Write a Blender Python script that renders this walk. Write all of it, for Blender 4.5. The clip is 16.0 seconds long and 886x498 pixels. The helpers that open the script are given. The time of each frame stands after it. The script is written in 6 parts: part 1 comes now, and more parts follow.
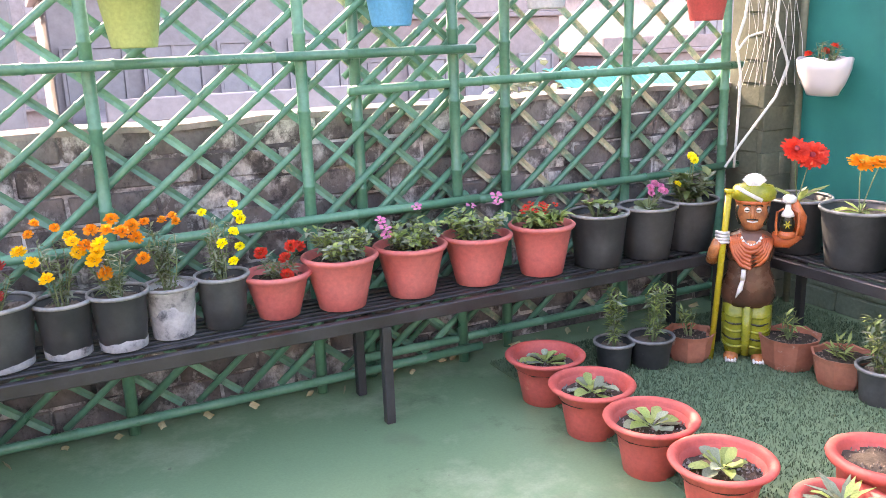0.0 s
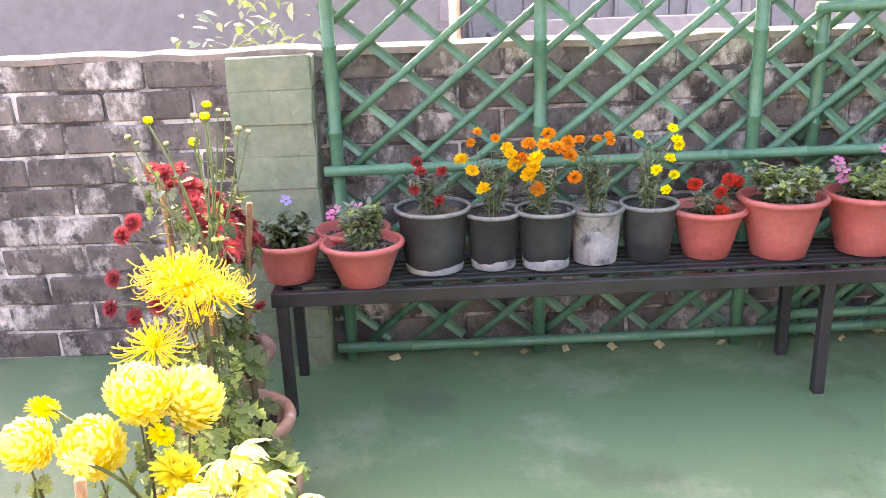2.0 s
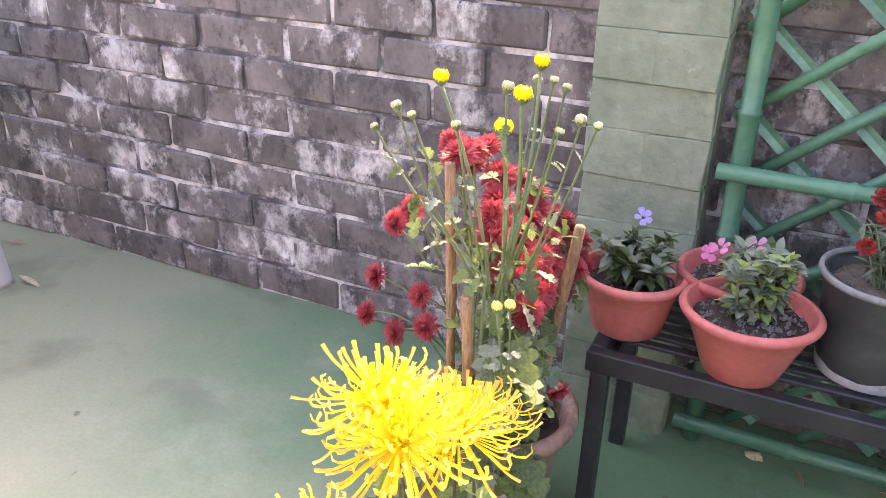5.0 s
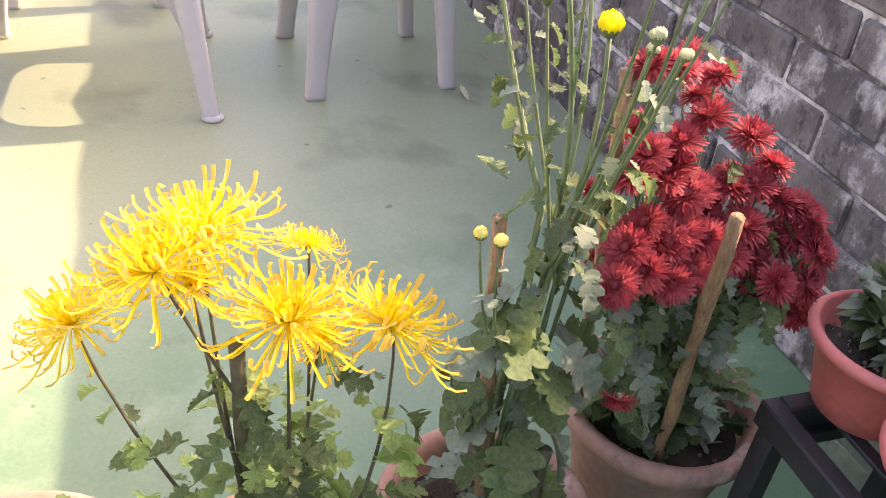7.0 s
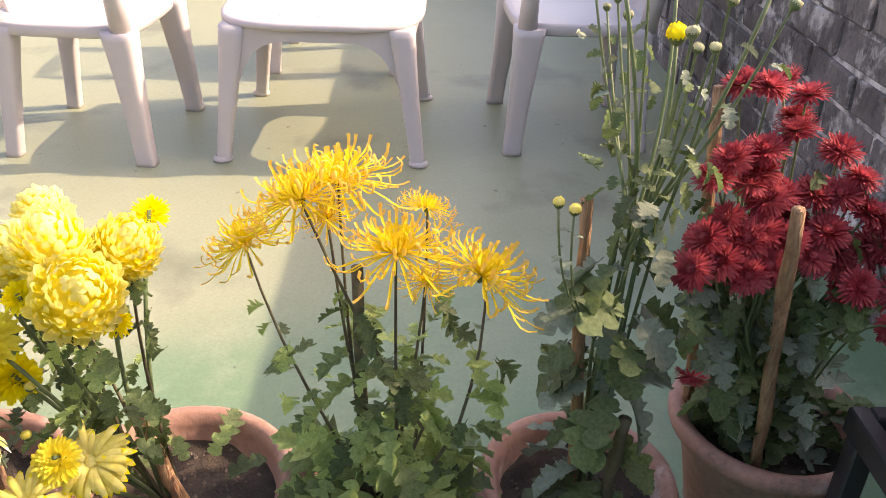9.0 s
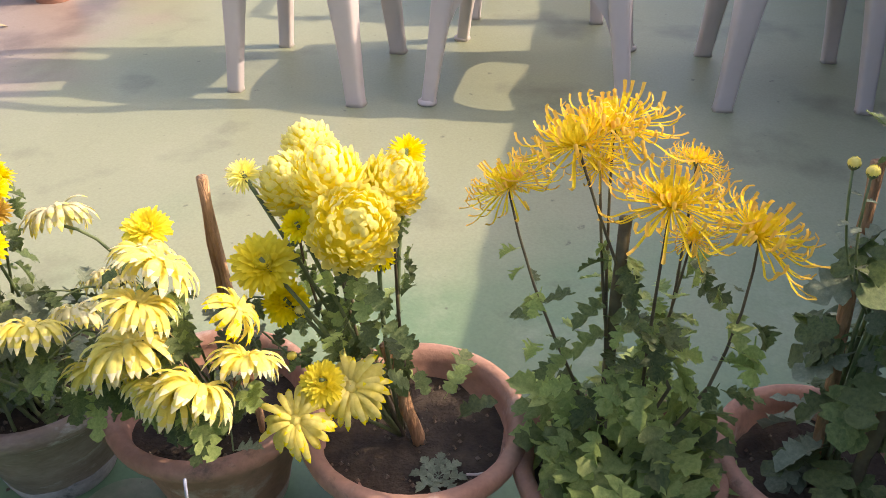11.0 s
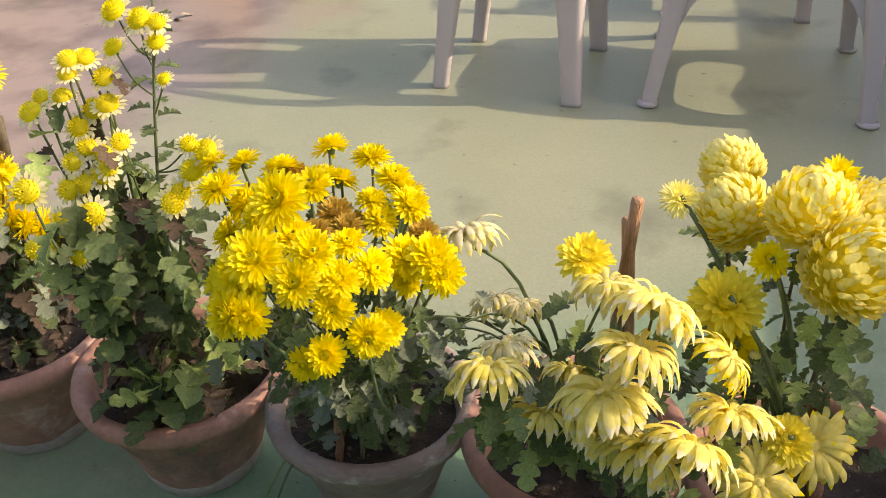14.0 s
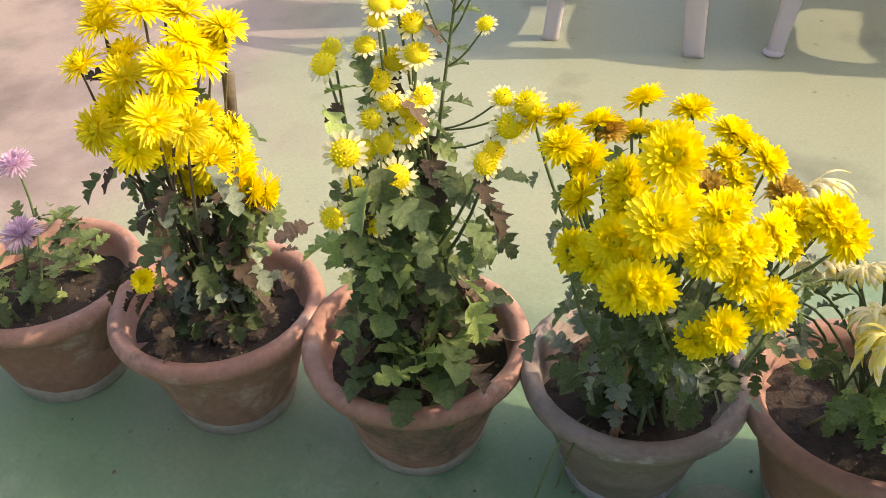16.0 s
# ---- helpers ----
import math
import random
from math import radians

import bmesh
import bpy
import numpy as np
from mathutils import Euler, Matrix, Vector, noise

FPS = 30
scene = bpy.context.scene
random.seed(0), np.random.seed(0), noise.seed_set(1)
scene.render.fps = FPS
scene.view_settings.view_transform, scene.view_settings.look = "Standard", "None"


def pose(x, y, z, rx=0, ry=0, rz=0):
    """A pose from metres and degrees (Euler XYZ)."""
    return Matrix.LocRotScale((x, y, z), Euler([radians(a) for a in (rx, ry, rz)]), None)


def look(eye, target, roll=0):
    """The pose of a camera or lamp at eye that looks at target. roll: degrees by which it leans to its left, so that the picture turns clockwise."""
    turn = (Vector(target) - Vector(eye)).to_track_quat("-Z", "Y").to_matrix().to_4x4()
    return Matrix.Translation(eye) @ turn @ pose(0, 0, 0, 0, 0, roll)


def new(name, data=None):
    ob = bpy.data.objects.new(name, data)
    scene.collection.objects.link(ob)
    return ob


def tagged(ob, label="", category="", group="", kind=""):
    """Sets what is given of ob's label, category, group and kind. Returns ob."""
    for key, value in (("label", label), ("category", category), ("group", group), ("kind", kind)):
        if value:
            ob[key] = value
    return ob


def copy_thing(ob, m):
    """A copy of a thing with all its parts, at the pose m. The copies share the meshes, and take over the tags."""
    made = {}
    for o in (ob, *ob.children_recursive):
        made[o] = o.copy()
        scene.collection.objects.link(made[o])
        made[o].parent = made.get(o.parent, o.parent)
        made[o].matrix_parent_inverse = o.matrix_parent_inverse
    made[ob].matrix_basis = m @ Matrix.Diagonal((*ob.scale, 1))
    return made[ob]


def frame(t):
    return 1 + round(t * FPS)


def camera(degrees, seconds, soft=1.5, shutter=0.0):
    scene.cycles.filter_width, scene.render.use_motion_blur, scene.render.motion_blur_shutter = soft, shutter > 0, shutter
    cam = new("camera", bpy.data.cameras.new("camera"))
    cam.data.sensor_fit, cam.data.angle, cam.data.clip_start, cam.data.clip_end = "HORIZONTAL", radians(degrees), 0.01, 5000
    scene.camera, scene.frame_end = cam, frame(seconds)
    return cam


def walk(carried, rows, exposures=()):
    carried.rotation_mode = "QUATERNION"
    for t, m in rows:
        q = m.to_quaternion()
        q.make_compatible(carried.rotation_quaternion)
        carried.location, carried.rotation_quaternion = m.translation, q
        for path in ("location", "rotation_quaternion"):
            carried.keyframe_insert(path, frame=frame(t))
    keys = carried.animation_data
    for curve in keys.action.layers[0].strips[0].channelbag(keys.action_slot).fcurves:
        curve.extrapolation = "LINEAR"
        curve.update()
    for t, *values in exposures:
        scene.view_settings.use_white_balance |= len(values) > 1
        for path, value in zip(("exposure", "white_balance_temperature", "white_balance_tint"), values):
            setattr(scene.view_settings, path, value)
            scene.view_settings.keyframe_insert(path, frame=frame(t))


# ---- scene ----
cam = camera(55.4, 16.0, 0.7)
PATH = [
    (0, (0.001, 0.041, 1.26), (0.849, 1.783, 0.763), -2.0),
    (0.5, (-0.01, 0.03, 1.255), (0.659, 1.848, 0.757), -2.2),
    (1, (-0.004, 0.06, 1.251), (0.441, 1.937, 0.724), -2.3),
    (1.5, (-0.036, 0.13, 1.231), (0.158, 2.036, 0.655), -2.2),
    (2, (-0.157, 0.26, 1.214), (-0.128, 2.16, 0.59), -2.1),
    (2.5, (-0.243, 0.352, 1.212), (-0.34, 2.239, 0.556), -1.9),
    (3, (-0.264, 0.491, 1.198), (-0.555, 2.343, 0.502), -1.8),
    (3.5, (-0.219, 0.725, 1.203), (-0.683, 2.524, 0.462), -1.5),
    (4, (-0.228, 0.867, 1.218), (-0.779, 2.617, 0.424), -2.0),
    (4.5, (-0.263, 0.984, 1.205), (-0.834, 2.709, 0.367), -1.4),
    (5, (-0.304, 1.148, 1.19), (-1.055, 2.796, 0.342), 1.8),
    (5.2, (-0.287, 1.232, 1.174), (-1.179, 2.801, 0.312), 4.0),
    (7.3, (0.064, 1.784, 1.135), (-1.512, 2.285, 0.011), 5.9),
    (7.5, (0.104, 1.801, 1.143), (-1.501, 2.262, 0.043), 5.4),
    (8, (0.242, 1.789, 1.129), (-1.437, 2.167, 0.11), 4.6),
    (8.5, (0.287, 1.825, 1.141), (-1.445, 2.064, 0.17), 3.8),
    (9, (0.276, 1.849, 1.126), (-1.46, 1.918, 0.135), 1.8),
    (9.5, (0.274, 1.801, 1.119), (-1.447, 1.712, 0.103), -0.2),
    (9.7, (0.273, 1.787, 1.118), (-1.44, 1.638, 0.097), -1.0),
    (11.8, (0.279, 1.642, 1.102), (-1.338, 1.289, -0.021), -0.0),
    (12, (0.284, 1.615, 1.099), (-1.325, 1.238, -0.027), -0.2),
    (12.5, (0.317, 1.497, 1.108), (-1.294, 1.11, -0.013), -0.5),
    (13, (0.336, 1.396, 1.113), (-1.278, 1.001, 0.0), -0.7),
    (13.5, (0.29, 1.308, 1.097), (-1.321, 0.886, -0.01), -1.2),
    (14, (0.246, 1.239, 1.096), (-1.361, 0.803, -0.013), -1.4),
    (14.5, (0.26, 1.15, 1.089), (-1.352, 0.731, -0.018), -1.3),
    (15, (0.316, 1.035, 1.095), (-1.303, 0.64, -0.01), -1.2),
    (15.5, (0.324, 0.938, 1.09), (-1.271, 0.556, -0.055), -1.4),
    (16, (0.261, 0.842, 1.057), (-1.296, 0.44, -0.131), -2.0),
]
walk(cam, [(t, look(eye, target, roll)) for t, eye, target, roll in PATH],
     exposures=[(0, 3.38, 8200, 28), (1.2, 3.36, 8500, 29), (2.2, 3.2, 8800, 30), (3.2, 3.1, 8300, 30), (5.2, 3.0, 8300, 33), (7.3, 2.42, 8200, 26), (8.6, 2.05, 8200, 26), (9.7, 1.6, 7900, 23), (11.8, 1.42, 7700, 21), (14, 1.13, 7900, 20), (15.2, 1.13, 7900, 18), (16, 1.45, 7900, 18)])

# ---- light ----
SUN = Vector((-0.28, 1.41, 1.0)).normalized()
world = bpy.data.worlds.new("sky")
scene.world = world
world.use_nodes = True
wn = world.node_tree
sky = wn.nodes.new("ShaderNodeTexSky")
sky.sky_type, sky.sun_disc = "NISHITA", False
sky.sun_elevation = math.asin(SUN.z)
sky.sun_rotation = math.atan2(SUN.x, SUN.y)
sky.air_density, sky.dust_density, sky.altitude = 1.0, 3.0, 200
wn.nodes["Background"].inputs["Strength"].default_value = 0.15
wn.links.new(sky.outputs[0], wn.nodes["Background"].inputs["Color"])
sun = new("sun", bpy.data.lights.new("sun", "SUN"))
sun.data.energy, sun.data.angle, sun.data.color = 1.6, radians(0.6), (1.0, 0.92, 0.78)
sun.matrix_world = look((0, 0, 8), Vector((0, 0, 8)) - SUN)

rng = random.Random(7)


# ---- materials ----
def mat(name, c1, c2=None, scale=8.0, rough=0.7, bump=0.2, fine=90.0, metal=0.0, vary=0.12, c3=None, spots=12.0, cut=0.6, thin=0.0, spec=0.5, stretch=(1, 1, 1), whole=False, c4=None, spots2=14.0, cut2=0.6, grainy=0.12):
    """Two colours mixed by a coarse noise, a third in patches, fine grain in colour and relief, and a random tone per object."""
    m = bpy.data.materials.new(name)
    m.use_nodes = True
    nt = m.node_tree
    bsdf = nt.nodes["Principled BSDF"]
    bsdf.inputs["Roughness"].default_value = rough
    bsdf.inputs["Metallic"].default_value = metal
    bsdf.inputs["Specular IOR Level"].default_value = spec
    c2 = c2 or tuple(c * 0.75 for c in c1)
    co = nt.nodes.new("ShaderNodeTexCoord")
    mp = nt.nodes.new("ShaderNodeMapping")
    mp.inputs["Scale"].default_value = stretch
    info = nt.nodes.new("ShaderNodeObjectInfo")
    off = nt.nodes.new("ShaderNodeVectorMath")
    off.operation = "ADD"
    nt.links.new(co.outputs["Object"], off.inputs[0])
    mul = nt.nodes.new("ShaderNodeMath")
    mul.operation, mul.inputs[1].default_value = "MULTIPLY", 17.0
    nt.links.new(info.outputs["Random"], mul.inputs[0])
    nt.links.new(mul.outputs[0], off.inputs[1])
    if whole:
        nt.links.new(nt.nodes.new("ShaderNodeNewGeometry").outputs["Position"], mp.inputs[0])
    else:
        nt.links.new(off.outputs[0], mp.inputs[0])

    def noise(s, detail=5.0, roughness=0.6):
        n = nt.nodes.new("ShaderNodeTexNoise")
        n.inputs["Scale"].default_value, n.inputs["Detail"].default_value, n.inputs["Roughness"].default_value = s, detail, roughness
        nt.links.new(mp.outputs[0], n.inputs["Vector"])
        return n

    def mix(fac, a, b):
        x = nt.nodes.new("ShaderNodeMix")
        x.data_type = "RGBA"
        for sock, v in ((x.inputs[0], fac), (x.inputs[6], a), (x.inputs[7], b)):
            if isinstance(v, (float, int)):
                sock.default_value = v
            elif isinstance(v, tuple):
                sock.default_value = (*v[:3], 1)
            else:
                nt.links.new(v, sock)
        return x.outputs[2]

    def ramp(src, lo, hi):
        r = nt.nodes.new("ShaderNodeMapRange")
        r.inputs[1].default_value, r.inputs[2].default_value = lo, hi
        nt.links.new(src, r.inputs[0])
        return r.outputs[0]

    coarse, grain = noise(scale), noise(fine, 3.0)
    col = mix(ramp(coarse.outputs[0], 0.35, 0.65), c1, c2)
    if c3:
        col = mix(ramp(noise(spots, 6.0, 0.7).outputs[0], cut, cut + 0.12), col, c3)
    if c4:
        col = mix(ramp(noise(spots2, 8.0, 0.75).outputs[0], cut2, cut2 + 0.1), col, c4)
    tone = nt.nodes.new("ShaderNodeHueSaturation")
    nt.links.new(col, tone.inputs["Color"])
    val = nt.nodes.new("ShaderNodeMapRange")
    val.inputs[3].default_value, val.inputs[4].default_value = 1 - vary, 1 + vary
    nt.links.new(info.outputs["Random"], val.inputs[0])
    gv = nt.nodes.new("ShaderNodeMapRange")
    gv.inputs[1].default_value, gv.inputs[2].default_value = 0.3, 0.7
    gv.inputs[3].default_value, gv.inputs[4].default_value = 1 - grainy, 1 + grainy
    nt.links.new(grain.outputs[0], gv.inputs[0])
    both = nt.nodes.new("ShaderNodeMath")
    both.operation = "MULTIPLY"
    nt.links.new(val.outputs[0], both.inputs[0])
    nt.links.new(gv.outputs[0], both.inputs[1])
    nt.links.new(both.outputs[0], tone.inputs["Value"])
    nt.links.new(tone.outputs[0], bsdf.inputs["Base Color"])
    rr = nt.nodes.new("ShaderNodeMapRange")
    rr.inputs[1].default_value, rr.inputs[2].default_value = 0.3, 0.7
    rr.inputs[3].default_value, rr.inputs[4].default_value = max(0.05, rough - 0.1), min(1.0, rough + 0.1)
    nt.links.new(coarse.outputs[0], rr.inputs[0])
    nt.links.new(rr.outputs[0], bsdf.inputs["Roughness"])
    if bump:
        b = nt.nodes.new("ShaderNodeBump")
        b.inputs["Strength"].default_value, b.inputs["Distance"].default_value = bump, 0.004
        h = nt.nodes.new("ShaderNodeMath")
        h.operation = "ADD"
        nt.links.new(coarse.outputs[0], h.inputs[0])
        nt.links.new(grain.outputs[0], h.inputs[1])
        nt.links.new(h.outputs[0], b.inputs["Height"])
        nt.links.new(b.outputs[0], bsdf.inputs["Normal"])
    if thin:
        tr = nt.nodes.new("ShaderNodeBsdfTranslucent")
        nt.links.new(tone.outputs[0], tr.inputs["Color"])
        ms = nt.nodes.new("ShaderNodeMixShader")
        ms.inputs[0].default_value = thin
        nt.links.new(bsdf.outputs[0], ms.inputs[1])
        nt.links.new(tr.outputs[0], ms.inputs[2])
        nt.links.new(ms.outputs[0], nt.nodes["Material Output"].inputs["Surface"])
    return m


M = {
    "floor": mat("green_floor_paint", (0.135, 0.24, 0.13), (0.165, 0.275, 0.155), 0.9, 0.45, 0.12, 130, c3=(0.24, 0.325, 0.205), spots=2.4, cut=0.53, vary=0, grainy=0.07, c4=(0.10, 0.165, 0.09), spots2=3.1, cut2=0.60),
    "turf": mat("turf_green", (0.075, 0.135, 0.075), (0.105, 0.17, 0.095), 6, 0.8, 0.3, 300, vary=0.2),
    "brick": mat("sooty_brick", (0.105, 0.09, 0.085), (0.225, 0.195, 0.185), 6, 0.9, 1.1, 55, c3=(0.60, 0.56, 0.54), spots=5.0, cut=0.525, vary=0.2, whole=True, stretch=(1.3, 1, 1.0), c4=(0.075, 0.065, 0.064), spots2=11, cut2=0.52),
    "mortar": mat("old_mortar", (0.055, 0.048, 0.05), (0.28, 0.25, 0.25), 6, 0.95, 0.8, 50, c3=(0.64, 0.60, 0.58), spots=6, cut=0.47, vary=0, whole=True),
    "coping": mat("cement_coping", (0.20, 0.17, 0.16), (0.34, 0.29, 0.27), 6, 0.9, 0.5, 60, vary=0),
    "green_brick": mat("green_painted_brick", (0.18, 0.225, 0.155), (0.25, 0.285, 0.205), 9, 0.8, 1.6, 38, c3=(0.15, 0.175, 0.12), spots=7, cut=0.6, vary=0.1, whole=True, c4=(0.36, 0.385, 0.32), spots2=11, cut2=0.62),
    "low_brick": mat("dark_green_brick", (0.10, 0.15, 0.11), (0.15, 0.20, 0.15), 7, 0.85, 0.6, 60, c3=(0.07, 0.10, 0.07), spots=9, cut=0.62, vary=0.1),
    "olive_brick": mat("olive_painted_brick", (0.10, 0.105, 0.07), (0.14, 0.145, 0.10), 7, 0.85, 0.6, 60, c3=(0.20, 0.20, 0.14), spots=9, cut=0.62, vary=0.15),
    "bamboo": mat("green_painted_bamboo", (0.055, 0.18, 0.11), (0.085, 0.235, 0.15), 10, 0.35, 0.2, 60, c3=(0.42, 0.38, 0.20), spots=14, cut=0.72, vary=0.15),
    "bamboo_split": mat("split_bamboo", (0.08, 0.22, 0.15), (0.15, 0.32, 0.22), 12, 0.5, 0.3, 60, c3=(0.55, 0.48, 0.30), spots=7, cut=0.62, vary=0.2),
    "bamboo_raw": mat("half_painted_bamboo", (0.10, 0.22, 0.15), (0.20, 0.30, 0.2), 12, 0.6, 0.3, 60, c3=(0.52, 0.45, 0.31), spots=5, cut=0.47, vary=0.2),
    "bamboo_end": mat("raw_bamboo", (0.52, 0.45, 0.30), (0.40, 0.33, 0.2), 12, 0.7, 0.3, 60, vary=0.2),
    "black_steel": mat("black_painted_steel", (0.022, 0.021, 0.023), (0.04, 0.039, 0.042), 9, 0.4, 0.1, 90, vary=0.1),
    "clay": mat("weathered_clay", (0.35, 0.175, 0.122), (0.45, 0.26, 0.198), 6, 0.85, 0.35, 70, c3=(0.52, 0.40, 0.34), spots=9, cut=0.58, vary=0.12, c4=(0.18, 0.125, 0.095), spots2=5.5, cut2=0.56),
    "clay_grey": mat("lime_stained_clay", (0.24, 0.18, 0.15), (0.38, 0.31, 0.27), 7, 0.9, 0.45, 70, c3=(0.58, 0.55, 0.52), spots=6, cut=0.55, vary=0.08, stretch=(1, 1, 2.5)),
    "dusty_rim": mat("scuffed_rim", (0.13, 0.135, 0.135), (0.27, 0.27, 0.26), 16, 0.7, 0.2, 80, vary=0.2),
    "salmon": mat("salmon_plastic", (0.54, 0.125, 0.11), (0.60, 0.165, 0.145), 5, 0.5, 0.08, 60, vary=0.06),
    "red_plastic": mat("red_painted_terracotta", (0.48, 0.075, 0.06), (0.55, 0.105, 0.085), 6, 0.6, 0.2, 70, c3=(0.62, 0.22, 0.15), spots=9, cut=0.66, vary=0.08),
    "black_plastic": mat("dusty_black_plastic", (0.026, 0.028, 0.03), (0.058, 0.062, 0.062), 7, 0.5, 0.15, 60, c3=(0.26, 0.26, 0.25), spots=10, cut=0.68, vary=0.2),
    "dust": mat("dried_lime_crust", (0.42, 0.41, 0.39), (0.26, 0.26, 0.26), 14, 0.9, 0.3, 90, c3=(0.08, 0.085, 0.09), spots=14, cut=0.58, vary=0.1),
    "moss": mat("damp_mossy_clay", (0.27, 0.25, 0.20), (0.36, 0.32, 0.26), 12, 0.9, 0.4, 80, c3=(0.32, 0.30, 0.27), spots=9, cut=0.62, vary=0.1),
    "hex_clay": mat("painted_hexagonal_clay", (0.30, 0.10, 0.06), (0.38, 0.15, 0.095), 5, 0.7, 0.3, 60, c3=(0.56, 0.48, 0.42), spots=8, cut=0.62, vary=0.1),
    "soil": mat("damp_soil", (0.035, 0.024, 0.017), (0.075, 0.055, 0.04), 30, 0.95, 1.0, 160, vary=0.1),
    "dry_soil": mat("dry_soil", (0.16, 0.12, 0.09), (0.24, 0.19, 0.15), 30, 0.95, 1.0, 160, vary=0.1),
    "gravel": mat("grey_gravel", (0.16, 0.15, 0.14), (0.30, 0.28, 0.26), 40, 0.9, 1.0, 120, vary=0.35),
    "white_plastic": mat("white_plastic", (0.56, 0.51, 0.50), (0.60, 0.55, 0.54), 3, 0.38, 0.02, 40, vary=0.02, grainy=0.015),
    "net": mat("green_shade_net", (0.0, 0.11, 0.095), (0.005, 0.15, 0.125), 3, 0.8, 0.3, 400, vary=0, thin=0.25),
    "wood": mat("weathered_stick", (0.33, 0.165, 0.085), (0.52, 0.32, 0.18), 30, 0.9, 1.0, 120, vary=0.2, stretch=(2, 2, 0.35), c4=(0.10, 0.07, 0.05), spots2=40, cut2=0.6),
    "stem": mat("green_stem", (0.11, 0.16, 0.065), (0.17, 0.21, 0.10), 20, 0.6, 0.2, 80, vary=0.15),
    "stem_dark": mat("woody_stem", (0.10, 0.075, 0.05), (0.15, 0.13, 0.07), 20, 0.7, 0.3, 80, vary=0.15),
    "leaf": mat("chrysanthemum_leaf", (0.10, 0.155, 0.055), (0.185, 0.25, 0.095), 14, 0.42, 0.4, 70, vary=0.4, thin=0.4),
    "leaf_light": mat("fresh_leaf", (0.28, 0.40, 0.12), (0.43, 0.54, 0.19), 14, 0.45, 0.35, 70, vary=0.25, thin=0.42),
    "leaf_grey": mat("greyed_leaf", (0.18, 0.23, 0.155), (0.27, 0.315, 0.225), 14, 0.65, 0.3, 70, vary=0.25, thin=0.2),
    "leaf_dry": mat("withered_leaf", (0.08, 0.055, 0.035), (0.135, 0.095, 0.06), 14, 0.85, 0.3, 70, vary=0.3, thin=0.15),
}
YELLOWS = {"lemon": ((0.97, 0.82, 0.012), (0.98, 0.86, 0.03)), "cream": ((0.95, 0.82, 0.16), (0.96, 0.88, 0.34)), "maroon": ((0.33, 0.03, 0.03), (0.45, 0.06, 0.05)), "ray": ((0.95, 0.88, 0.42), (0.95, 0.92, 0.66)), "marigold": ((0.93, 0.50, 0.015), (0.95, 0.62, 0.02)),
           "gold": ((0.96, 0.79, 0.02), (0.97, 0.85, 0.05)), "amber": ((0.95, 0.66, 0.12), (0.94, 0.58, 0.13)),
           "spider": ((0.96, 0.72, 0.03), (0.97, 0.79, 0.07)), "globe": ((0.97, 0.83, 0.05), (0.97, 0.87, 0.13)), "globe_tip": ((0.97, 0.90, 0.26), (0.98, 0.93, 0.42)), "crimson": ((0.42, 0.045, 0.06), (0.57, 0.125, 0.14)),
           "scarlet": ((0.60, 0.035, 0.02), (0.70, 0.06, 0.03)), "orange": ((0.85, 0.26, 0.015), (0.88, 0.36, 0.02)),
           "pink": ((0.75, 0.20, 0.42), (0.80, 0.32, 0.50)), "mauve": ((0.70, 0.48, 0.62), (0.78, 0.60, 0.68)),
           "lilac": ((0.42, 0.35, 0.75), (0.50, 0.42, 0.80)), "white": ((0.92, 0.84, 0.46), (0.93, 0.88, 0.62)),
           "closed": ((0.56, 0.57, 0.33), (0.66, 0.65, 0.42)),
           "brown": ((0.52, 0.34, 0.06), (0.62, 0.44, 0.08))}
for key, (a, b) in YELLOWS.items():
    M[key] = mat("petal_" + key, a, b, 30, 0.6, 0.1, 120, vary=0.09, thin=0.38, spec=0.3, grainy=0.08)


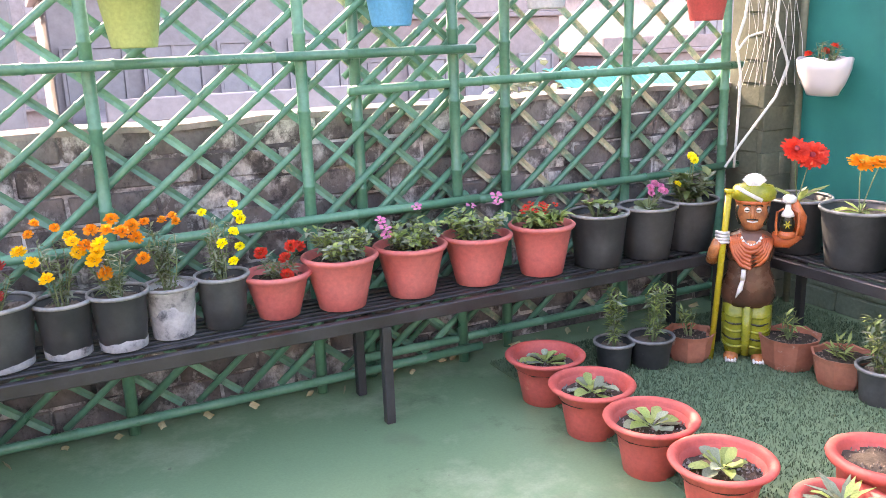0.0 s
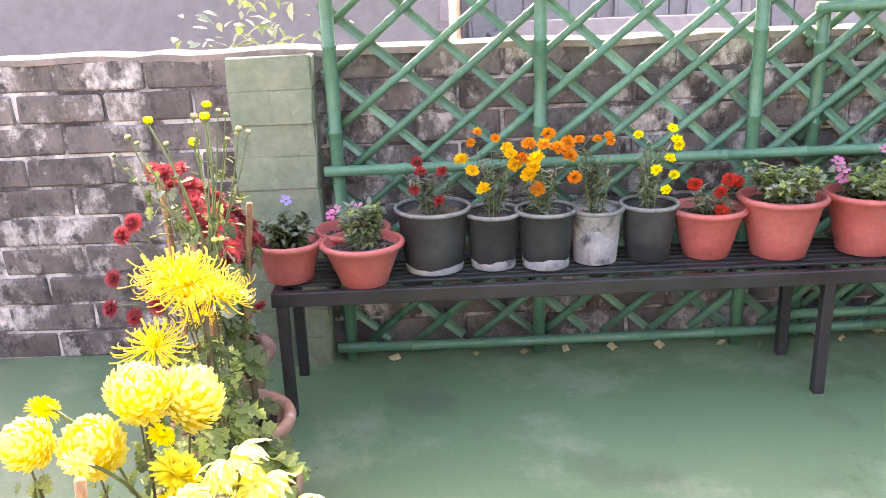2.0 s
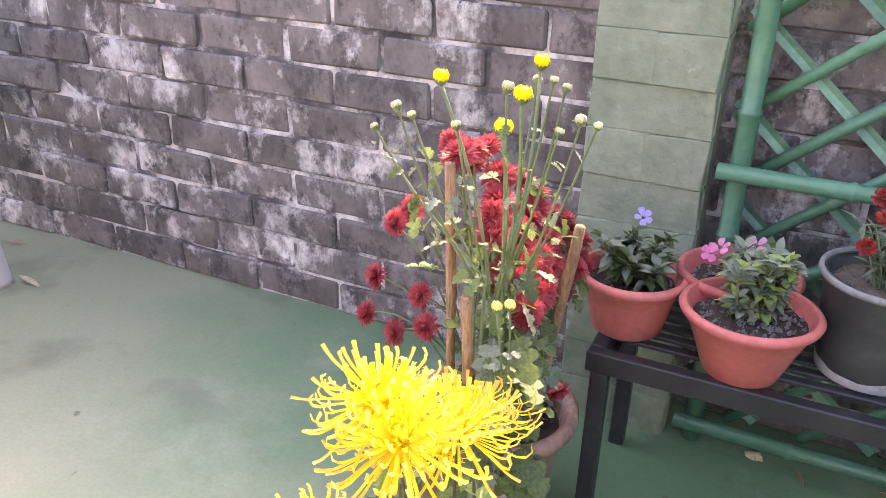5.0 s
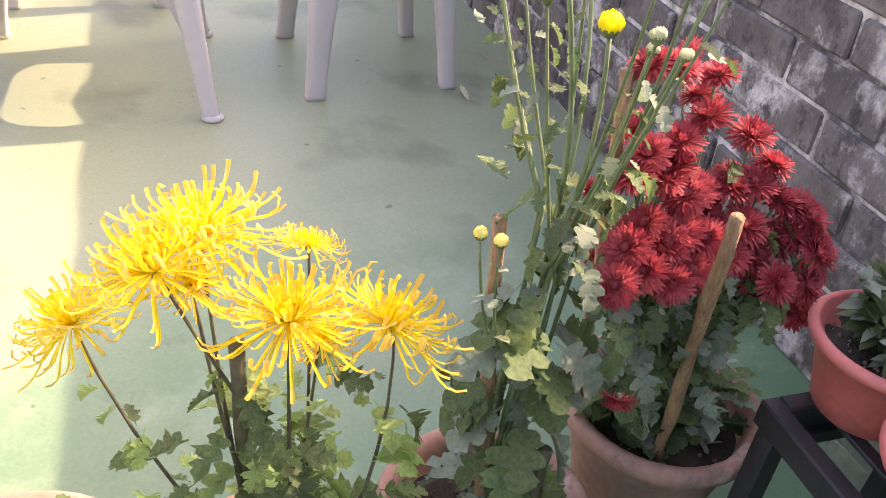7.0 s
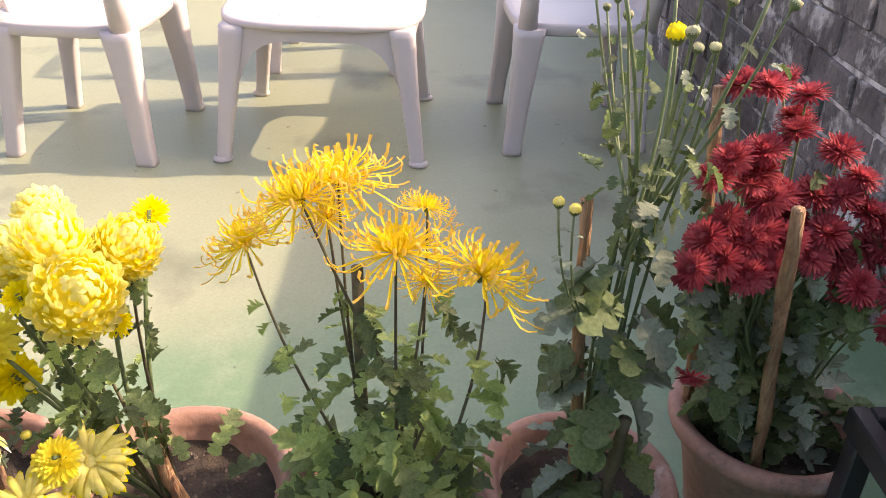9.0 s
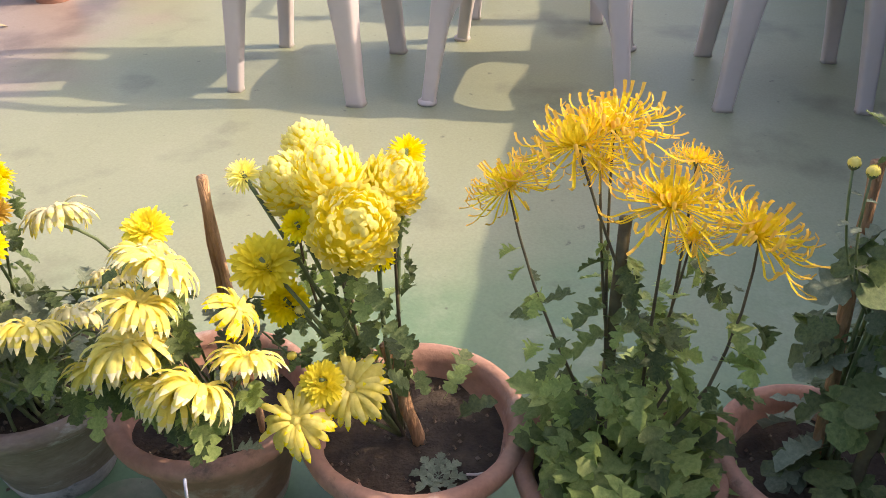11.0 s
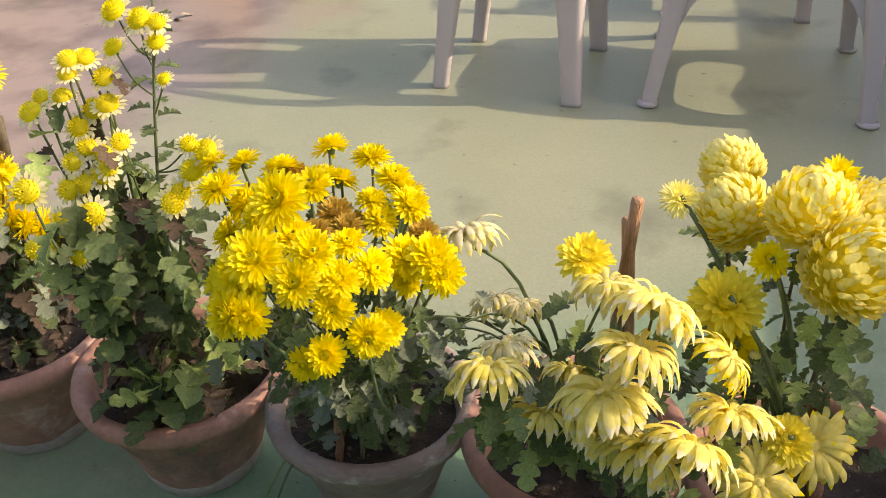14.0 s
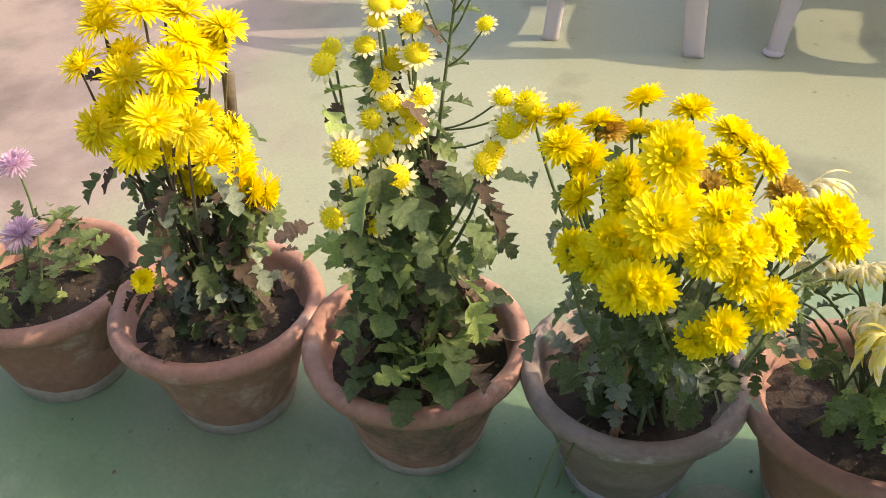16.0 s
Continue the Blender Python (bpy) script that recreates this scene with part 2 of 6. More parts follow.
# ---- mesh helpers ----
class Geo:
    """Vertices and faces gathered in plain lists, with a material slot for each face."""

    def __init__(self):
        self.v, self.f, self.m, self.smooth = [], [], [], []

    def add(self, verts, faces, slot=0, smooth=True):
        k = len(self.v)
        self.v += [tuple(p) for p in verts]
        self.f += [tuple(i + k for i in q) for q in faces]
        self.m += [slot] * len(faces)
        self.smooth += [smooth] * len(faces)

    def lathe(self, profile, n=32, at=(0, 0, 0), slot=0, wobble=0.0, sides=None, closed=True, seed=1):
        """A turned shape; profile rows are (radius, height)."""
        r = random.Random(seed)
        k = sides or n
        ph = [r.uniform(0, 6.28) for _ in range(3)]
        vs = []
        for q, z in profile:
            for i in range(k):
                a = 2 * math.pi * i / k
                w = 1 + wobble * (math.sin(2 * a + ph[0]) + 0.5 * math.sin(3 * a + ph[1] + 4 * z))
                vs.append((at[0] + q * w * math.cos(a), at[1] + q * w * math.sin(a), at[2] + z))
        fs = [(j * k + i, j * k + (i + 1) % k, (j + 1) * k + (i + 1) % k, (j + 1) * k + i) for j in range(len(profile) - 1) for i in range(k)]
        if closed:
            fs.append(tuple(range(k))[::-1])
        self.add(vs, fs, slot, sides is None)

    def tube(self, pts, radii, n=8, slot=0, cap=True):
        pts = [Vector(p) for p in pts]
        if isinstance(radii, (int, float)):
            radii = [radii] * len(pts)
        vs, up = [], Vector((0.31, 0.17, 0.93)).normalized()
        for i, p in enumerate(pts):
            d = (pts[min(i + 1, len(pts) - 1)] - pts[max(i - 1, 0)]).normalized()
            if abs(d.dot(up)) > 0.95:
                up = Vector((0.93, 0.2, 0.3)).normalized()
            u = d.cross(up).normalized()
            w = d.cross(u)
            vs += [p + radii[i] * (math.cos(2 * math.pi * k / n) * u + math.sin(2 * math.pi * k / n) * w) for k in range(n)]
        fs = [(j * n + i, j * n + (i + 1) % n, (j + 1) * n + (i + 1) % n, (j + 1) * n + i) for j in range(len(pts) - 1) for i in range(n)]
        if cap:
            fs += [tuple(range(n))[::-1], tuple(range((len(pts) - 1) * n, len(pts) * n))]
        self.add(vs, fs, slot)

    def box(self, x0, x1, y0, y1, z0, z1, slot=0, bevel=0.0, jitter=0.0, r=None):
        """A block with chamfered edges."""
        b = min(bevel, (x1 - x0) / 2.1, (y1 - y0) / 2.1, (z1 - z0) / 2.1)
        j = (lambda: r.uniform(-jitter, jitter)) if r and jitter else (lambda: 0.0)
        if b <= 0:
            vs = [(x + j(), y + j(), z + j()) for z in (z0, z1) for y in (y0, y1) for x in (x0, x1)]
            self.add(vs, [(0, 2, 3, 1), (4, 5, 7, 6), (0, 1, 5, 4), (2, 6, 7, 3), (0, 4, 6, 2), (1, 3, 7, 5)], slot, False)
            return
        bm = bmesh.new()
        bmesh.ops.create_cube(bm, size=1)
        for v in bm.verts:
            v.co = Vector(((x0 + x1) / 2 + v.co.x * (x1 - x0) + j(), (y0 + y1) / 2 + v.co.y * (y1 - y0) + j(), (z0 + z1) / 2 + v.co.z * (z1 - z0) + j()))
        bmesh.ops.bevel(bm, geom=list(bm.edges), offset=b, segments=1, affect="EDGES")
        bm.verts.index_update()
        self.add([v.co for v in bm.verts], [[v.index for v in f.verts] for f in bm.faces], slot, False)
        bm.free()

    def place(self, m, start=0):
        for i in range(start, len(self.v)):
            self.v[i] = tuple(m @ Vector(self.v[i]))

    def mesh(self, name, mats):
        me = bpy.data.meshes.new(name)
        me.from_pydata(self.v, [], self.f)
        for x in mats:
            me.materials.append(M[x] if isinstance(x, str) else x)
        me.polygons.foreach_set("material_index", self.m)
        me.polygons.foreach_set("use_smooth", self.smooth)
        me.update()
        return me


def part(name, geo, mats, parent=None, label="", at=None):
    """One mesh object, under a thing or a part of one. geo: a Geo or a shared mesh."""
    me = geo if isinstance(geo, bpy.types.Mesh) else geo.mesh(name, mats if isinstance(mats, (list, tuple)) else [mats])
    ob = new(name, me)
    if parent:
        ob.parent = parent
    if at is not None:
        ob.matrix_basis = at if isinstance(at, Matrix) else Matrix.Translation(at)
    if label:
        ob["label"] = label
    return ob


def thing(name, at, label, category, group="", turn=0.0):
    ob = new(name)
    ob.empty_display_size = 0.05
    ob.matrix_basis = pose(*at, 0, 0, turn)
    return tagged(ob, label, category, group)


def setting(name, geo, mats, label="", at=None):
    return tagged(part(name, geo, mats, None, "", at), label, "", "", "structure")


# ---- floor, walls ----
g = Geo()
g.box(-7, 3.22, -4.5, 3.06, -0.25, 0)
floor = setting("floor", g, "floor", "green painted concrete terrace floor, worn and stained")

# the paint has worn through to pinkish concrete towards the south-west
nt = M["floor"].node_tree
hue = [q for q in nt.nodes if q.type == "HUE_SAT"][0]
paint = hue.inputs["Color"].links[0].from_socket
sep = nt.nodes.new("ShaderNodeSeparateXYZ")
nt.links.new(nt.nodes.new("ShaderNodeNewGeometry").outputs["Position"], sep.inputs[0])


def calc(op, a, b):
    q = nt.nodes.new("ShaderNodeMath")
    q.operation = op
    for k, v in enumerate((a, b)):
        if isinstance(v, (int, float)):
            q.inputs[k].default_value = v
        else:
            nt.links.new(v, q.inputs[k])
    return q.outputs[0]


wear = nt.nodes.new("ShaderNodeTexNoise")
wear.inputs["Scale"].default_value, wear.inputs["Detail"].default_value = 1.6, 7
nt.links.new(nt.nodes.new("ShaderNodeNewGeometry").outputs["Position"], wear.inputs["Vector"])
away = calc("ADD", calc("MULTIPLY", sep.outputs["Y"], -0.75), calc("MULTIPLY", sep.outputs["X"], -0.06))
mask = nt.nodes.new("ShaderNodeMapRange")
mask.interpolation_type = "SMOOTHSTEP"
mask.inputs[1].default_value, mask.inputs[2].default_value = 0.60, 1.0
nt.links.new(calc("ADD", away, wear.outputs[0]), mask.inputs[0])
stain = nt.nodes.new("ShaderNodeTexNoise")
stain.inputs["Scale"].default_value, stain.inputs["Detail"].default_value = 4.0, 8
nt.links.new(nt.nodes.new("ShaderNodeNewGeometry").outputs["Position"], stain.inputs["Vector"])
tones = nt.nodes.new("ShaderNodeValToRGB")
tones.color_ramp.elements[0].position, tones.color_ramp.elements[0].color = 0.36, (0.20, 0.155, 0.135, 1)
tones.color_ramp.elements[1].position, tones.color_ramp.elements[1].color = 0.55, (0.33, 0.265, 0.225, 1)
nt.links.new(stain.outputs[0], tones.inputs[0])
# sun-faded strip in the open part
fade = nt.nodes.new("ShaderNodeMapRange")
fade.interpolation_type = "SMOOTHSTEP"
fade.inputs[1].default_value, fade.inputs[2].default_value = 0.66, 1.10
nt.links.new(calc("ADD", calc("MULTIPLY", sep.outputs["X"], -0.5), calc("ADD", calc("MULTIPLY", sep.outputs["Y"], -0.15), wear.outputs[0])), fade.inputs[0])
faded = nt.nodes.new("ShaderNodeMix")
faded.data_type = "RGBA"
nt.links.new(calc("MULTIPLY", fade.outputs[0], 0.8), faded.inputs[0])
nt.links.new(paint, faded.inputs[6])
faded.inputs[7].default_value = (0.35, 0.355, 0.235, 1)
worn = nt.nodes.new("ShaderNodeMix")
worn.data_type = "RGBA"
nt.links.new(mask.outputs[0], worn.inputs[0])
nt.links.new(faded.outputs[2], worn.inputs[6])
nt.links.new(tones.outputs[0], worn.inputs[7])
speck = nt.nodes.new("ShaderNodeTexNoise")
speck.inputs["Scale"].default_value, speck.inputs["Detail"].default_value = 26.0, 6
nt.links.new(nt.nodes.new("ShaderNodeNewGeometry").outputs["Position"], speck.inputs["Vector"])
smear = nt.nodes.new("ShaderNodeTexNoise")
smear.inputs["Scale"].default_value, smear.inputs["Detail"].default_value = 2.7, 9
nt.links.new(nt.nodes.new("ShaderNodeNewGeometry").outputs["Position"], smear.inputs["Vector"])
spots = nt.nodes.new("ShaderNodeMapRange")
spots.inputs[1].default_value, spots.inputs[2].default_value = 0.69, 0.75
nt.links.new(speck.outputs[0], spots.inputs[0])
dirt = nt.nodes.new("ShaderNodeMapRange")
dirt.inputs[1].default_value, dirt.inputs[2].default_value, dirt.inputs[4].default_value = 0.57, 0.72, 0.6
nt.links.new(smear.outputs[0], dirt.inputs[0])
soiled = nt.nodes.new("ShaderNodeMix")
soiled.data_type = "RGBA"
nt.links.new(calc("MAXIMUM", calc("MULTIPLY", spots.outputs[0], 0.75), dirt.outputs[0]), soiled.inputs[0])
nt.links.new(worn.outputs[2], soiled.inputs[6])
soiled.inputs[7].default_value = (0.11, 0.12, 0.085, 1)
nt.links.new(soiled.outputs[2], hue.inputs["Color"])

WALL_Y, TOP = 2.94, 1.0
g = Geo()
g.box(-7, 3.2, WALL_Y + 0.006, WALL_Y + 0.115, 0, 0.985)
wall_north = setting("wall_north", g, "mortar", "old sooty brick parapet wall with flaking whitewash")
g = Geo()
g.box(3.1, 3.22, -4.5, 2.94, 0, 0.42)
wall_east = setting("wall_east", g, "low_brick", "low green painted brick parapet wall")
g = Geo()
g.box(-7.12, -7, -4.5, 3.06, 0, 1.0)
setting("wall_west", g, "coping", "plain cement parapet wall")
g = Geo()
g.box(-7, 3.22, -4.62, -4.5, 0, 2.6)
setting("wall_south", g, "coping", "plain cement wall")
g = Geo()
g.box(-0.735, -0.495, 2.80, WALL_Y + 0.004, 0, 0.985)
pillar = setting("pillar_1", g, "green_brick", "green painted brick pier against the parapet")
g = Geo()
g.box(2.885, 3.105, 2.74, WALL_Y + 0.004, 0, 2.2)
pillar_corner = setting("pillar_2", g, "olive_brick", "olive painted brick corner pier")
g = Geo()
g.box(-400, 400, -400, 600, -6.3, -6.2)
setting("ground", g, "coping", "hazy ground far below the terrace")


# ---- petals, leaves, stems ----
def petal(g, r, length, width, start, bend, azimuth, slot=0, steps=5, cup=0.25, base=0.0, tip=0.0, lift=0.0, hook=0.0, tips=0, end=2):
    """One petal as a curved, cupped strip about the z axis. start: degrees from the axis; bend: degrees turned on the way."""
    ds, rad, z, rows = length / steps, base, lift, []
    for i in range(steps + 1):
        s = i / steps
        th = radians(start + bend * s + hook * max(0.0, s - 0.6) / 0.4)
        w = width * (0.35 + 0.65 * math.sin(min(1.0, s * 1.25) * math.pi / 2)) * (1 - max(0.0, (s - 0.75) / 0.25) ** 2 * (1 - tip))
        rows.append((rad, z, w / 2, th))
        rad, z = rad + math.sin(th) * ds, z + math.cos(th) * ds
    ca, sa = math.cos(azimuth), math.sin(azimuth)
    vs = []
    for rad, z, w, th in rows:
        nx, nz = -math.cos(th), math.sin(th)
        for side, up in ((-1, cup), (0, 0), (1, cup)):
            x, y, zz = rad + nx * up * w, side * w, z + nz * up * w
            vs.append((x * ca - y * sa, x * sa + y * ca, zz))
    g.add(vs, [(3 * i + k, 3 * i + k + 1, 3 * i + k + 4, 3 * i + k + 3) for i in range(steps) for k in (0, 1)], slot)
    for k in range(2 * tips):
        g.m[-1 - k] = end


def calyx(g, r, slot):
    g.lathe([(r * 0.3, -0.010), (r, -0.003), (r * 1.05, 0.003), (r * 0.5, 0.006)], 8, slot=slot)


def flower_mesh(kind, seed):
    r = random.Random(seed)
    g = Geo()
    u = r.uniform

    def ring(n, length, width, start, bend, cup=0.25, jit=8, slot=0, steps=5, base=0.004, tip=0.25, hook=0.0, lift=0.0, tips=0):
        a0 = u(0, 6.28)
        for i in range(n):
            petal(g, r, length * u(0.85, 1.12), width * u(0.85, 1.15), start + u(-jit, jit), bend + u(-jit, jit) * 1.5, a0 + 6.283 * (i + u(-0.3, 0.3)) / n,
                  slot, steps, cup, base, tip, lift, hook * u(0.2, 1.4), tips)

    def dome(n, core, length, width, spread, bend, cup, tip, steps=3, jit=8, tips=0):
        """Petals set all over a ball, thickest at the crown."""
        g.lathe([(core * 1.15 * math.sin(radians(a)) + 0.0005, core - core * 1.15 * math.cos(radians(a))) for a in range(0, 181, 30)], 10, closed=False)
        for i in range(n):
            f = spread * math.sqrt((i + 0.5) / n)
            petal(g, r, length * u(0.85, 1.15), width * u(0.85, 1.15), f + u(-jit, jit), bend + u(-jit, jit), i * 2.39996 + u(-.15, .15), 0, steps, cup, core * math.sin(radians(f)), tip, core * (1 + math.cos(radians(f))), tips=tips)

    def core(q):
        g.lathe([(q * 0.6, 0), (q, q * 0.3), (q * 0.9, q * 0.8), (q * 0.5, q * 1.15), (0.0005, q * 1.25)], 10, closed=False)

    if kind == "pompon":
        core(0.009)
        for n, le, w, st, be in ((24, 0.0245, 0.0058, 98, 10), (24, 0.024, 0.0058, 84, 4), (24, 0.0225, 0.0056, 68, -2), (22, 0.020, 0.0054, 52, -6), (18, 0.018, 0.005, 36, -6), (14, 0.0165, 0.0046, 20, -6), (7, 0.015, 0.004, 6, 0)):
            ring(n, le, w, st, be, 0.4, 10, steps=4, tip=0.4)
        calyx(g, 0.006, 1)
    elif kind == "globe":
        dome(280, 0.029, 0.027, 0.0106, 150, -100, 0.55, 0.5, 5, 11, tips=2)
        calyx(g, 0.012, 1)
    elif kind == "spider":
        core(0.007)
        for n, le, w, st, be, hk in ((20, 0.092, 0.0036, 95, 22, -150), (22, 0.083, 0.0037, 84, 20, -175), (24, 0.070, 0.0037, 74, 16, -170), (24, 0.054, 0.0038, 62, 8, -130), (24, 0.036, 0.004, 48, -20, -70), (20, 0.026, 0.004, 30, -40, -30), (14, 0.020, 0.004, 12, -30, -10)):
            ring(n, le, w, st, be, 0.7, 15, steps=9 if le > 0.04 else 5, tip=1.4, hook=hk, tips=2 if le > 0.05 else 0)
        calyx(g, 0.006, 1)
    elif kind == "button":
        g.lathe([(0.013, 0), (0.0135, 0.003), (0.011, 0.007), (0.006, 0.0095), (0.001, 0.0105)], 14, slot=0, closed=False)
        for i in range(46):
            q = (i + 0.5) / 46
            petal(g, r, 0.004, 0.0028, 80 * math.sqrt(q) * 0.6, 10, i * 2.4, 0, 2, 0.3, 0.0125 * math.sqrt(q), 0.4, 0.010 - 0.007 * q)
        ring(18, 0.0115, 0.0054, 88, 14, 0.2, 8, slot=2, base=0.0105, steps=3)
        calyx(g, 0.007, 1)
    elif kind == "red":
        core(0.007)
        for n, le, w, st, be in ((30, 0.0245, 0.004, 104, 12), (30, 0.024, 0.004, 90, 8), (28, 0.0225, 0.0039, 74, 0), (26, 0.020, 0.0037, 58, -6), (22, 0.017, 0.0034, 42, -8), (14, 0.014, 0.003, 24, -8), (7, 0.012, 0.003, 8, 0)):
            ring(n, le, w, st, be, 0.3, 9, steps=4, tip=0.5)
        calyx(g, 0.006, 1)
    elif kind == "droop":
        core(0.010)
        for n, le, w, st, be in ((18, 0.060, 0.0100, 58, 132), (18, 0.062, 0.0100, 46, 150), (14, 0.056, 0.0095, 34, 152), (9, 0.045, 0.0085, 20, 140), (5, 0.03, 0.007, 10, 120)):
            ring(n, le, w, st, be, -0.5, 20, tip=0.15, steps=7, tips=1)
        calyx(g, 0.005, 1)
    elif kind == "star":
        core(0.009)
        for n, le, w, st, be in ((26, 0.030, 0.0043, 97, 14), (26, 0.029, 0.0043, 83, 6), (26, 0.027, 0.0042, 68, 0), (22, 0.024, 0.004, 52, -4), (18, 0.020, 0.0038, 36, -6), (12, 0.017, 0.0034, 20, -4), (6, 0.015, 0.003, 6, 0)):
            ring(n, le, w, st, be, 0.45, 12, steps=4, tip=0.35)
        calyx(g, 0.006, 1)
    elif kind == "marigold":
        for n, le, w, st in ((11, 0.024, 0.012, 92), (11, 0.022, 0.011, 68), (9, 0.019, 0.010, 42), (6, 0.015, 0.008, 16)):
            ring(n, le, w, st, -6, -0.3, 12, tip=0.8, steps=3)
        calyx(g, 0.007, 1)
    elif kind == "small":
        ring(5, 0.017, 0.014, 78, 14, 0.15, 6, tip=0.6, steps=4)
        g.lathe([(0.003, 0.001), (0.002, 0.004)], 6, slot=2)
        calyx(g, 0.003, 1)
    elif kind == "gerbera":
        ring(30, 0.044, 0.0115, 90, 12, 0.2, 6, steps=4, tip=0.6)
        ring(28, 0.036, 0.0105, 72, 8, 0.2, 7, steps=4, tip=0.6)
        ring(20, 0.024, 0.008, 52, 4, 0.2, 8, steps=4, tip=0.6)
        g.lathe([(0.010, 0.003), (0.009, 0.008), (0.001, 0.009)], 12, slot=2, closed=False)
        calyx(g, 0.010, 1)
    elif kind == "bud":
        g.lathe([(0.001, -0.005), (0.006, -0.001), (0.0085, 0.003), (0.0095, 0.007)], 10, slot=1)
        g.lathe([(0.0092, 0.006), (0.0088, 0.010), (0.0065, 0.013), (0.003, 0.0145), (0.0005, 0.0148)], 10, slot=0, closed=False)
        ring(13, 0.011, 0.0045, 12, -75, 0.4, 6, base=0.0092, lift=0.005, steps=4)
    return g


FLOWERS = {}


def flower(kind, colour, parent, at, facing, size=1.0, name="flower", extra="lemon", variants=3, label=""):
    """A flower head; heads of one kind and colour share a few meshes."""
    k = rng.randrange(variants)
    key = (kind, colour, extra, k)
    if key not in FLOWERS:
        FLOWERS[key] = flower_mesh(kind, 11 + k * 7 + len(kind)).mesh("flower_" + kind, [colour, "stem", extra])
    q = Vector(facing).normalized().to_track_quat("Z", "Y").to_matrix().to_4x4()
    m = Matrix.Translation(at) @ q @ pose(0, 0, {"globe": -0.035, "pompon": -0.012, "red": -0.008, "star": -0.01, "droop": 0.012, "spider": -0.012}.get(kind, 0) * size) @ pose(0, 0, 0, 0, 0, rng.uniform(0, 360)) @ Matrix.Scale(size * rng.uniform(0.92, 1.08), 4)
    return part(name, FLOWERS[key], None, parent, label, m)


def leaf_strip(stations, fold, droop, wave, r):
    """A leaf of unit length along +x. stations: (along, half width, forward reach of the edge)."""
    g, vs = Geo(), []
    for s, w, fwd in stations:
        z = -droop * s * s
        for side in (-1, 0, 1):
            vs.append((s + (fwd if side else 0), side * w * (1 + r.uniform(-0.12, 0.12)), z + (fold * w if side else 0) + r.uniform(-wave, wave) * (1 if side else 0)))
    g.add(vs, [(3 * i + k, 3 * i + k + 1, 3 * i + k + 4, 3 * i + k + 3) for i in range(len(stations) - 1) for k in (0, 1)])
    return g


CUT = ((0, 0.012, 0), (0.18, 0.02, 0), (0.22, 0.09, -0.02), (0.26, 0.20, 0.02), (0.30, 0.27, 0.08), (0.33, 0.19, 0.07), (0.36, 0.17, 0.08), (0.39, 0.07, 0.03), (0.44, 0.16, 0.03), (0.49, 0.27, 0.08), (0.53, 0.33, 0.15), (0.56, 0.23, 0.11), (0.60, 0.21, 0.12), (0.64, 0.08, 0.04), (0.69, 0.15, 0.06), (0.75, 0.22, 0.13), (0.79, 0.14, 0.08), (0.86, 0.14, 0.10), (0.92, 0.06, 0.05), (1.0, 0.01, 0.02))
LOBED = ((0, 0.012, 0), (0.16, 0.022, 0), (0.21, 0.15, -0.02), (0.26, 0.24, 0.01), (0.30, 0.22, 0.03), (0.33, 0.27, 0.05), (0.37, 0.20, 0.05), (0.41, 0.13, 0.03), (0.46, 0.24, 0.02), (0.51, 0.32, 0.05), (0.55, 0.29, 0.06), (0.59, 0.32, 0.09), (0.64, 0.23, 0.07), (0.68, 0.14, 0.04), (0.73, 0.20, 0.05), (0.79, 0.24, 0.07), (0.83, 0.19, 0.06), (0.89, 0.18, 0.07), (0.94, 0.10, 0.05), (1.0, 0.02, 0.02))
OVAL = ((0, 0.01, 0), (0.15, 0.14, 0), (0.4, 0.26, 0), (0.7, 0.20, 0), (1, 0.01, 0))
LANCE = ((0, 0.01, 0), (0.25, 0.10, 0), (0.55, 0.11, 0), (1, 0.005, 0))
SPOON = ((0, 0.025, 0), (0.2, 0.05, 0), (0.4, 0.15, 0), (0.55, 0.23, 0.01), (0.7, 0.27, 0.02), (0.84, 0.24, 0.03), (0.95, 0.13, 0.02), (1, 0.03, 0))
ROUND = ((0, 0.03, 0), (0.2, 0.30, 0), (0.5, 0.42, 0), (0.8, 0.34, 0), (1, 0.06, 0))
LEAF = {}


def leaf_mesh(shape, material, k):
    key = (shape, material, k)
    if key not in LEAF:
        r = random.Random(31 + k)
        st = {"lobed": CUT, "soft": LOBED, "oval": OVAL, "lance": LANCE, "round": ROUND, "spoon": SPOON}[shape]
        LEAF[key] = leaf_strip(st, r.uniform(0.15, 0.85), r.uniform(0.05, 0.65), 0.045 if shape == "spoon" else 0.032, r).mesh("leaf_" + shape, [material])
    return LEAF[key]


def leaf_pose(at, azimuth, pitch, roll, size):
    return Matrix.Translation(at) @ pose(0, 0, 0, 0, 0, math.degrees(azimuth)) @ pose(0, 0, 0, 0, -pitch, 0) @ pose(0, 0, 0, roll, 0, 0) @ Matrix.Scale(size, 4)


def curve(a, b, sag, n=7):
    """Points of a stem from a to b, bowed sideways."""
    a, b = Vector(a), Vector(b)
    out = []
    for i in range(n + 1):
        s = i / n
        p = a.lerp(b, s)
        p += Vector(sag) * math.sin(math.pi * s)
        out.append(p)
    return out


def foliage(g, shape, at, azimuth, pitch, roll, size, r, slot=0):
    """Adds one leaf to a joined mesh."""
    st = {"lobed": CUT, "soft": LOBED, "oval": OVAL, "lance": LANCE, "round": ROUND, "spoon": SPOON}[shape]
    q = leaf_strip(st, r.uniform(0.1, 0.5), r.uniform(0.0, 0.5), 0.02, r)
    q.place(leaf_pose(at, azimuth, pitch, roll, size))
    g.add(q.v, q.f, slot)


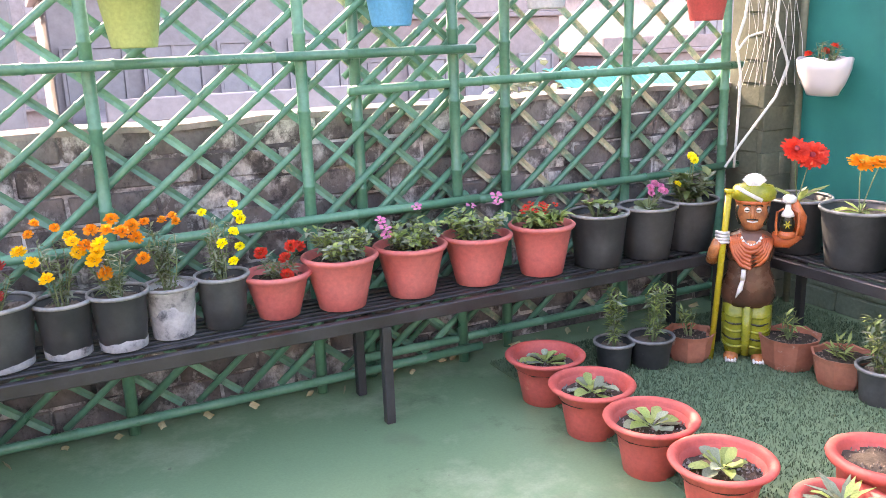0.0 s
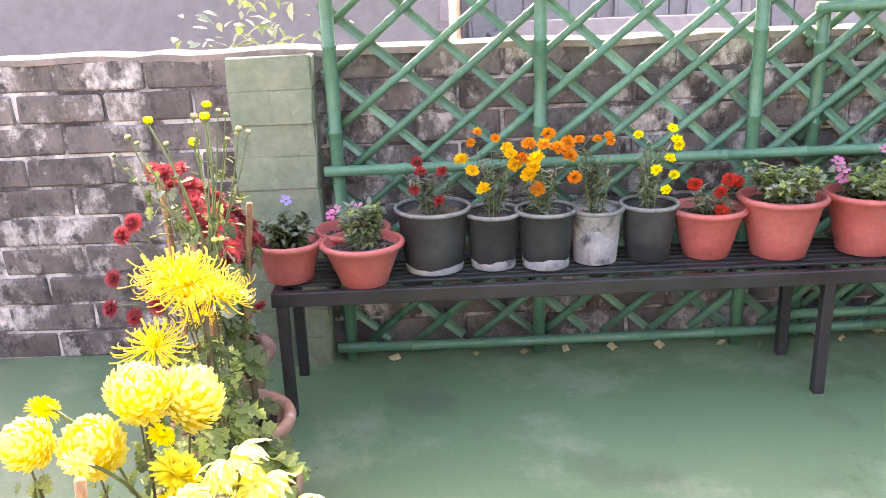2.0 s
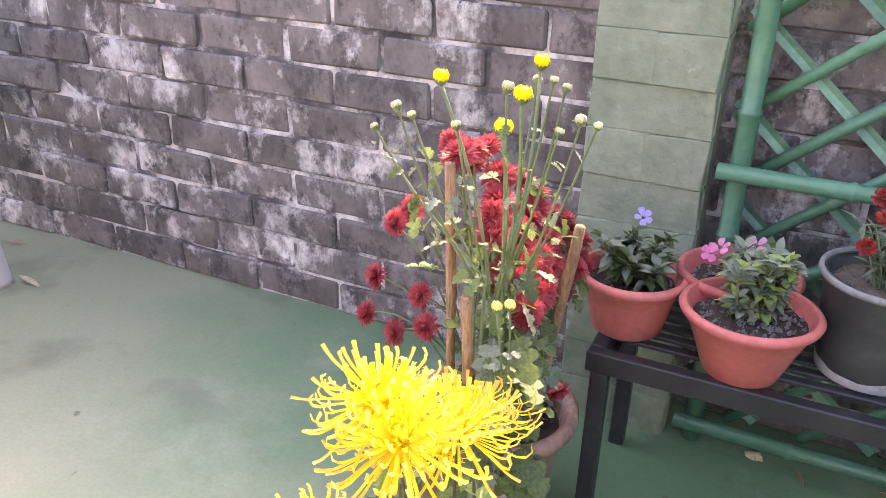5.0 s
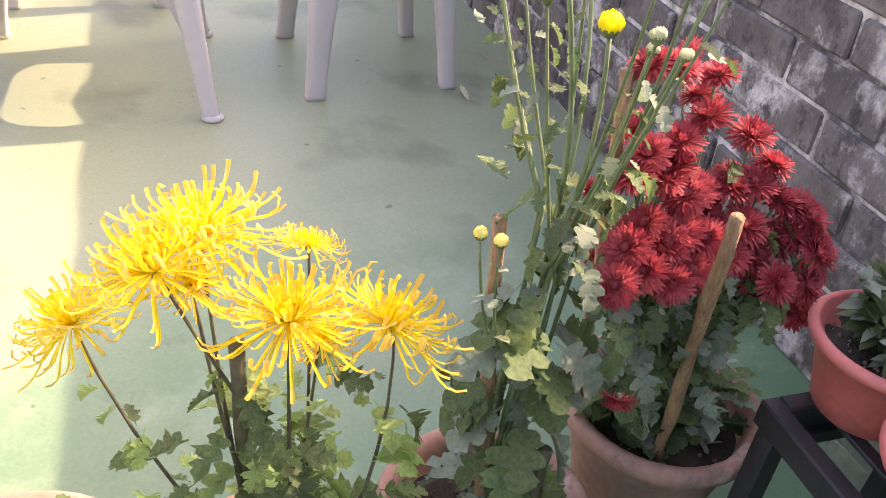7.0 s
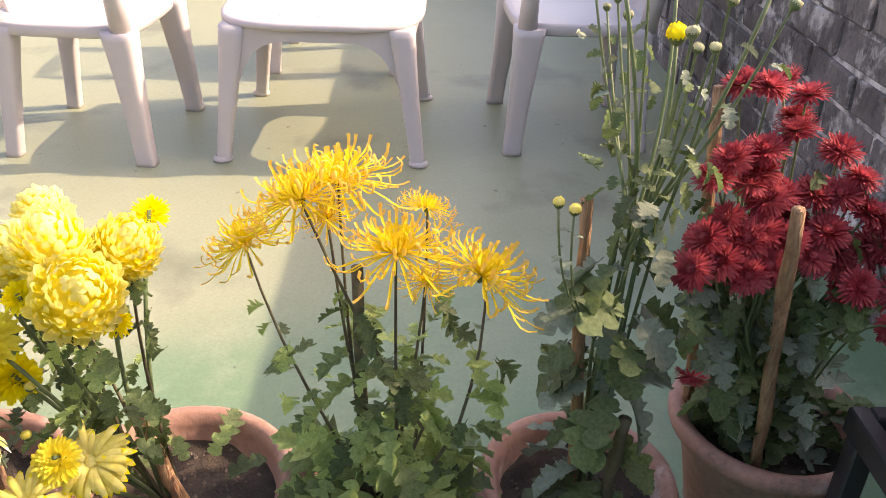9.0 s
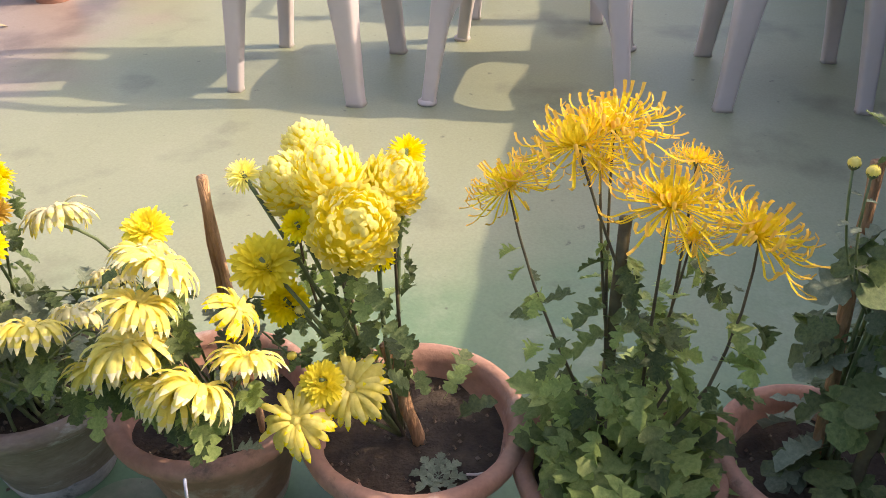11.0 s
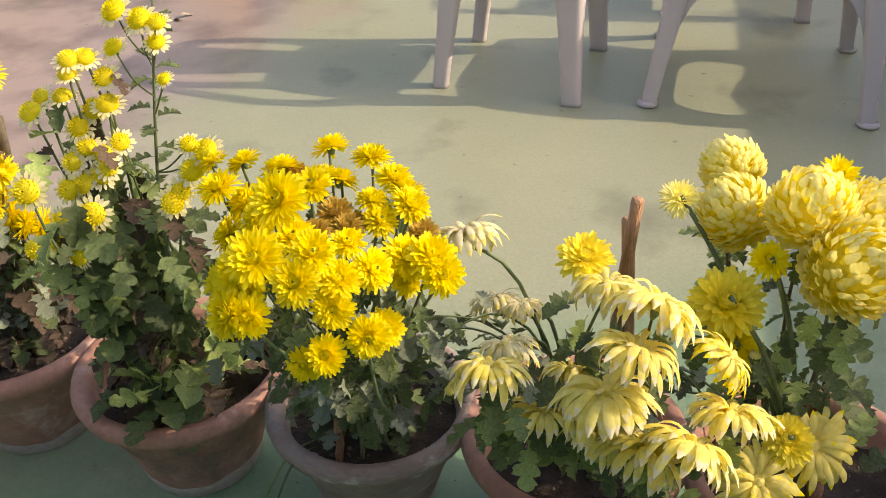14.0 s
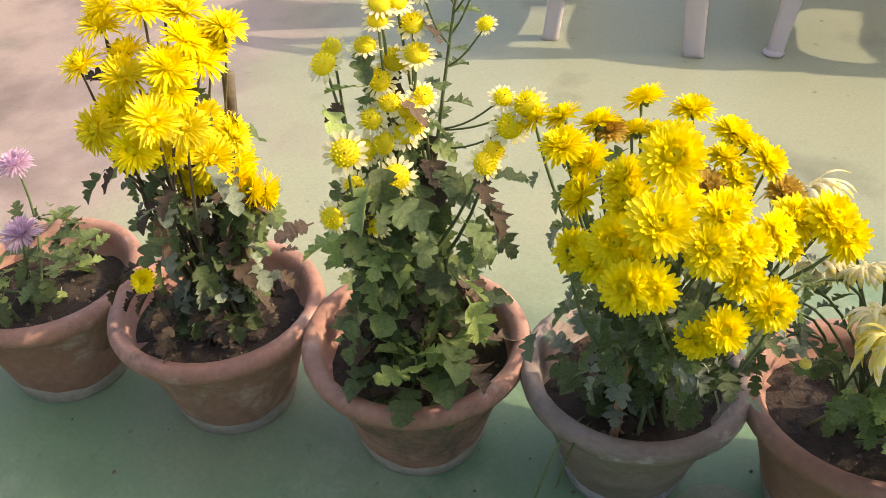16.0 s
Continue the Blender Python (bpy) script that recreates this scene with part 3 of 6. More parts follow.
# ---- pots ----
def pot_profile(R, H, base, lip, thick, soil, flare):
    w = R - flare
    return [(base * 0.3, 0.0), (base - 0.001, 0.0), (base, 0.001), (base + (w - base) * 0.5, H * 0.42), (w, H - lip * 1.35), (w + flare * 0.45, H - lip * 1.05), (R - 0.003, H - lip * 0.75), (R, H - lip * 0.4), (R - 0.004, H - 0.003), (R - 0.012, H), (R - thick + 0.004, H - 0.003),
            (R - thick - 0.004, H - lip * 0.6), (R - thick - 0.008, soil), (base * 0.5, soil - 0.01)]


def soil_disc(parent, R, z, seed, material="soil", gravel=0):
    r = random.Random(seed)
    g = Geo()
    k, rings = 20, 5
    vs = [(0, 0, z + 0.004)]
    for j in range(1, rings + 1):
        for i in range(k):
            a = 6.283 * i / k
            vs.append((R * j / rings * math.cos(a), R * j / rings * math.sin(a), z + r.uniform(-0.004, 0.006) + 0.004 * (1 - j / rings)))
    fs = [(0, 1 + i, 1 + (i + 1) % k) for i in range(k)]
    fs += [(1 + (j - 1) * k + i, 1 + j * k + i, 1 + j * k + (i + 1) % k, 1 + (j - 1) * k + (i + 1) % k) for j in range(1, rings) for i in range(k)]
    g.add(vs, fs)
    for _ in range(60 + gravel):
        a, q, s = r.uniform(0, 6.28), R * 0.95 * math.sqrt(r.random()), r.uniform(0.002, 0.006 if gravel else 0.005)
        x, y = q * math.cos(a), q * math.sin(a)
        g.add([(x - s, y, z + 0.004), (x, y - s, z + 0.004), (x + s, y, z + 0.004), (x, y + s, z + 0.004), (x + s * 0.2, y, z + 0.006 + s)], [(0, 1, 4), (1, 2, 4), (2, 3, 4), (3, 0, 4)], 1, False)
    return part("soil", g, [material, "gravel" if gravel else "dry_soil"], parent)


def pot(parent, material, R, H, base, lip=0.022, thick=0.016, soil=None, wobble=0.0, seed=1, label="", crust=0.0, crust_material="dust", soil_material="soil", gravel=0, sides=None, flare=None):
    g = Geo()
    soil = soil or H - 0.04
    flare = thick * 0.9 if flare is None else flare
    prof = pot_profile(R, H, base, lip, thick, soil, flare)
    if sides:
        prof = [(base * 0.3, 0), (base, 0), (base + 0.012, H * 0.25), (R * 0.93, H * 0.82), (R, H), (R - thick * 0.8, H - 0.002), (R - thick, soil), (base * 0.4, soil - 0.01)]
        k, vs = 24, []
        for q, z in prof:
            for i in range(k):
                a = 6.283 * i / k
                poly = math.cos(math.pi / sides) / math.cos((a % (2 * math.pi / sides)) - math.pi / sides)
                dip = -0.010 * (1 - poly) * 6 if z > H * 0.9 else 0
                vs.append((q * poly * math.cos(a), q * poly * math.sin(a), z + dip))
        g.add(vs, [(j * k + i, j * k + (i + 1) % k, (j + 1) * k + (i + 1) % k, (j + 1) * k + i) for j in range(len(prof) - 1) for i in range(k)], 0, False)
    else:
        g.lathe(prof, 40, wobble=wobble, seed=seed)
    body = part("pot", g, material, parent, label)
    if crust:
        g = Geo()
        k, r = 40, random.Random(seed)
        vs = []
        for i in range(k):
            a = 6.283 * i / k
            top = crust * (1 + 0.18 * math.sin(3 * a + seed) + 0.05 * math.sin(11 * a + seed) + r.uniform(-0.04, 0.04))
            q1 = base + (R - flare - base) * top / (H - lip * 1.35)
            for q, h in ((base + 0.0016, 0.0005), (q1 + 0.0010, top - 0.002), (q1 - 0.006, top + 0.001)):
                vs.append((q * math.cos(a), q * math.sin(a), h))
        g.add(vs, [(3 * i + j, 3 * ((i + 1) % k) + j, 3 * ((i + 1) % k) + j + 1, 3 * i + j + 1) for i in range(k) for j in (0, 1)])
        part("crust", g, crust_material, body, "pale dried lime crust" if crust_material == "dust" else "damp mossy band round the foot")
    soil_disc(body, R - thick - 0.006, soil, seed, soil_material, gravel)
    return body


def stick(parent, a, b, r=0.009, material="wood", name="stake", label=""):
    g = Geo()
    a, b = Vector(a), Vector(b)
    k = random.Random(int(a.y * 1000))
    pts = [a.lerp(b, i / 8) + Vector((k.uniform(-1, 1), k.uniform(-1, 1), 0)) * 0.002 for i in range(9)]
    g.tube(pts, [r * k.uniform(0.85, 1.15) for _ in pts], 8)
    return part(name, g, material, parent, label)


# ---- chrysanthemums in clay pots ----
def chrysanthemum(x, y, label, heads, kind, colour, size=1.0, R=0.165, H=0.215, base=0.094, clay="clay", soil=0.165, leaves=70, leaf_size=(0.035, 0.06), leaf_mats=("leaf", "leaf", "leaf_light"), leaf_top=0.75,
                  stem="stem", droop=0.0, extra="lemon", bush=26, seed=1, up=0.55, mixed=(), spread=0.07, leaf_low=0.12, dry=0, hub=None, stray=0.022, leaf_shape=("lobed", "soft"), heart=None, drop=0.0):
    """A potted chrysanthemum: pot with soil, a stem for each head, lobed leaves along the stems, and the heads.

    heads: places in the terrace's metres, with a size of its own as fourth; heart: the point that the heads face away from."""
    t = thing("potted_chrysanthemum", (x, y, 0), label, "potted plant", "clay pots in a row")
    pot(t, clay, R, H, base, 0.036, 0.028, soil, 0.002, seed, crust=0.034, crust_material="dust" if clay == "clay_grey" else "moss")
    r = random.Random(seed)
    stems, o = [], Vector((x, y, 0))
    for i, place in enumerate(heads):
        p = Vector(place[:3]) - o
        a = r.uniform(0, 6.28)
        foot = Vector((spread * r.random() * math.cos(a) + p.x * 0.08, spread * r.random() * math.sin(a) + p.y * 0.15, soil))
        side = Vector((p.x - foot.x, p.y - foot.y, 0)) * 0.22
        pts = curve(foot, p, side + Vector((r.uniform(-0.012, 0.012), r.uniform(-0.012, 0.012), 0.05 * droop)))
        if hub:
            h = Vector(hub) + Vector((r.gauss(0, stray) + p.x * 11 * stray, r.gauss(0, stray) + p.y * 15 * stray, r.gauss(0, 0.03)))
            pts = [foot.lerp(h, k / 4) + Vector((r.uniform(-.006, .006), r.uniform(-.006, .006), 0)) for k in range(4)] + [h.lerp(p, k / 4) + side * 0.4 * math.sin(math.pi * k / 4) for k in range(5)]
            pts = pts[:3] + pts[4:]
        stems.append(pts)
        g = Geo()
        g.tube(pts, [0.0034 - 0.0018 * k / 7 for k in range(8)], 6, cap=False)
        part("stem", g, stem, t)
        d = (pts[-1] - pts[-2]).normalized()
        face = d.lerp(Vector((0.5, 0.1, 0.8)) if kind != "spider" else Vector((0.05, 0, 1)), 0.85 if kind == "spider" else up) if not droop else Vector((-0.5 + r.uniform(-0.3, 0.25), p.y * 1.5, r.uniform(0.7, 1.0)))
        if heart:
            face = p + o - Vector(heart) + Vector((0, 0, drop))
            face = face.normalized() + Vector((r.uniform(-.25, .25), r.uniform(-.25, .25), r.uniform(-.1, .2)))
        c, kd, sz = colour, kind, size * (place[3] if len(place) > 3 else 1)
        if mixed and r.random() < mixed[0]:
            kd, c, sz = mixed[1], mixed[2], sz * mixed[3]
        flower(kd, c, t, p, face + Vector((r.uniform(-.2, .2), r.uniform(-.2, .2), 0)), sz, extra=extra)
    for i in range(leaves):
        pts = r.choice(stems)
        s = r.uniform(leaf_low, leaf_top)
        k = int(s * 7)
        p = pts[k].lerp(pts[k + 1], s * 7 - k)
        p = p + Vector((r.gauss(0, 0.016), r.gauss(0, 0.016), r.gauss(0, 0.01)))
        big = leaf_size[1] - (leaf_size[1] - leaf_size[0]) * s / leaf_top
        part("leaf", leaf_mesh(r.choice(leaf_shape), r.choice(leaf_mats), r.randrange(4)), None, t, "", leaf_pose(p, math.atan2(p.y, p.x + 0.02) + r.gauss(0, 1.1), r.uniform(-72, 12), r.uniform(-35, 35), big * r.uniform(0.6, 1.35)))
    for i in range(bush):
        a, q = r.uniform(0, 6.28), r.uniform(0.02, 0.09)
        p = (q * math.cos(a), q * math.sin(a), soil + r.uniform(0.015, 0.11))
        part("leaf", leaf_mesh(r.choice(leaf_shape), r.choice(leaf_mats), r.randrange(4)), None, t, "", leaf_pose(p, a + r.uniform(-0.7, 0.7), r.uniform(-25, 40), r.uniform(-25, 25), leaf_size[1] * r.uniform(0.8, 1.3)))
    for i in range(dry):
        a, q = r.uniform(0, 6.28), r.uniform(0.02, 0.12)
        part("leaf", leaf_mesh("lobed", "leaf_dry", r.randrange(4)), None, t, "", leaf_pose((q * math.cos(a), q * math.sin(a), soil + r.uniform(0.006, 0.14)), a, r.uniform(-70, 20), r.uniform(-60, 60), leaf_size[0] * r.uniform(0.8, 1.3)))
    return t, o


P1 = [(-0.65, 0.23, 0.69), (-0.685, 0.237, 0.68), (-0.635, 0.295, 0.66), (-0.675, 0.303, 0.643), (-0.59, 0.287, 0.642), (-0.635, 0.198, 0.638), (-0.54, 0.281, 0.59), (-0.58, 0.297, 0.563), (-0.525, 0.249, 0.552), (-0.66, 0.289, 0.524), (-0.66, 0.321, 0.512), (-0.605, 0.311, 0.5), (-0.68, 0.312, 0.447), (-0.66, 0.338, 0.419),
      (-0.65, 0.17, 0.69), (-0.68, 0.271, 0.68), (-0.68, 0.324, 0.663), (-0.60, 0.211, 0.621), (-0.58, 0.292, 0.613), (-0.64, 0.305, 0.632), (-0.58, 0.2, 0.579), (-0.62, 0.266, 0.449), (-0.64, 0.3, 0.465), (-0.66, 0.316, 0.426), (-0.68, 0.347, 0.402), (-0.64, 0.286, 0.548), (-0.58, 0.27, 0.529), (-0.6, 0.15, 0.63), (-0.55, 0.18, 0.56), (-0.64, 0.17, 0.67), (-0.59, 0.16, 0.54)]
P2 = [(-0.57, 0.586, 0.74), (-0.56, 0.571, 0.74), (-0.553, 0.57, 0.724), (-0.577, 0.601, 0.714), (-0.554, 0.553, 0.694), (-0.561, 0.608, 0.686, 1.2), (-0.549, 0.506, 0.672, 1.15), (-0.57, 0.509, 0.682), (-0.57, 0.58, 0.673, 1.1), (-0.55, 0.568, 0.658), (-0.54, 0.58, 0.637), (-0.53, 0.563, 0.621), (-0.54, 0.601, 0.63), (-0.56, 0.613, 0.638), (-0.53, 0.611, 0.618),
      (-0.52, 0.554, 0.586), (-0.52, 0.579, 0.597), (-0.53, 0.598, 0.605), (-0.5, 0.546, 0.551), (-0.5, 0.595, 0.569, 1.15), (-0.494, 0.582, 0.547, 1.25), (-0.49, 0.542, 0.524), (-0.448, 0.559, 0.624, 1.2), (-0.46, 0.532, 0.533), (-0.53, 0.688, 0.579, 1.1), (-0.54, 0.696, 0.59), (-0.48, 0.575, 0.517)]
P2_TIPS = [(-0.6, 0.651, 0.78, 1.1), (-0.6, 0.607, 0.743, 0.9), (-0.58, 0.68, 0.717, 0.6), (-0.6, 0.666, 0.754, 0.8), (-0.6, 0.672, 0.778, 0.8), (-0.6, 0.62, 0.788, 1.1), (-0.57, 0.701, 0.639, 0.8), (-0.56, 0.73, 0.638, 1.1), (-0.55, 0.713, 0.614, 1.1)]
P3 = [(-0.651, 0.848, 0.622), (-0.647, 0.907, 0.617, 1.05), (-0.612, 0.878, 0.6, 1.05), (-0.492, 0.774, 0.64), (-0.5, 0.797, 0.617, 0.9), (-0.423, 0.881, 0.672, 1.2), (-0.603, 0.952, 0.615), (-0.555, 0.989, 0.607), (-0.529, 0.958, 0.596, 0.9), (-0.462, 0.79, 0.596), (-0.367, 0.877, 0.638, 1.25), (-0.389, 0.838, 0.593),
      (-0.336, 0.849, 0.582), (-0.336, 0.875, 0.582, 0.9), (-0.39, 0.933, 0.637), (-0.36, 0.922, 0.618), (-0.39, 0.957, 0.609, 0.9), (-0.418, 0.989, 0.605, 0.95), (-0.454, 1.038, 0.609), (-0.368, 0.956, 0.581, 0.85), (-0.372, 0.99, 0.547), (-0.348, 0.923, 0.519, 0.85), (-0.353, 0.948, 0.534, 0.85), (-0.41, 0.998, 0.535, 0.9)]
P3_MORE = [(-0.63, 0.841, 0.59), (-0.6, 0.8, 0.613), (-0.58, 0.759, 0.625), (-0.46, 0.835, 0.628), (-0.55, 0.942, 0.612, 0.9), (-0.6, 0.967, 0.603), (-0.43, 0.894, 0.628), (-0.43, 0.842, 0.614, 1.1), (-0.42, 0.794, 0.555), (-0.46, 1.012, 0.599), (-0.44, 1.053, 0.592, 0.9), (-0.45, 0.946, 0.615, 0.85), (-0.38, 0.85, 0.576), (-0.46, 1.009, 0.565, 0.8), (-0.5, 0.887, 0.651), (-0.55, 0.736, 0.636, 0.8), (-0.40, 0.82, 0.56)]
P3_BROWN = [(-0.52, 0.903, 0.605), (-0.47, 0.899, 0.608), (-0.52, 0.924, 0.592), (-0.53, 1.004, 0.585), (-0.6, 0.818, 0.603), (-0.50, 0.925, 0.60)]
P4 = [(-0.489, 1.217, 0.554, 0.9), (-0.394, 1.111, 0.492), (-0.43, 1.265, 0.575), (-0.396, 1.252, 0.542, 1.05), (-0.4, 1.233, 0.478, 1.1), (-0.422, 1.164, 0.413), (-0.426, 1.224, 0.397, 0.85), (-0.368, 1.313, 0.452, 1.1), (-0.385, 1.275, 0.425), (-0.423, 1.357, 0.458, 0.9), (-0.46, 1.19, 0.45, 0.8)]
P4_PALE = [(-0.59, 1.043, 0.528, 1.0), (-0.598, 1.08, 0.428, 0.85), (-0.475, 1.118, 0.463, 0.85), (-0.57, 1.12, 0.45, 0.7)]
P5 = [(-0.755, 1.343, 0.589, 0.9), (-0.662, 1.348, 0.577), (-0.602, 1.419, 0.627), (-0.545, 1.465, 0.591, 1.1), (-0.644, 1.493, 0.603)]
PS = [(-0.60, 1.713, 0.702, 1.05), (-0.645, 1.757, 0.704, 0.95), (-0.653, 1.634, 0.61, 0.8), (-0.703, 1.866, 0.635, 0.55), (-0.59, 1.828, 0.639, 1.05), (-0.623, 1.94, 0.587, 1.0), (-0.63, 1.865, 0.565, 0.5), (-0.62, 1.745, 0.66, 0.45)]
PR = [(-0.64, 2.20, 0.58), (-0.65, 2.24, 0.59), (-0.67, 2.22, 0.61), (-0.67, 2.28, 0.61), (-0.69, 2.25, 0.63), (-0.68, 2.30, 0.62), (-0.67, 2.33, 0.61), (-0.65, 2.31, 0.58), (-0.64, 2.28, 0.57), (-0.71, 2.33, 0.66), (-0.72, 2.29, 0.67), (-0.71, 2.38, 0.66), (-0.71, 2.41, 0.66), (-0.74, 2.41, 0.71), (-0.79, 2.37, 0.77), (-0.79, 2.32, 0.78),
      (-0.80, 2.28, 0.78), (-0.76, 2.35, 0.73), (-0.74, 2.31, 0.71), (-0.73, 2.26, 0.70), (-0.72, 2.24, 0.68), (-0.72, 2.44, 0.68), (-0.70, 2.45, 0.64), (-0.69, 2.47, 0.63), (-0.68, 2.49, 0.62), (-0.66, 2.50, 0.59), (-0.67, 2.47, 0.60), (-0.63, 2.48, 0.55), (-0.63, 2.43, 0.56), (-0.66, 2.37, 0.59), (-0.68, 2.39, 0.62)]
PR_BACK = [(-1.0, 2.36, 0.481), (-1.02, 2.36, 0.397), (-0.959, 2.36, 0.371), (-0.906, 2.36, 0.463), (-0.893, 2.36, 0.401), (-0.924, 2.36, 0.632), (-0.958, 2.36, 0.598), (-0.852, 2.36, 0.762), (-0.67, 2.5, 0.53), (-0.684, 2.52, 0.46)]
BUDS = [(-0.793, 2.07, 0.896), (-0.571, 2.13, 0.894, 1.1), (-0.679, 2.274, 0.90), (-0.608, 2.176, 0.92), (-0.66, 2.102, 0.93, 1.1), (-0.842, 2.1, 0.854, 0.8), (-0.787, 2.1, 0.878, 0.8), (-0.604, 2.148, 0.87, 0.9), (-0.724, 2.1, 0.873, 0.9), (-0.556, 2.15, 0.885, 0.8), (-0.617, 2.15, 0.935, 0.8)]
OPEN_BUDS = [(-0.781, 2.169, 0.911), (-0.666, 2.245, 0.93), (-0.68, 2.149, 0.86, 1.15), (-0.628, 2.068, 0.93)]

r = random.Random(15)
PR_MORE = []
for i in range(22):
    a, b = Vector(r.choice(PR)), Vector(r.choice(PR))
    if (a - b).length < 0.16:
        PR_MORE.append(tuple(a.lerp(b, 0.5) + Vector((r.uniform(-0.05, 0.0), r.uniform(-0.02, 0.02), r.uniform(-0.03, 0.02)))))

# dark green bushy plant with a few mauve heads
t, o = chrysanthemum(-0.655, -0.085, "dark green bushy plant with mauve flowers in a clay pot", [(-0.52, -0.10, 0.42), (-0.50, -0.13, 0.38), (-0.58, -0.02, 0.36), (-0.7, -0.1, 0.4)], "star", "mauve", 0.9, leaves=50, bush=50, seed=2, leaf_size=(0.025, 0.045))
t, o = chrysanthemum(-0.65, 0.235, "golden yellow chrysanthemum with withered leaves in a clay pot", P1, "star", "gold", 1.0, heart=(-0.68, 0.22, 0.46), R=0.17, hub=(0.01, -0.01, 0.36), leaves=230, leaf_size=(0.04, 0.055), leaf_mats=("leaf", "leaf_grey", "leaf", "leaf_dry"), leaf_top=0.85, seed=3, bush=8, mixed=(0.3, "star", "lemon", 1.0), dry=60, stem="stem_dark")
stick(t, (-0.04, 0.03, 0.16), Vector((-0.701, 0.302, 0.578)) - o, 0.009, "stem_dark")
flower("pompon", "lemon", t, Vector((-0.47, 0.25, 0.39)) - o, (0.8, 0.1, 0.5), 0.65)
t, o = chrysanthemum(-0.635, 0.565, "tall button chrysanthemum with yellow white-rayed flowers in a clay pot", P2, "button", "gold", 0.9, heart=(-0.64, 0.57, 0.52), R=0.172, hub=(0.03, 0.01, 0.38), leaves=290, leaf_size=(0.046, 0.07), leaf_top=0.97, leaf_low=0.25, seed=4, extra="ray", bush=44, leaf_mats=("leaf", "leaf", "leaf", "leaf_light", "leaf_dry"), spread=0.05, dry=6)
spire = Geo()
spire.tube(curve((0, 0, 0.165), (-0.01, 0.08, 0.80), (0.03, 0.0, 0), 9), [0.004 - 0.0025 * i / 9 for i in range(10)], 6)
part("stem", spire, "stem", t)
for i in range(34):
    s = 0.3 + 0.7 * i / 34
    part("leaf", leaf_mesh("lobed", "leaf", i % 4), None, t, "", leaf_pose((0.03 * math.sin(math.pi * s) - 0.01 * s, 0.08 * s, 0.165 + 0.635 * s), i * 2.4, 15, 0, 0.05 - 0.022 * s))
for p in P2_TIPS:
    q = Vector(p[:3]) - o
    g = Geo()
    k = min(1.0, (q.z - 0.235) / 0.635)
    g.tube(curve((0.03 * math.sin(math.pi * k) - 0.01 * k, 0.08 * k, 0.165 + 0.635 * k), q, (0.006, 0, -0.006)), 0.0013, 5)
    part("stem", g, "stem", t)
    flower("button", "lemon", t, q, (0.5, rng.uniform(-0.4, 0.4), 0.8), p[3], extra="ray")
for i in range(15):
    a = i * 2.4
    part("leaf", leaf_mesh("soft", "leaf_light" if i > 3 else "leaf", i % 4), None, t, "", leaf_pose((0.112 + 0.008 * math.cos(a), 0.03 + 0.008 * math.sin(a), 0.232 + 0.004 * i), a, 2 + 5 * i, 12 * (-1) ** i, 0.075 - 0.0028 * i))
t, o = chrysanthemum(-0.63, 0.885, "bright yellow pompon chrysanthemum in a grey lime-stained clay pot", P3 + P3_MORE, "pompon", "lemon", 0.92, heart=(-0.55, 0.91, 0.46), R=0.162, base=0.085, clay="clay_grey", hub=(0.05, 0.01, 0.36), leaves=330, leaf_size=(0.032, 0.05), leaf_top=0.9, seed=5, bush=46, leaf_low=0.3, leaf_mats=("leaf", "leaf", "leaf_grey"))
for p in P3_BROWN:
    flower("pompon", "brown", t, Vector(p) - o, (0.3, 0, 1), 0.75, label="withered brown flower head")
stick(t, (0.10, -0.02, 0.16), (0.09, -0.01, 0.33), 0.006)
for a, b, lift in (((0.09, -0.06, 0.19), (0.20, -0.12, 0.09), 0.045), ((0.10, -0.05, 0.19), (0.185, -0.085, 0.15), 0.03)):
    g = Geo()
    g.tube(curve(a, b, (0, 0, lift), 9), [0.0018] * 9 + [0.0006], 5)
    part("grass_blade", g, "leaf", t, "thin grass blade hanging over the rim")
t, o = chrysanthemum(-0.63, 1.19, "drooping pale cream-yellow chrysanthemum staked in a clay pot", P4, "droop", "cream", 0.95, extra="white", leaves=110, leaf_size=(0.036, 0.06), leaf_top=0.9, seed=6, droop=1.2, bush=2, stem="stem", leaf_low=0.4)
for p in P4_PALE:
    q = Vector(p[:3]) - o
    g = Geo()
    g.tube(curve((0.0, 0.0, 0.165), q, (0, 0, 0.10)), [0.0026] * 8, 6)
    part("stem", g, "stem", t)
    flower("droop", "white", t, q, (-0.5, -0.3, 0.9), 0.9 * p[3], extra="cream")
stick(t, (-0.03, 0.03, 0.16), Vector((-0.634, 1.238, 0.593)) - o, 0.008)
g = Geo()
g.box(-0.018, 0.018, -0.004, 0.004, 0, 0.40, 0, 0.003)
part("stake", g, "wood", t, "flat wooden slat", pose(0.01, 0.08, 0.155, 4, -6, 20))
flower("pompon", "globe", t, Vector((-0.555, 1.189, 0.565)) - o, (0.5, 0.1, 1), 1.25)
flower("droop", "cream", t, Vector((-0.45, 1.335, 0.515)) - o, (-0.3, 0.8, 0.7), 0.8, extra="lemon")
g = Geo()
tie = curve(Vector((-0.37, 1.28, 0.32)) - o, Vector((-0.43, 1.23, 0.06)) - o, (0.02, 0.01, 0.02))
g.tube(tie, 0.0022, 5)
part("tie", g, mat("pale_blue_string", (0.42, 0.46, 0.62), rough=0.5), t, "pale blue plastic string")
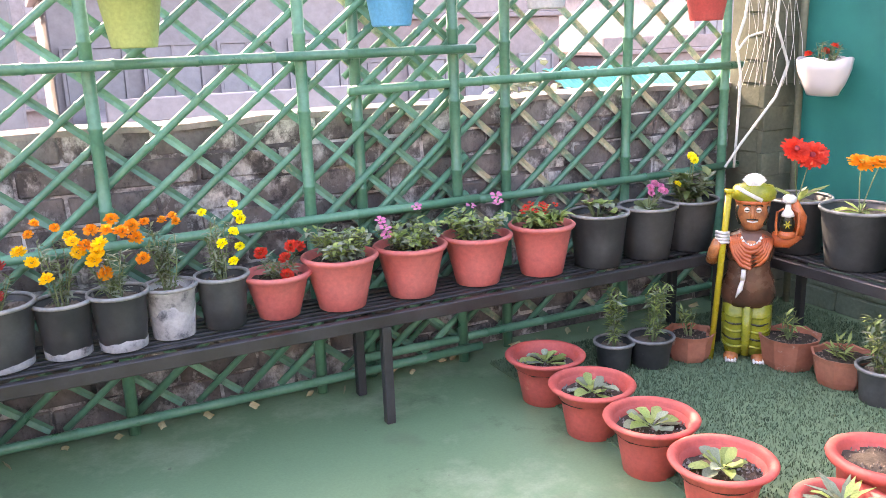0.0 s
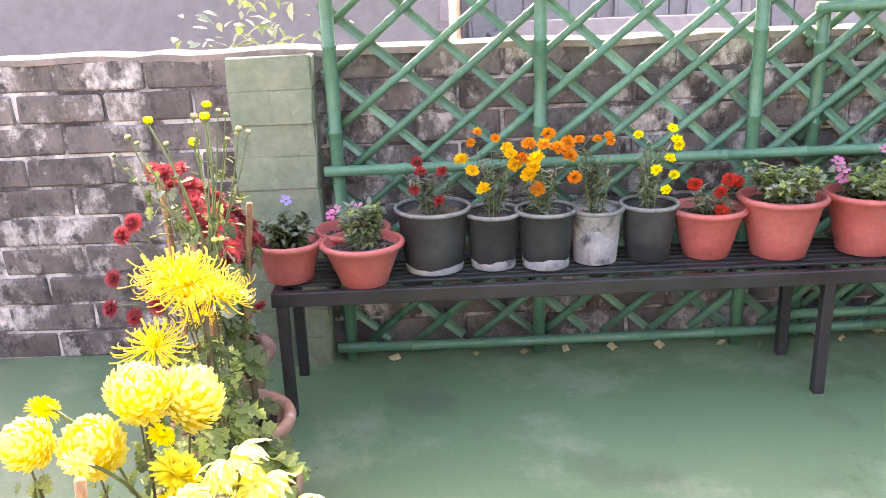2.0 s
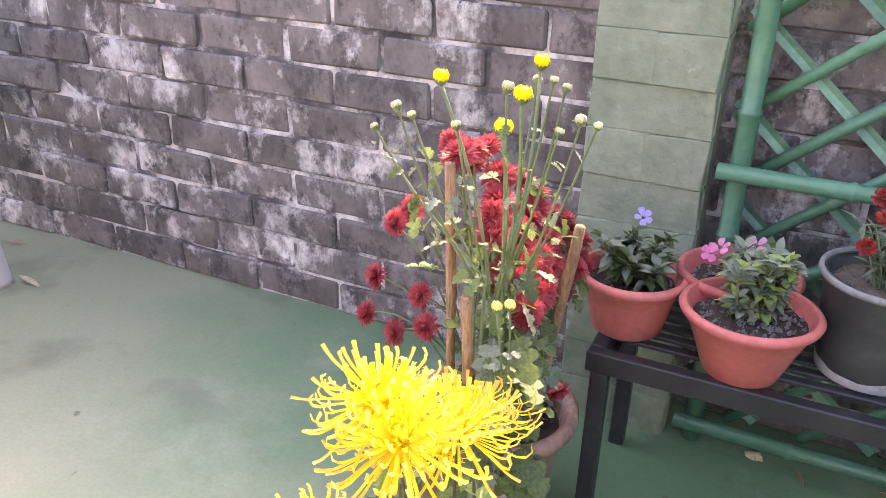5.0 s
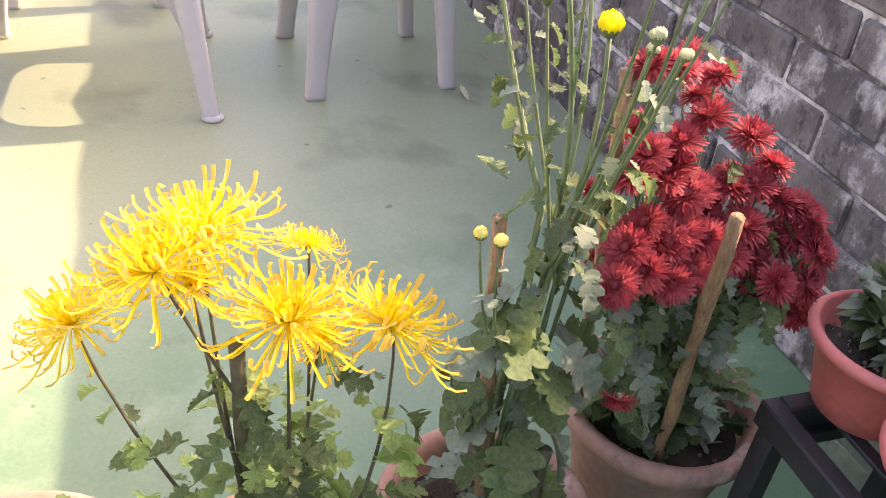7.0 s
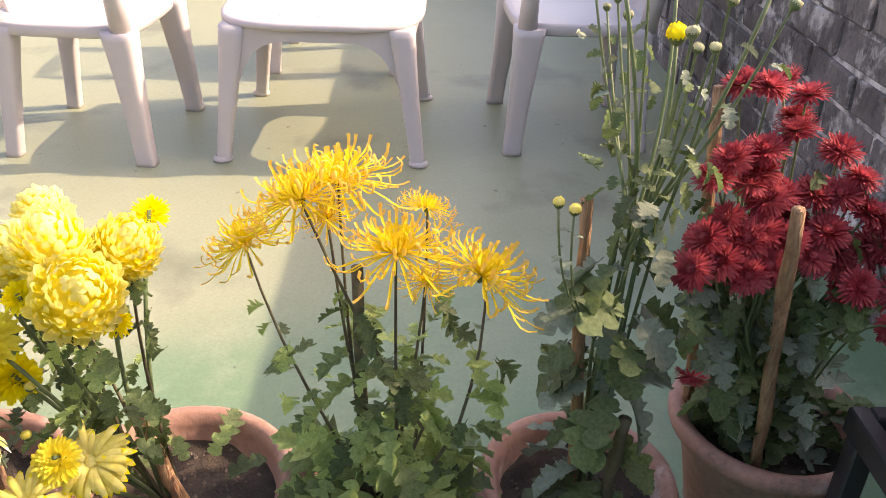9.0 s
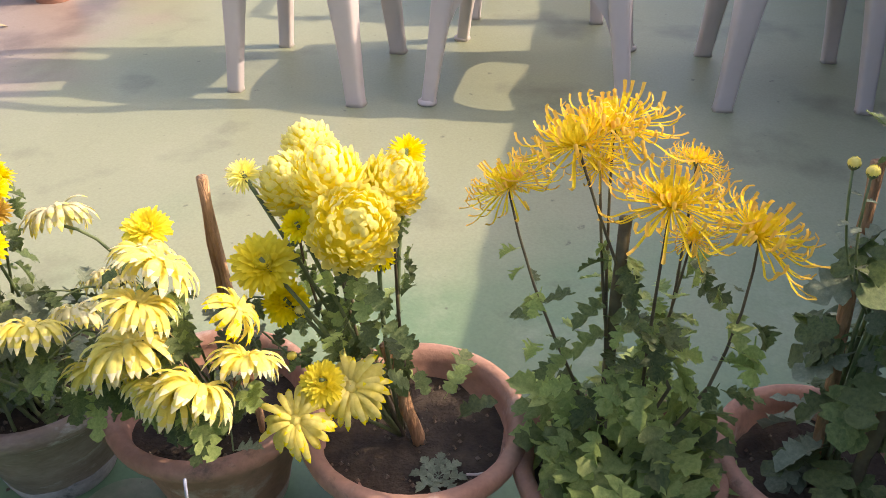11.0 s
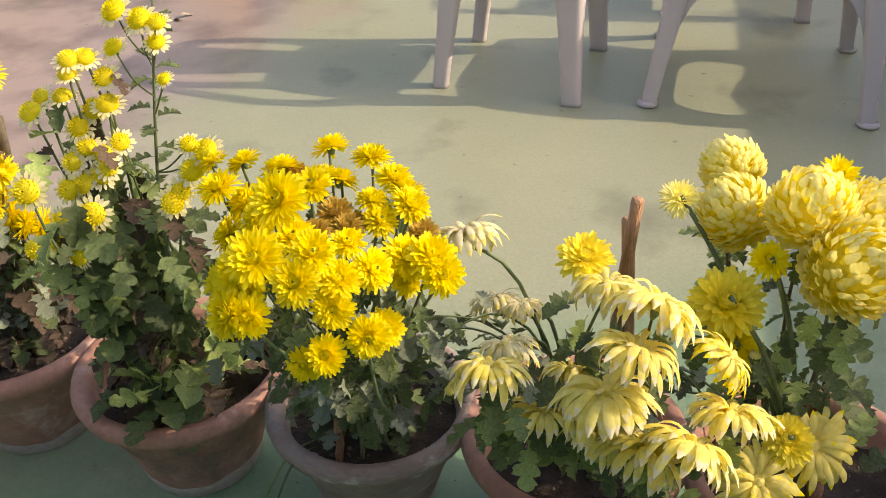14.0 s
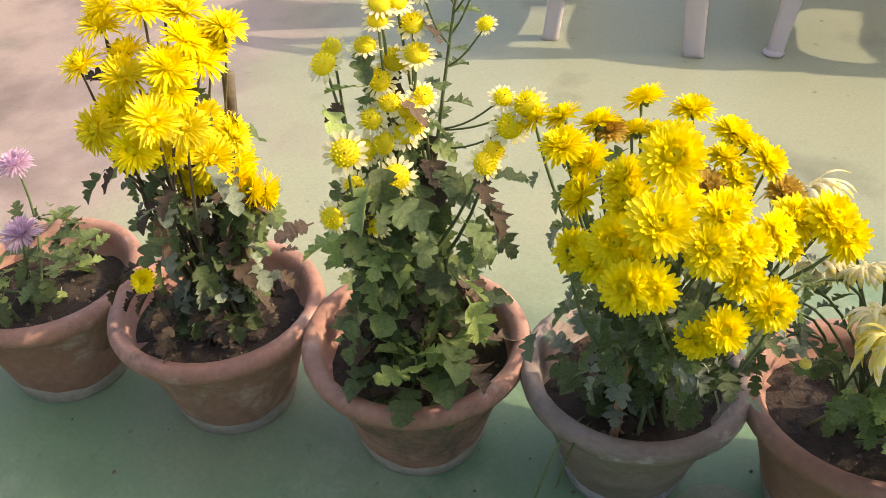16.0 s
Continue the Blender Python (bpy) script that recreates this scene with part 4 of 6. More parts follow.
t, o = chrysanthemum(-0.63, 1.51, "chrysanthemum with large globe-shaped yellow heads in a chipped clay pot", P5, "globe", "globe", 0.97, heart=(-0.66, 1.43, 0.50), R=0.175, leaves=170, leaf_size=(0.03, 0.06), leaf_top=0.9, seed=7, bush=5, leaf_low=0.3, spread=0.02, stem="stem_dark", extra="globe_tip")
for p, k, c, s in (((-0.781, 1.480, 0.579), "star", "lemon", 0.9), ((-0.533, 1.347, 0.543), "pompon", "globe", 1.5), ((-0.551, 1.363, 0.471), "pompon", "lemon", 1.15), ((-0.652, 1.286, 0.594), "star", "globe_tip", 0.7), ((-0.472, 1.429, 0.411), "pompon", "globe", 1.1), ((-0.505, 1.459, 0.368), "droop", "cream", 0.95), ((-0.453, 1.401, 0.352), "droop", "cream", 1.0), ((-0.568, 1.385, 0.577), "pompon", "lemon", 0.75), ((-0.599, 1.479, 0.520), "pompon", "lemon", 0.7)):
    q = Vector(p) - o
    g = Geo()
    g.tube(curve((0.0, -0.02, 0.165), q, (0.03, 0, 0.06)), [0.003] * 8, 6)
    part("stem", g, "stem", t)
    flower(k, c, t, q, (0.5, 0.05, 0.8), s)
stick(t, (0.01, 0.01, 0.16), (0.02, -0.03, 0.36), 0.010)
for i in range(8):
    part("leaf", leaf_mesh("lobed", "leaf_grey", i % 4), None, t, "", leaf_pose((0.075, 0.05, 0.17), i * 0.8, 20, 0, 0.04))
g = Geo()
g.tube([(0.02 + 0.05 * math.cos(a * 0.25), 0.09 + 0.05 * math.sin(a * 0.25), 0.176) for a in range(8)], 0.002, 5)
part("wire", g, "white_plastic", t, "white loop of string on the soil")
t, o = chrysanthemum(-0.605, 1.815, "spider chrysanthemum with long curling amber-yellow petals in a clay pot", PS, "spider", "spider", 1.0, heart=(-0.62, 1.80, 0.47), drop=0.2, R=0.155, H=0.20, soil=0.155, hub=(0.01, 0.0, 0.34), leaves=190, leaf_size=(0.038, 0.088), leaf_top=0.8, seed=8, bush=80, spread=0.05, stem="stem_dark", leaf_mats=("leaf", "leaf_light", "leaf_light"), leaf_shape=("lobed",), extra="amber")
stick(t, (0.0, -0.03, 0.15), Vector((-0.6, 1.781, 0.60)) - o, 0.008, "stem_dark")
t, o = chrysanthemum(-0.655, 2.10, "tall budding chrysanthemum tied to stakes in a clay pot", BUDS, "bud", "closed", 0.75, heart=(-0.67, 2.12, 0.6), R=0.152, H=0.205, soil=0.16, leaves=110, leaf_size=(0.018, 0.07), leaf_top=0.93, seed=9, bush=1, leaf_low=0.3, hub=(-0.015, 0.025, 0.62), spread=0.012, stray=0.008, leaf_shape=("soft",), leaf_mats=("leaf", "leaf_grey", "leaf"))
for p in OPEN_BUDS:
    q = Vector(p[:3]) - o
    g = Geo()
    g.tube(curve((-0.015, 0.025, 0.6), q, (0.01, 0.01, 0)), 0.0026, 6)
    part("stem", g, "stem", t)
    flower("bud", "lemon", t, q, (0.2, -0.2, 1), 1.15 * (p[3] if len(p) > 3 else 1), "bud", "stem")
stick(t, Vector((-0.647, 2.095, 0.15)) - o, Vector((-0.689, 2.068, 0.652)) - o, 0.0085)
stick(t, Vector((-0.60, 2.125, 0.15)) - o, Vector((-0.605, 2.14, 0.36)) - o, 0.0095, "stem_dark")
r = random.Random(77)
for i in range(46):
    a, z = r.uniform(0, 6.28), r.uniform(0.19, 0.60)
    q = r.uniform(0.01, 0.04)
    part("leaf", leaf_mesh("soft", r.choice(("leaf", "leaf", "leaf_grey")), r.randrange(4)), None, t, "", leaf_pose((q * math.cos(a), 0.02 + q * math.sin(a), z), a + r.uniform(-0.6, 0.6), r.uniform(-50, 10), r.uniform(-25, 25), r.uniform(0.065, 0.10)))
for p in ((-0.626, 2.022, 0.672), (-0.615, 2.04, 0.668)):
    g = Geo()
    shoot = curve((0.0, 0.0, 0.45), Vector(p) - o, (0.02, -0.02, 0))
    g.tube(shoot, 0.0016, 5)
    part("stem", g, "stem", t)
    for k in (3, 4, 5, 6):
        part("leaf", leaf_mesh("soft", "leaf_grey", k % 4), None, t, "", leaf_pose(shoot[k], k * 2.4, 10, 0, 0.045 - 0.005 * k))
    flower("bud", "cream", t, Vector(p) - o, (0.1, 0, 1), 0.85, "bud")
t, o = chrysanthemum(-0.765, 2.43, "crimson chrysanthemum leaning in a large clay pot beside the bench", PR + PR_MORE, "red", "crimson", 1.06, heart=(-0.78, 2.38, 0.45), R=0.162, H=0.235, base=0.10, soil=0.185, hub=(0.03, -0.05, 0.42), leaves=280, leaf_size=(0.04, 0.065), leaf_top=0.93, seed=10, bush=50, spread=0.07, leaf_mats=("leaf", "leaf", "leaf_grey"), extra="gold")
for p in PR_BACK:
    q = Vector(p) - o
    g = Geo()
    g.tube(curve((q.x * 0.15, q.y * 0.15, 0.185), q, (0, 0, 0.08)), 0.002, 5)
    part("stem", g, "stem", t)
    flower("red", "crimson", t, q, (q.x * 2, -0.6, 0.3), 1.0)
stick(t, Vector((-0.686, 2.387, 0.18)) - o, Vector((-0.602, 2.303, 0.684)) - o, 0.0095, "wood", "stake", "rough barked stake")
stick(t, (-0.04, -0.12, 0.18), Vector((-0.80, 2.255, 0.766)) - o, 0.009)
flower("red", "crimson", t, Vector((-0.585, 2.21, 0.44)) - o, (0.5, -0.3, -0.7), 0.85)
flower("small", "lilac", t, Vector((-0.55, 2.52, 0.63)) - o, (0.2, -0.6, 0.6), 0.8, extra="white")

# round mark that a pot has left on the floor
g = Geo()
g.lathe([(0.002, 0.0015), (0.05, 0.002), (0.072, 0.002), (0.075, 0.0005)], 40, (-0.545, 1.035, 0), wobble=0.01, closed=False)
setting("floor_mark", g, mat("ring_stain", (0.20, 0.24, 0.15), (0.27, 0.25, 0.18), 16, 0.7, 0.3, 60, vary=0), "round dirty mark left by a pot on the floor")
# tangled arching shoots among the drooping heads
t = [q for q in scene.objects if q.name.startswith("potted_chrysanthemum") and abs(q.location.y - 1.19) < 0.01][0]
r = random.Random(33)
for i in range(16):
    a = r.uniform(-1.9, 1.9)
    tip = (0.06 + 0.20 * math.cos(a) * r.uniform(0.4, 1), 0.20 * math.sin(a), 0.30 + r.uniform(0, 0.20))
    pts = curve((r.uniform(-.03, .03), r.uniform(-.03, .03), 0.165), tip, (0, 0, r.uniform(0.05, 0.16)), 9)
    g = Geo()
    g.tube(pts, [0.0024 - 0.0012 * k / 9 for k in range(10)], 5, cap=False)
    part("stem", g, "stem", t)
    for k in range(4, 10):
        part("leaf", leaf_mesh("lobed", r.choice(("leaf", "leaf_grey")), r.randrange(4)), None, t, "", leaf_pose(pts[k], r.uniform(0, 6.28), r.uniform(-50, 30), r.uniform(-30, 30), r.uniform(0.025, 0.05)))
    if i % 3 == 0:
        flower("bud", "cream", t, pts[-1], (r.uniform(-.3, .3), r.uniform(-.3, .3), 1), 0.7, "bud")
g = Geo()
r = random.Random(21)
for i in range(110):
    x, y, q = -0.66 + r.gauss(0, 0.10), r.choice((0.4, 1.05, 1.7, 2.2)) + r.gauss(0, 0.22), 0.001 + 0.0035 * r.random() ** 2
    a = r.uniform(0, 6.28)
    c, w = q * math.cos(a), q * math.sin(a)
    g.add([(x - c, y - w, 0.001), (x + w, y - c, 0.001), (x + c, y + w, 0.001), (x - w, y + c, 0.001), (x, y, 0.001 + q)], [(0, 1, 4), (1, 2, 4), (2, 3, 4), (3, 0, 4)], 0, False)
tagged(part("soil_crumbs", g, "dry_soil"), "dry soil crumbs scattered round the clay pots", "soil", "", "stuff")


# ---- bench along the north wall and bench along the east wall ----
def bench(label, length, depth, height, at, turn, legs):
    t = thing("plant_bench", at, label, "bench", "", turn)
    for x0, x1, y0, y1, nm in ((0, length, 0, 0.028, "front_rail"), (0, length, depth - 0.028, depth, "back_rail"), (0, 0.028, 0.028, depth - 0.028, "end_rail"), (length - 0.028, length, 0.028, depth - 0.028, "end_rail")):
        g = Geo()
        g.box(x0, x1, y0, y1, height - 0.042, height, 0, 0.003)
        part(nm, g, "black_steel", t)
    n = 5
    for i in range(n):
        y = 0.078 + (depth - 0.122 - 0.022) * i / (n - 1)
        g = Geo()
        g.box(0.028, length - 0.028, y, y + 0.022, height - 0.012, height - 0.004, 0, 0.002)
        part("slat", g, "black_steel", t)
    for x in legs:
        for y in (0.002, depth - 0.034):
            g = Geo()
            g.box(x - 0.016, x + 0.016, y, y + 0.032, 0, height - 0.042, 0, 0.003)
            part("leg", g, "black_steel", t)
        g = Geo()
        g.box(x - 0.012, x + 0.012, 0.034, depth - 0.034, height - 0.066, height - 0.042, 0, 0.002)
        part("cross_bar", g, "black_steel", t)
    return t


BENCH = 0.385
bench("long black steel slatted plant bench along the lattice fence", 3.125, 0.30, BENCH, (-0.605, 2.445, 0), 0, (0.027, 1.566, 3.0))
bench("black steel slatted plant bench along the green net", 2.6, 0.30, BENCH, (2.49, 2.41, 0), -90, (0.03, 1.3, 2.55))


# ---- bamboo lattice fence ----
def bamboo(g, a, b, r, seed, slot=0):
    """A cane with swollen nodes and a slight bow."""
    k = random.Random(seed)
    a, b = Vector(a), Vector(b)
    n = max(2, int((b - a).length / 0.24))
    bow = Vector((0, k.uniform(-0.008, 0.008), k.uniform(-0.008, 0.008)))
    pts, rad = [], []
    for i in range(n + 1):
        s = i / n
        p = a.lerp(b, s) + bow * math.sin(math.pi * s)
        d = (b - a).normalized() * 0.008
        if 0 < i < n:
            pts += [p - d, p - d * 0.35, p + d * 0.35, p + d]
            rad += [r, r * 1.16, r * 1.13, r * 0.98]
        else:
            pts.append(p)
            rad.append(r)
    g.tube(pts, rad, 10, slot)


def split_cane(g, a, b, w, seed):
    """Half of a split cane, its hollow side towards the terrace."""
    k = random.Random(seed)
    a, b = Vector(a), Vector(b)
    d = (b - a).normalized()
    side = d.cross(Vector((0, 1, 0))).normalized()
    n, vs = 10, []
    sec = [(-1, 0.0), (-0.75, 0.6), (0, 0.95), (0.75, 0.6), (1, 0.0), (0.7, 0.12), (0, 0.5), (-0.7, 0.12)]
    for i in range(n + 1):
        p = a.lerp(b, i / n) + Vector((0, k.uniform(-0.001, 0.001), 0))
        ww = w * k.uniform(0.93, 1.07)
        vs += [p + side * ww * u + Vector((0, ww * v, 0)) for u, v in sec]
    g.add(vs, [(8 * i + j, 8 * i + (j + 1) % 8, 8 * i + 8 + (j + 1) % 8, 8 * i + 8 + j) for i in range(n) for j in range(8)] + [tuple(range(8)), tuple(range(8 * n, 8 * n + 8))[::-1]], 0, False)


def lattice(label, x0, x1, y, posts, rails, top, seed, phase, low):
    t = thing("bamboo_lattice", ((x0 + x1) / 2, y, 0), label, "fence panel", "bamboo fence panels")
    cx = (x0 + x1) / 2
    for i, px in enumerate(posts):
        g = Geo()
        bamboo(g, (px - cx, 0, 0), (px - cx + rng.uniform(-0.01, 0.01), 0, top), 0.0205, seed + i)
        part("post", g, "bamboo", t)
    for i, z in enumerate(rails):
        g = Geo()
        bamboo(g, (x0 - cx - 0.04, -0.038, z), (x1 - cx + 0.04, -0.038, z + 0.005), 0.0168, seed + 20 + i)
        part("rail", g, "bamboo", t)

    def clip(xr, zr, slope):
        pts = []
        lo, hi = low, top - 0.02
        for z in (lo, hi):
            pts.append((xr + (z - zr) / slope, z))
        (xa, za), (xb, zb) = sorted(pts)
        if xb < x0 or xa > x1:
            return None
        if xa < x0 - 0.03:
            za, xa = za + (x0 - 0.03 - xa) * slope, x0 - 0.03
        if xb > x1 + 0.03:
            zb, xb = zb - (xb - x1 - 0.03) * slope, x1 + 0.03
        return (xa - cx, za), (xb - cx, zb)

    for k in range(-20, 30):
        e = clip(phase[0] + 0.186 * k + rng.uniform(-0.018, 0.018), 0.89, 0.815 + rng.uniform(-0.03, 0.03))
        if e and (e[1][0] - e[0][0]) > 0.08:
            g = Geo()
            bamboo(g, (e[0][0], 0.032, e[0][1]), (e[1][0], 0.032, e[1][1]), rng.uniform(0.0115, 0.0145), seed + 40 + k)
            part("cane", g, "bamboo", t)
        e = clip(phase[1] + 0.221 * k + rng.uniform(-0.015, 0.015), 0.89, -0.86 + rng.uniform(-0.03, 0.03))
        if e and (e[1][0] - e[0][0]) > 0.08:
            g = Geo()
            split_cane(g, (e[0][0], 0.046, e[0][1]), (e[1][0], 0.046, e[1][1]), rng.uniform(0.012, 0.015), seed + 90 + k)
            part("split_cane", g, "bamboo_raw" if x0 > 1 else "bamboo_split", t)
    # raw cut ends that stick out along the foot
    for i in range(int((x1 - x0) / 0.16)):
        g = Geo()
        x = x0 - cx + 0.08 + 0.16 * i + rng.uniform(-0.05, 0.05)
        split_cane(g, (x, -0.02, 0.004), (x + rng.uniform(-0.03, 0.05), -0.045 + rng.uniform(-0.03, 0.02), 0.008 + rng.uniform(0, 0.03)), 0.011, i)
        part("cut_end", g, "bamboo_end", t, "pale raw cut cane end")
    return t


lattice("green painted bamboo lattice panel in front of the parapet", -0.43, 1.45, 2.822, (-0.43, 0.19, 0.845, 1.43), (0.06, 0.648, 1.196, 1.72), 1.78, 100, (-0.28, -0.382), 0.05)
lattice("green painted bamboo lattice panel with split raw canes at its foot", 1.06, 2.80, 2.872, (1.06, 1.66, 2.25, 2.78), (0.09, 0.64, 1.075, 1.62), 1.70, 300, (1.12, 1.16), 0.06)


# ---- small plants ----
def potted(name, at, label, category="potted plant", group="pots on the bench"):
    return thing(name, at, label, category, group)


def salmon_pot(t, R=0.127, H=0.185, base=0.076, gravel=0, seed=1, material="salmon"):
    pot(t, material, R, H, base, 0.02, 0.018, H - 0.03, 0.003, seed, gravel=gravel)
    return H - 0.03


def black_pot(t, R=0.105, H=0.185, base=None, crust=0.03, seed=1, soil_material="dry_soil", material="black_plastic"):
    pot(t, material, R, H, base or R * 0.77, 0.016, 0.007, H - 0.028, 0.002, seed, crust=crust, soil_material=soil_material)
    g = Geo()
    g.lathe([(R - 0.006, H - 0.008), (R + 0.0035, H - 0.008), (R + 0.005, H - 0.003), (R + 0.0035, H + 0.003), (R - 0.004, H + 0.003), (R - 0.006, H - 0.008)], 36, closed=False, seed=seed)
    part("rim", g, "dusty_rim", t, "grey scuffed rim")
    return H - 0.028


def bushy(t, z, r0, h, n, shape="oval", size=0.03, mats=("leaf_grey", "leaf_light", "leaf"), seed=1, stems=9, stem="stem", open_=0.4, name="foliage"):
    """Stems that fan out of the soil, and joined leaves along them."""
    r = random.Random(seed)
    g, s_ = Geo(), Geo()
    ends = []
    for i in range(stems):
        a, q = r.uniform(0, 6.28), r0 * math.sqrt(r.random())
        hh = h * r.uniform(0.7, 1.05)
        pts = curve((q * 0.3 * math.cos(a), q * 0.3 * math.sin(a), z), (q * math.cos(a), q * math.sin(a), z + hh), (r.uniform(-.01, .01), r.uniform(-.01, .01), 0), 5)
        s_.tube(pts, [0.0025, 0.0023, 0.002, 0.0018, 0.0015, 0.001], 5, cap=False)
        ends.append(pts[-1])
        for j in range(n // stems):
            s = r.uniform(0.15, 1.0)
            k = min(4, int(s * 5))
            p = pts[k].lerp(pts[k + 1], s * 5 - k)
            foliage(g, shape, p, r.uniform(0, 6.28), r.uniform(-10, 55), r.uniform(-20, 20), size * r.uniform(0.7, 1.25), r, r.randrange(len(mats)))
    tagged(part("stems", s_, stem, t), kind="stuff")
    tagged(part(name, g, list(mats), t), kind="stuff")
    return ends


def rosette(t, z, n, size, shape, mats, seed, pitch=(5, 60)):
    r = random.Random(seed)
    for i in range(n):
        s = i / n
        part("leaf", leaf_mesh(shape, r.choice(mats), r.randrange(4)), None, t, "", leaf_pose((0.006 * math.cos(i * 2.4), 0.006 * math.sin(i * 2.4), z + 0.004 + 0.012 * s), i * 2.4 + r.uniform(-.3, .3), pitch[0] + (pitch[1] - pitch[0]) * s + r.uniform(-8, 8), r.uniform(-15, 15), size * (1 - 0.45 * s) * r.uniform(0.85, 1.15)))


def blooms(t, places, kind, colour, size, facing=(-0.2, -0.5, 0.8), stalk_from=None, extra="lemon"):
    size *= 0.82 if kind == "marigold" else 1
    for p in places:
        if stalk_from:
            g = Geo()
            g.tube(curve(stalk_from, p, (rng.uniform(-.01, .01), rng.uniform(-.01, .01), 0)), 0.0022, 5)
            part("stem", g, "stem", t)
        flower(kind, colour, t, p, (facing[0] + rng.uniform(-.4, .4), facing[1] + rng.uniform(-.3, .3), facing[2]), size, extra=extra)


def scatter(n, r0, z0, z1, seed):
    r = random.Random(seed)
    return [(r0 * r.uniform(-1, 1), r0 * r.uniform(-1, 0.5), r.uniform(z0, z1)) for _ in range(n)]


B = BENCH
t = potted("potted_seedling", (-0.565, 2.575, B), "green seedlings in a brownish red pot on the bench end")
z = salmon_pot(t, 0.105, 0.118, 0.066, seed=1)
bushy(t, z, 0.075, 0.085, 460, "oval", 0.030, ("leaf_grey", "leaf"), 1)
t = potted("potted_dianthus", (-0.385, 2.655, B), "pink flowered dianthus in a salmon plastic pot")
z = salmon_pot(t, 0.115, 0.125, 0.068, 40, 2)
bushy(t, z, 0.07, 0.065, 300, "oval", 0.036, ("leaf_grey", "leaf"), 2)
blooms(t, [(0.02, -0.02, z + 0.09), (0.05, -0.05, z + 0.07)], "small", "pink", 1.0)
t = potted("potted_dianthus", (-0.348, 2.518, B), "bushy dianthus with gravelly soil in a salmon plastic pot")
z = salmon_pot(t, 0.12, 0.125, 0.066, 160, 3)
bushy(t, z, 0.07, 0.12, 760, "oval", 0.030, ("leaf_grey", "leaf_light", "leaf_grey"), 3, 20)
blooms(t, [(-0.07, 0.03, z + 0.11), (-0.085, 0.04, z + 0.095)], "small", "pink", 1.0)
t = potted("potted_marigold", (-0.147, 2.62, B), "dark red marigold in a large dusty black pot")
z = black_pot(t, 0.108, 0.185, crust=0.02, seed=4)
bushy(t, z, 0.07, 0.12, 240, "lance", 0.032, ("leaf_grey", "leaf_grey", "leaf"), 4)
blooms(t, [(-0.03, -0.04, z + 0.14), (-0.04, 0, z + 0.16), (0.02, -0.06, z + 0.06), (-0.05, -0.05, z + 0.09), (0.03, 0, z + 0.13)], "marigold", "maroon", 0.85)
t = potted("potted_marigold", (0.028, 2.62, B), "leggy orange and yellow marigold in a lime-crusted black pot")
z = black_pot(t, 0.083, 0.165, crust=0.026, seed=5)
bushy(t, z, 0.06, 0.20, 260, "lance", 0.032, ("leaf_grey", "leaf_grey", "leaf"), 5)
blooms(t, [(-0.09, -0.03, z + 0.19), (-0.06, -0.05, z + 0.16), (-0.03, -0.06, z + 0.11), (0.05, -0.03, z + 0.20), (0.06, -0.04, z + 0.17), (0.045, 0.01, z + 0.21)], "marigold", "marigold", 0.95)
blooms(t, [(-0.04, 0, z + 0.26), (0.01, 0, z + 0.24), (-0.06, 0, z + 0.23)], "marigold", "orange", 0.65)
t = potted("potted_marigold", (0.18, 2.605, B), "orange marigold in full bloom in a lime-crusted black pot")
z = black_pot(t, 0.086, 0.17, crust=0.03, seed=6)
bushy(t, z, 0.07, 0.18, 300, "lance", 0.032, ("leaf_grey", "leaf_grey", "leaf"), 6)
blooms(t, [(-0.01, -0.03, z + 0.22), (0.03, -0.03, z + 0.21), (-0.05, -0.01, z + 0.22), (0.06, -0.01, z + 0.22), (0.01, 0.02, z + 0.24), (-0.07, -0.02, z + 0.18), (-0.03, -0.05, z + 0.10), (0.08, -0.02, z + 0.12), (0.07, 0, z + 0.18)], "marigold", "orange", 1.0)
blooms(t, [(-0.045, -0.06, z + 0.165), (-0.035, -0.06, z + 0.19), (-0.055, -0.05, z + 0.14)], "marigold", "marigold", 1.05)
t = potted("potted_marigold", (0.33, 2.63, B), "fading marigold in a pale lime-stained pot")
z = black_pot(t, 0.08, 0.16, crust=0.09, seed=7, material="dust")
bushy(t, z, 0.07, 0.20, 280, "lance", 0.032, ("leaf_grey", "leaf_grey", "leaf"), 7)
blooms(t, [(-0.05, 0, z + 0.23), (0.0, 0, z + 0.23), (0.03, -0.01, z + 0.24), (0.04, 0, z + 0.22)], "marigold", "orange", 0.7)
t = potted("potted_marigold", (0.49, 2.64, B), "slender yellow marigold in a black pot with a grey rim")
z = black_pot(t, 0.083, 0.165, crust=0.0, seed=8)
bushy(t, z, 0.05, 0.20, 240, "lance", 0.032, ("leaf_grey", "leaf_grey", "leaf"), 8)
blooms(t, [(0.05, -0.03, z + 0.25), (0.06, -0.04, z + 0.22), (0.07, -0.03, z + 0.20), (0.04, -0.05, z + 0.17), (0.0, -0.06, z + 0.14), (0.055, -0.05, z + 0.12), (0.03, -0.06, z + 0.08), (-0.04, 0, z + 0.23)], "marigold", "lemon", 0.75)
t = potted("potted_marigold", (0.665, 2.64, B), "scarlet dwarf marigold in a low wide salmon pot")
z = salmon_pot(t, 0.115, 0.148, 0.066, 0, 9)
bushy(t, z, 0.07, 0.08, 200, "lance", 0.032, ("leaf_grey", "leaf_grey", "leaf"), 9)
blooms(t, [(-0.05, -0.02, z + 0.10), (0.05, -0.02, z + 0.11), (0.02, -0.04, z + 0.08), (0.015, -0.07, z + 0.03), (0.08, 0.0, z + 0.10)], "marigold", "scarlet", 1.05)
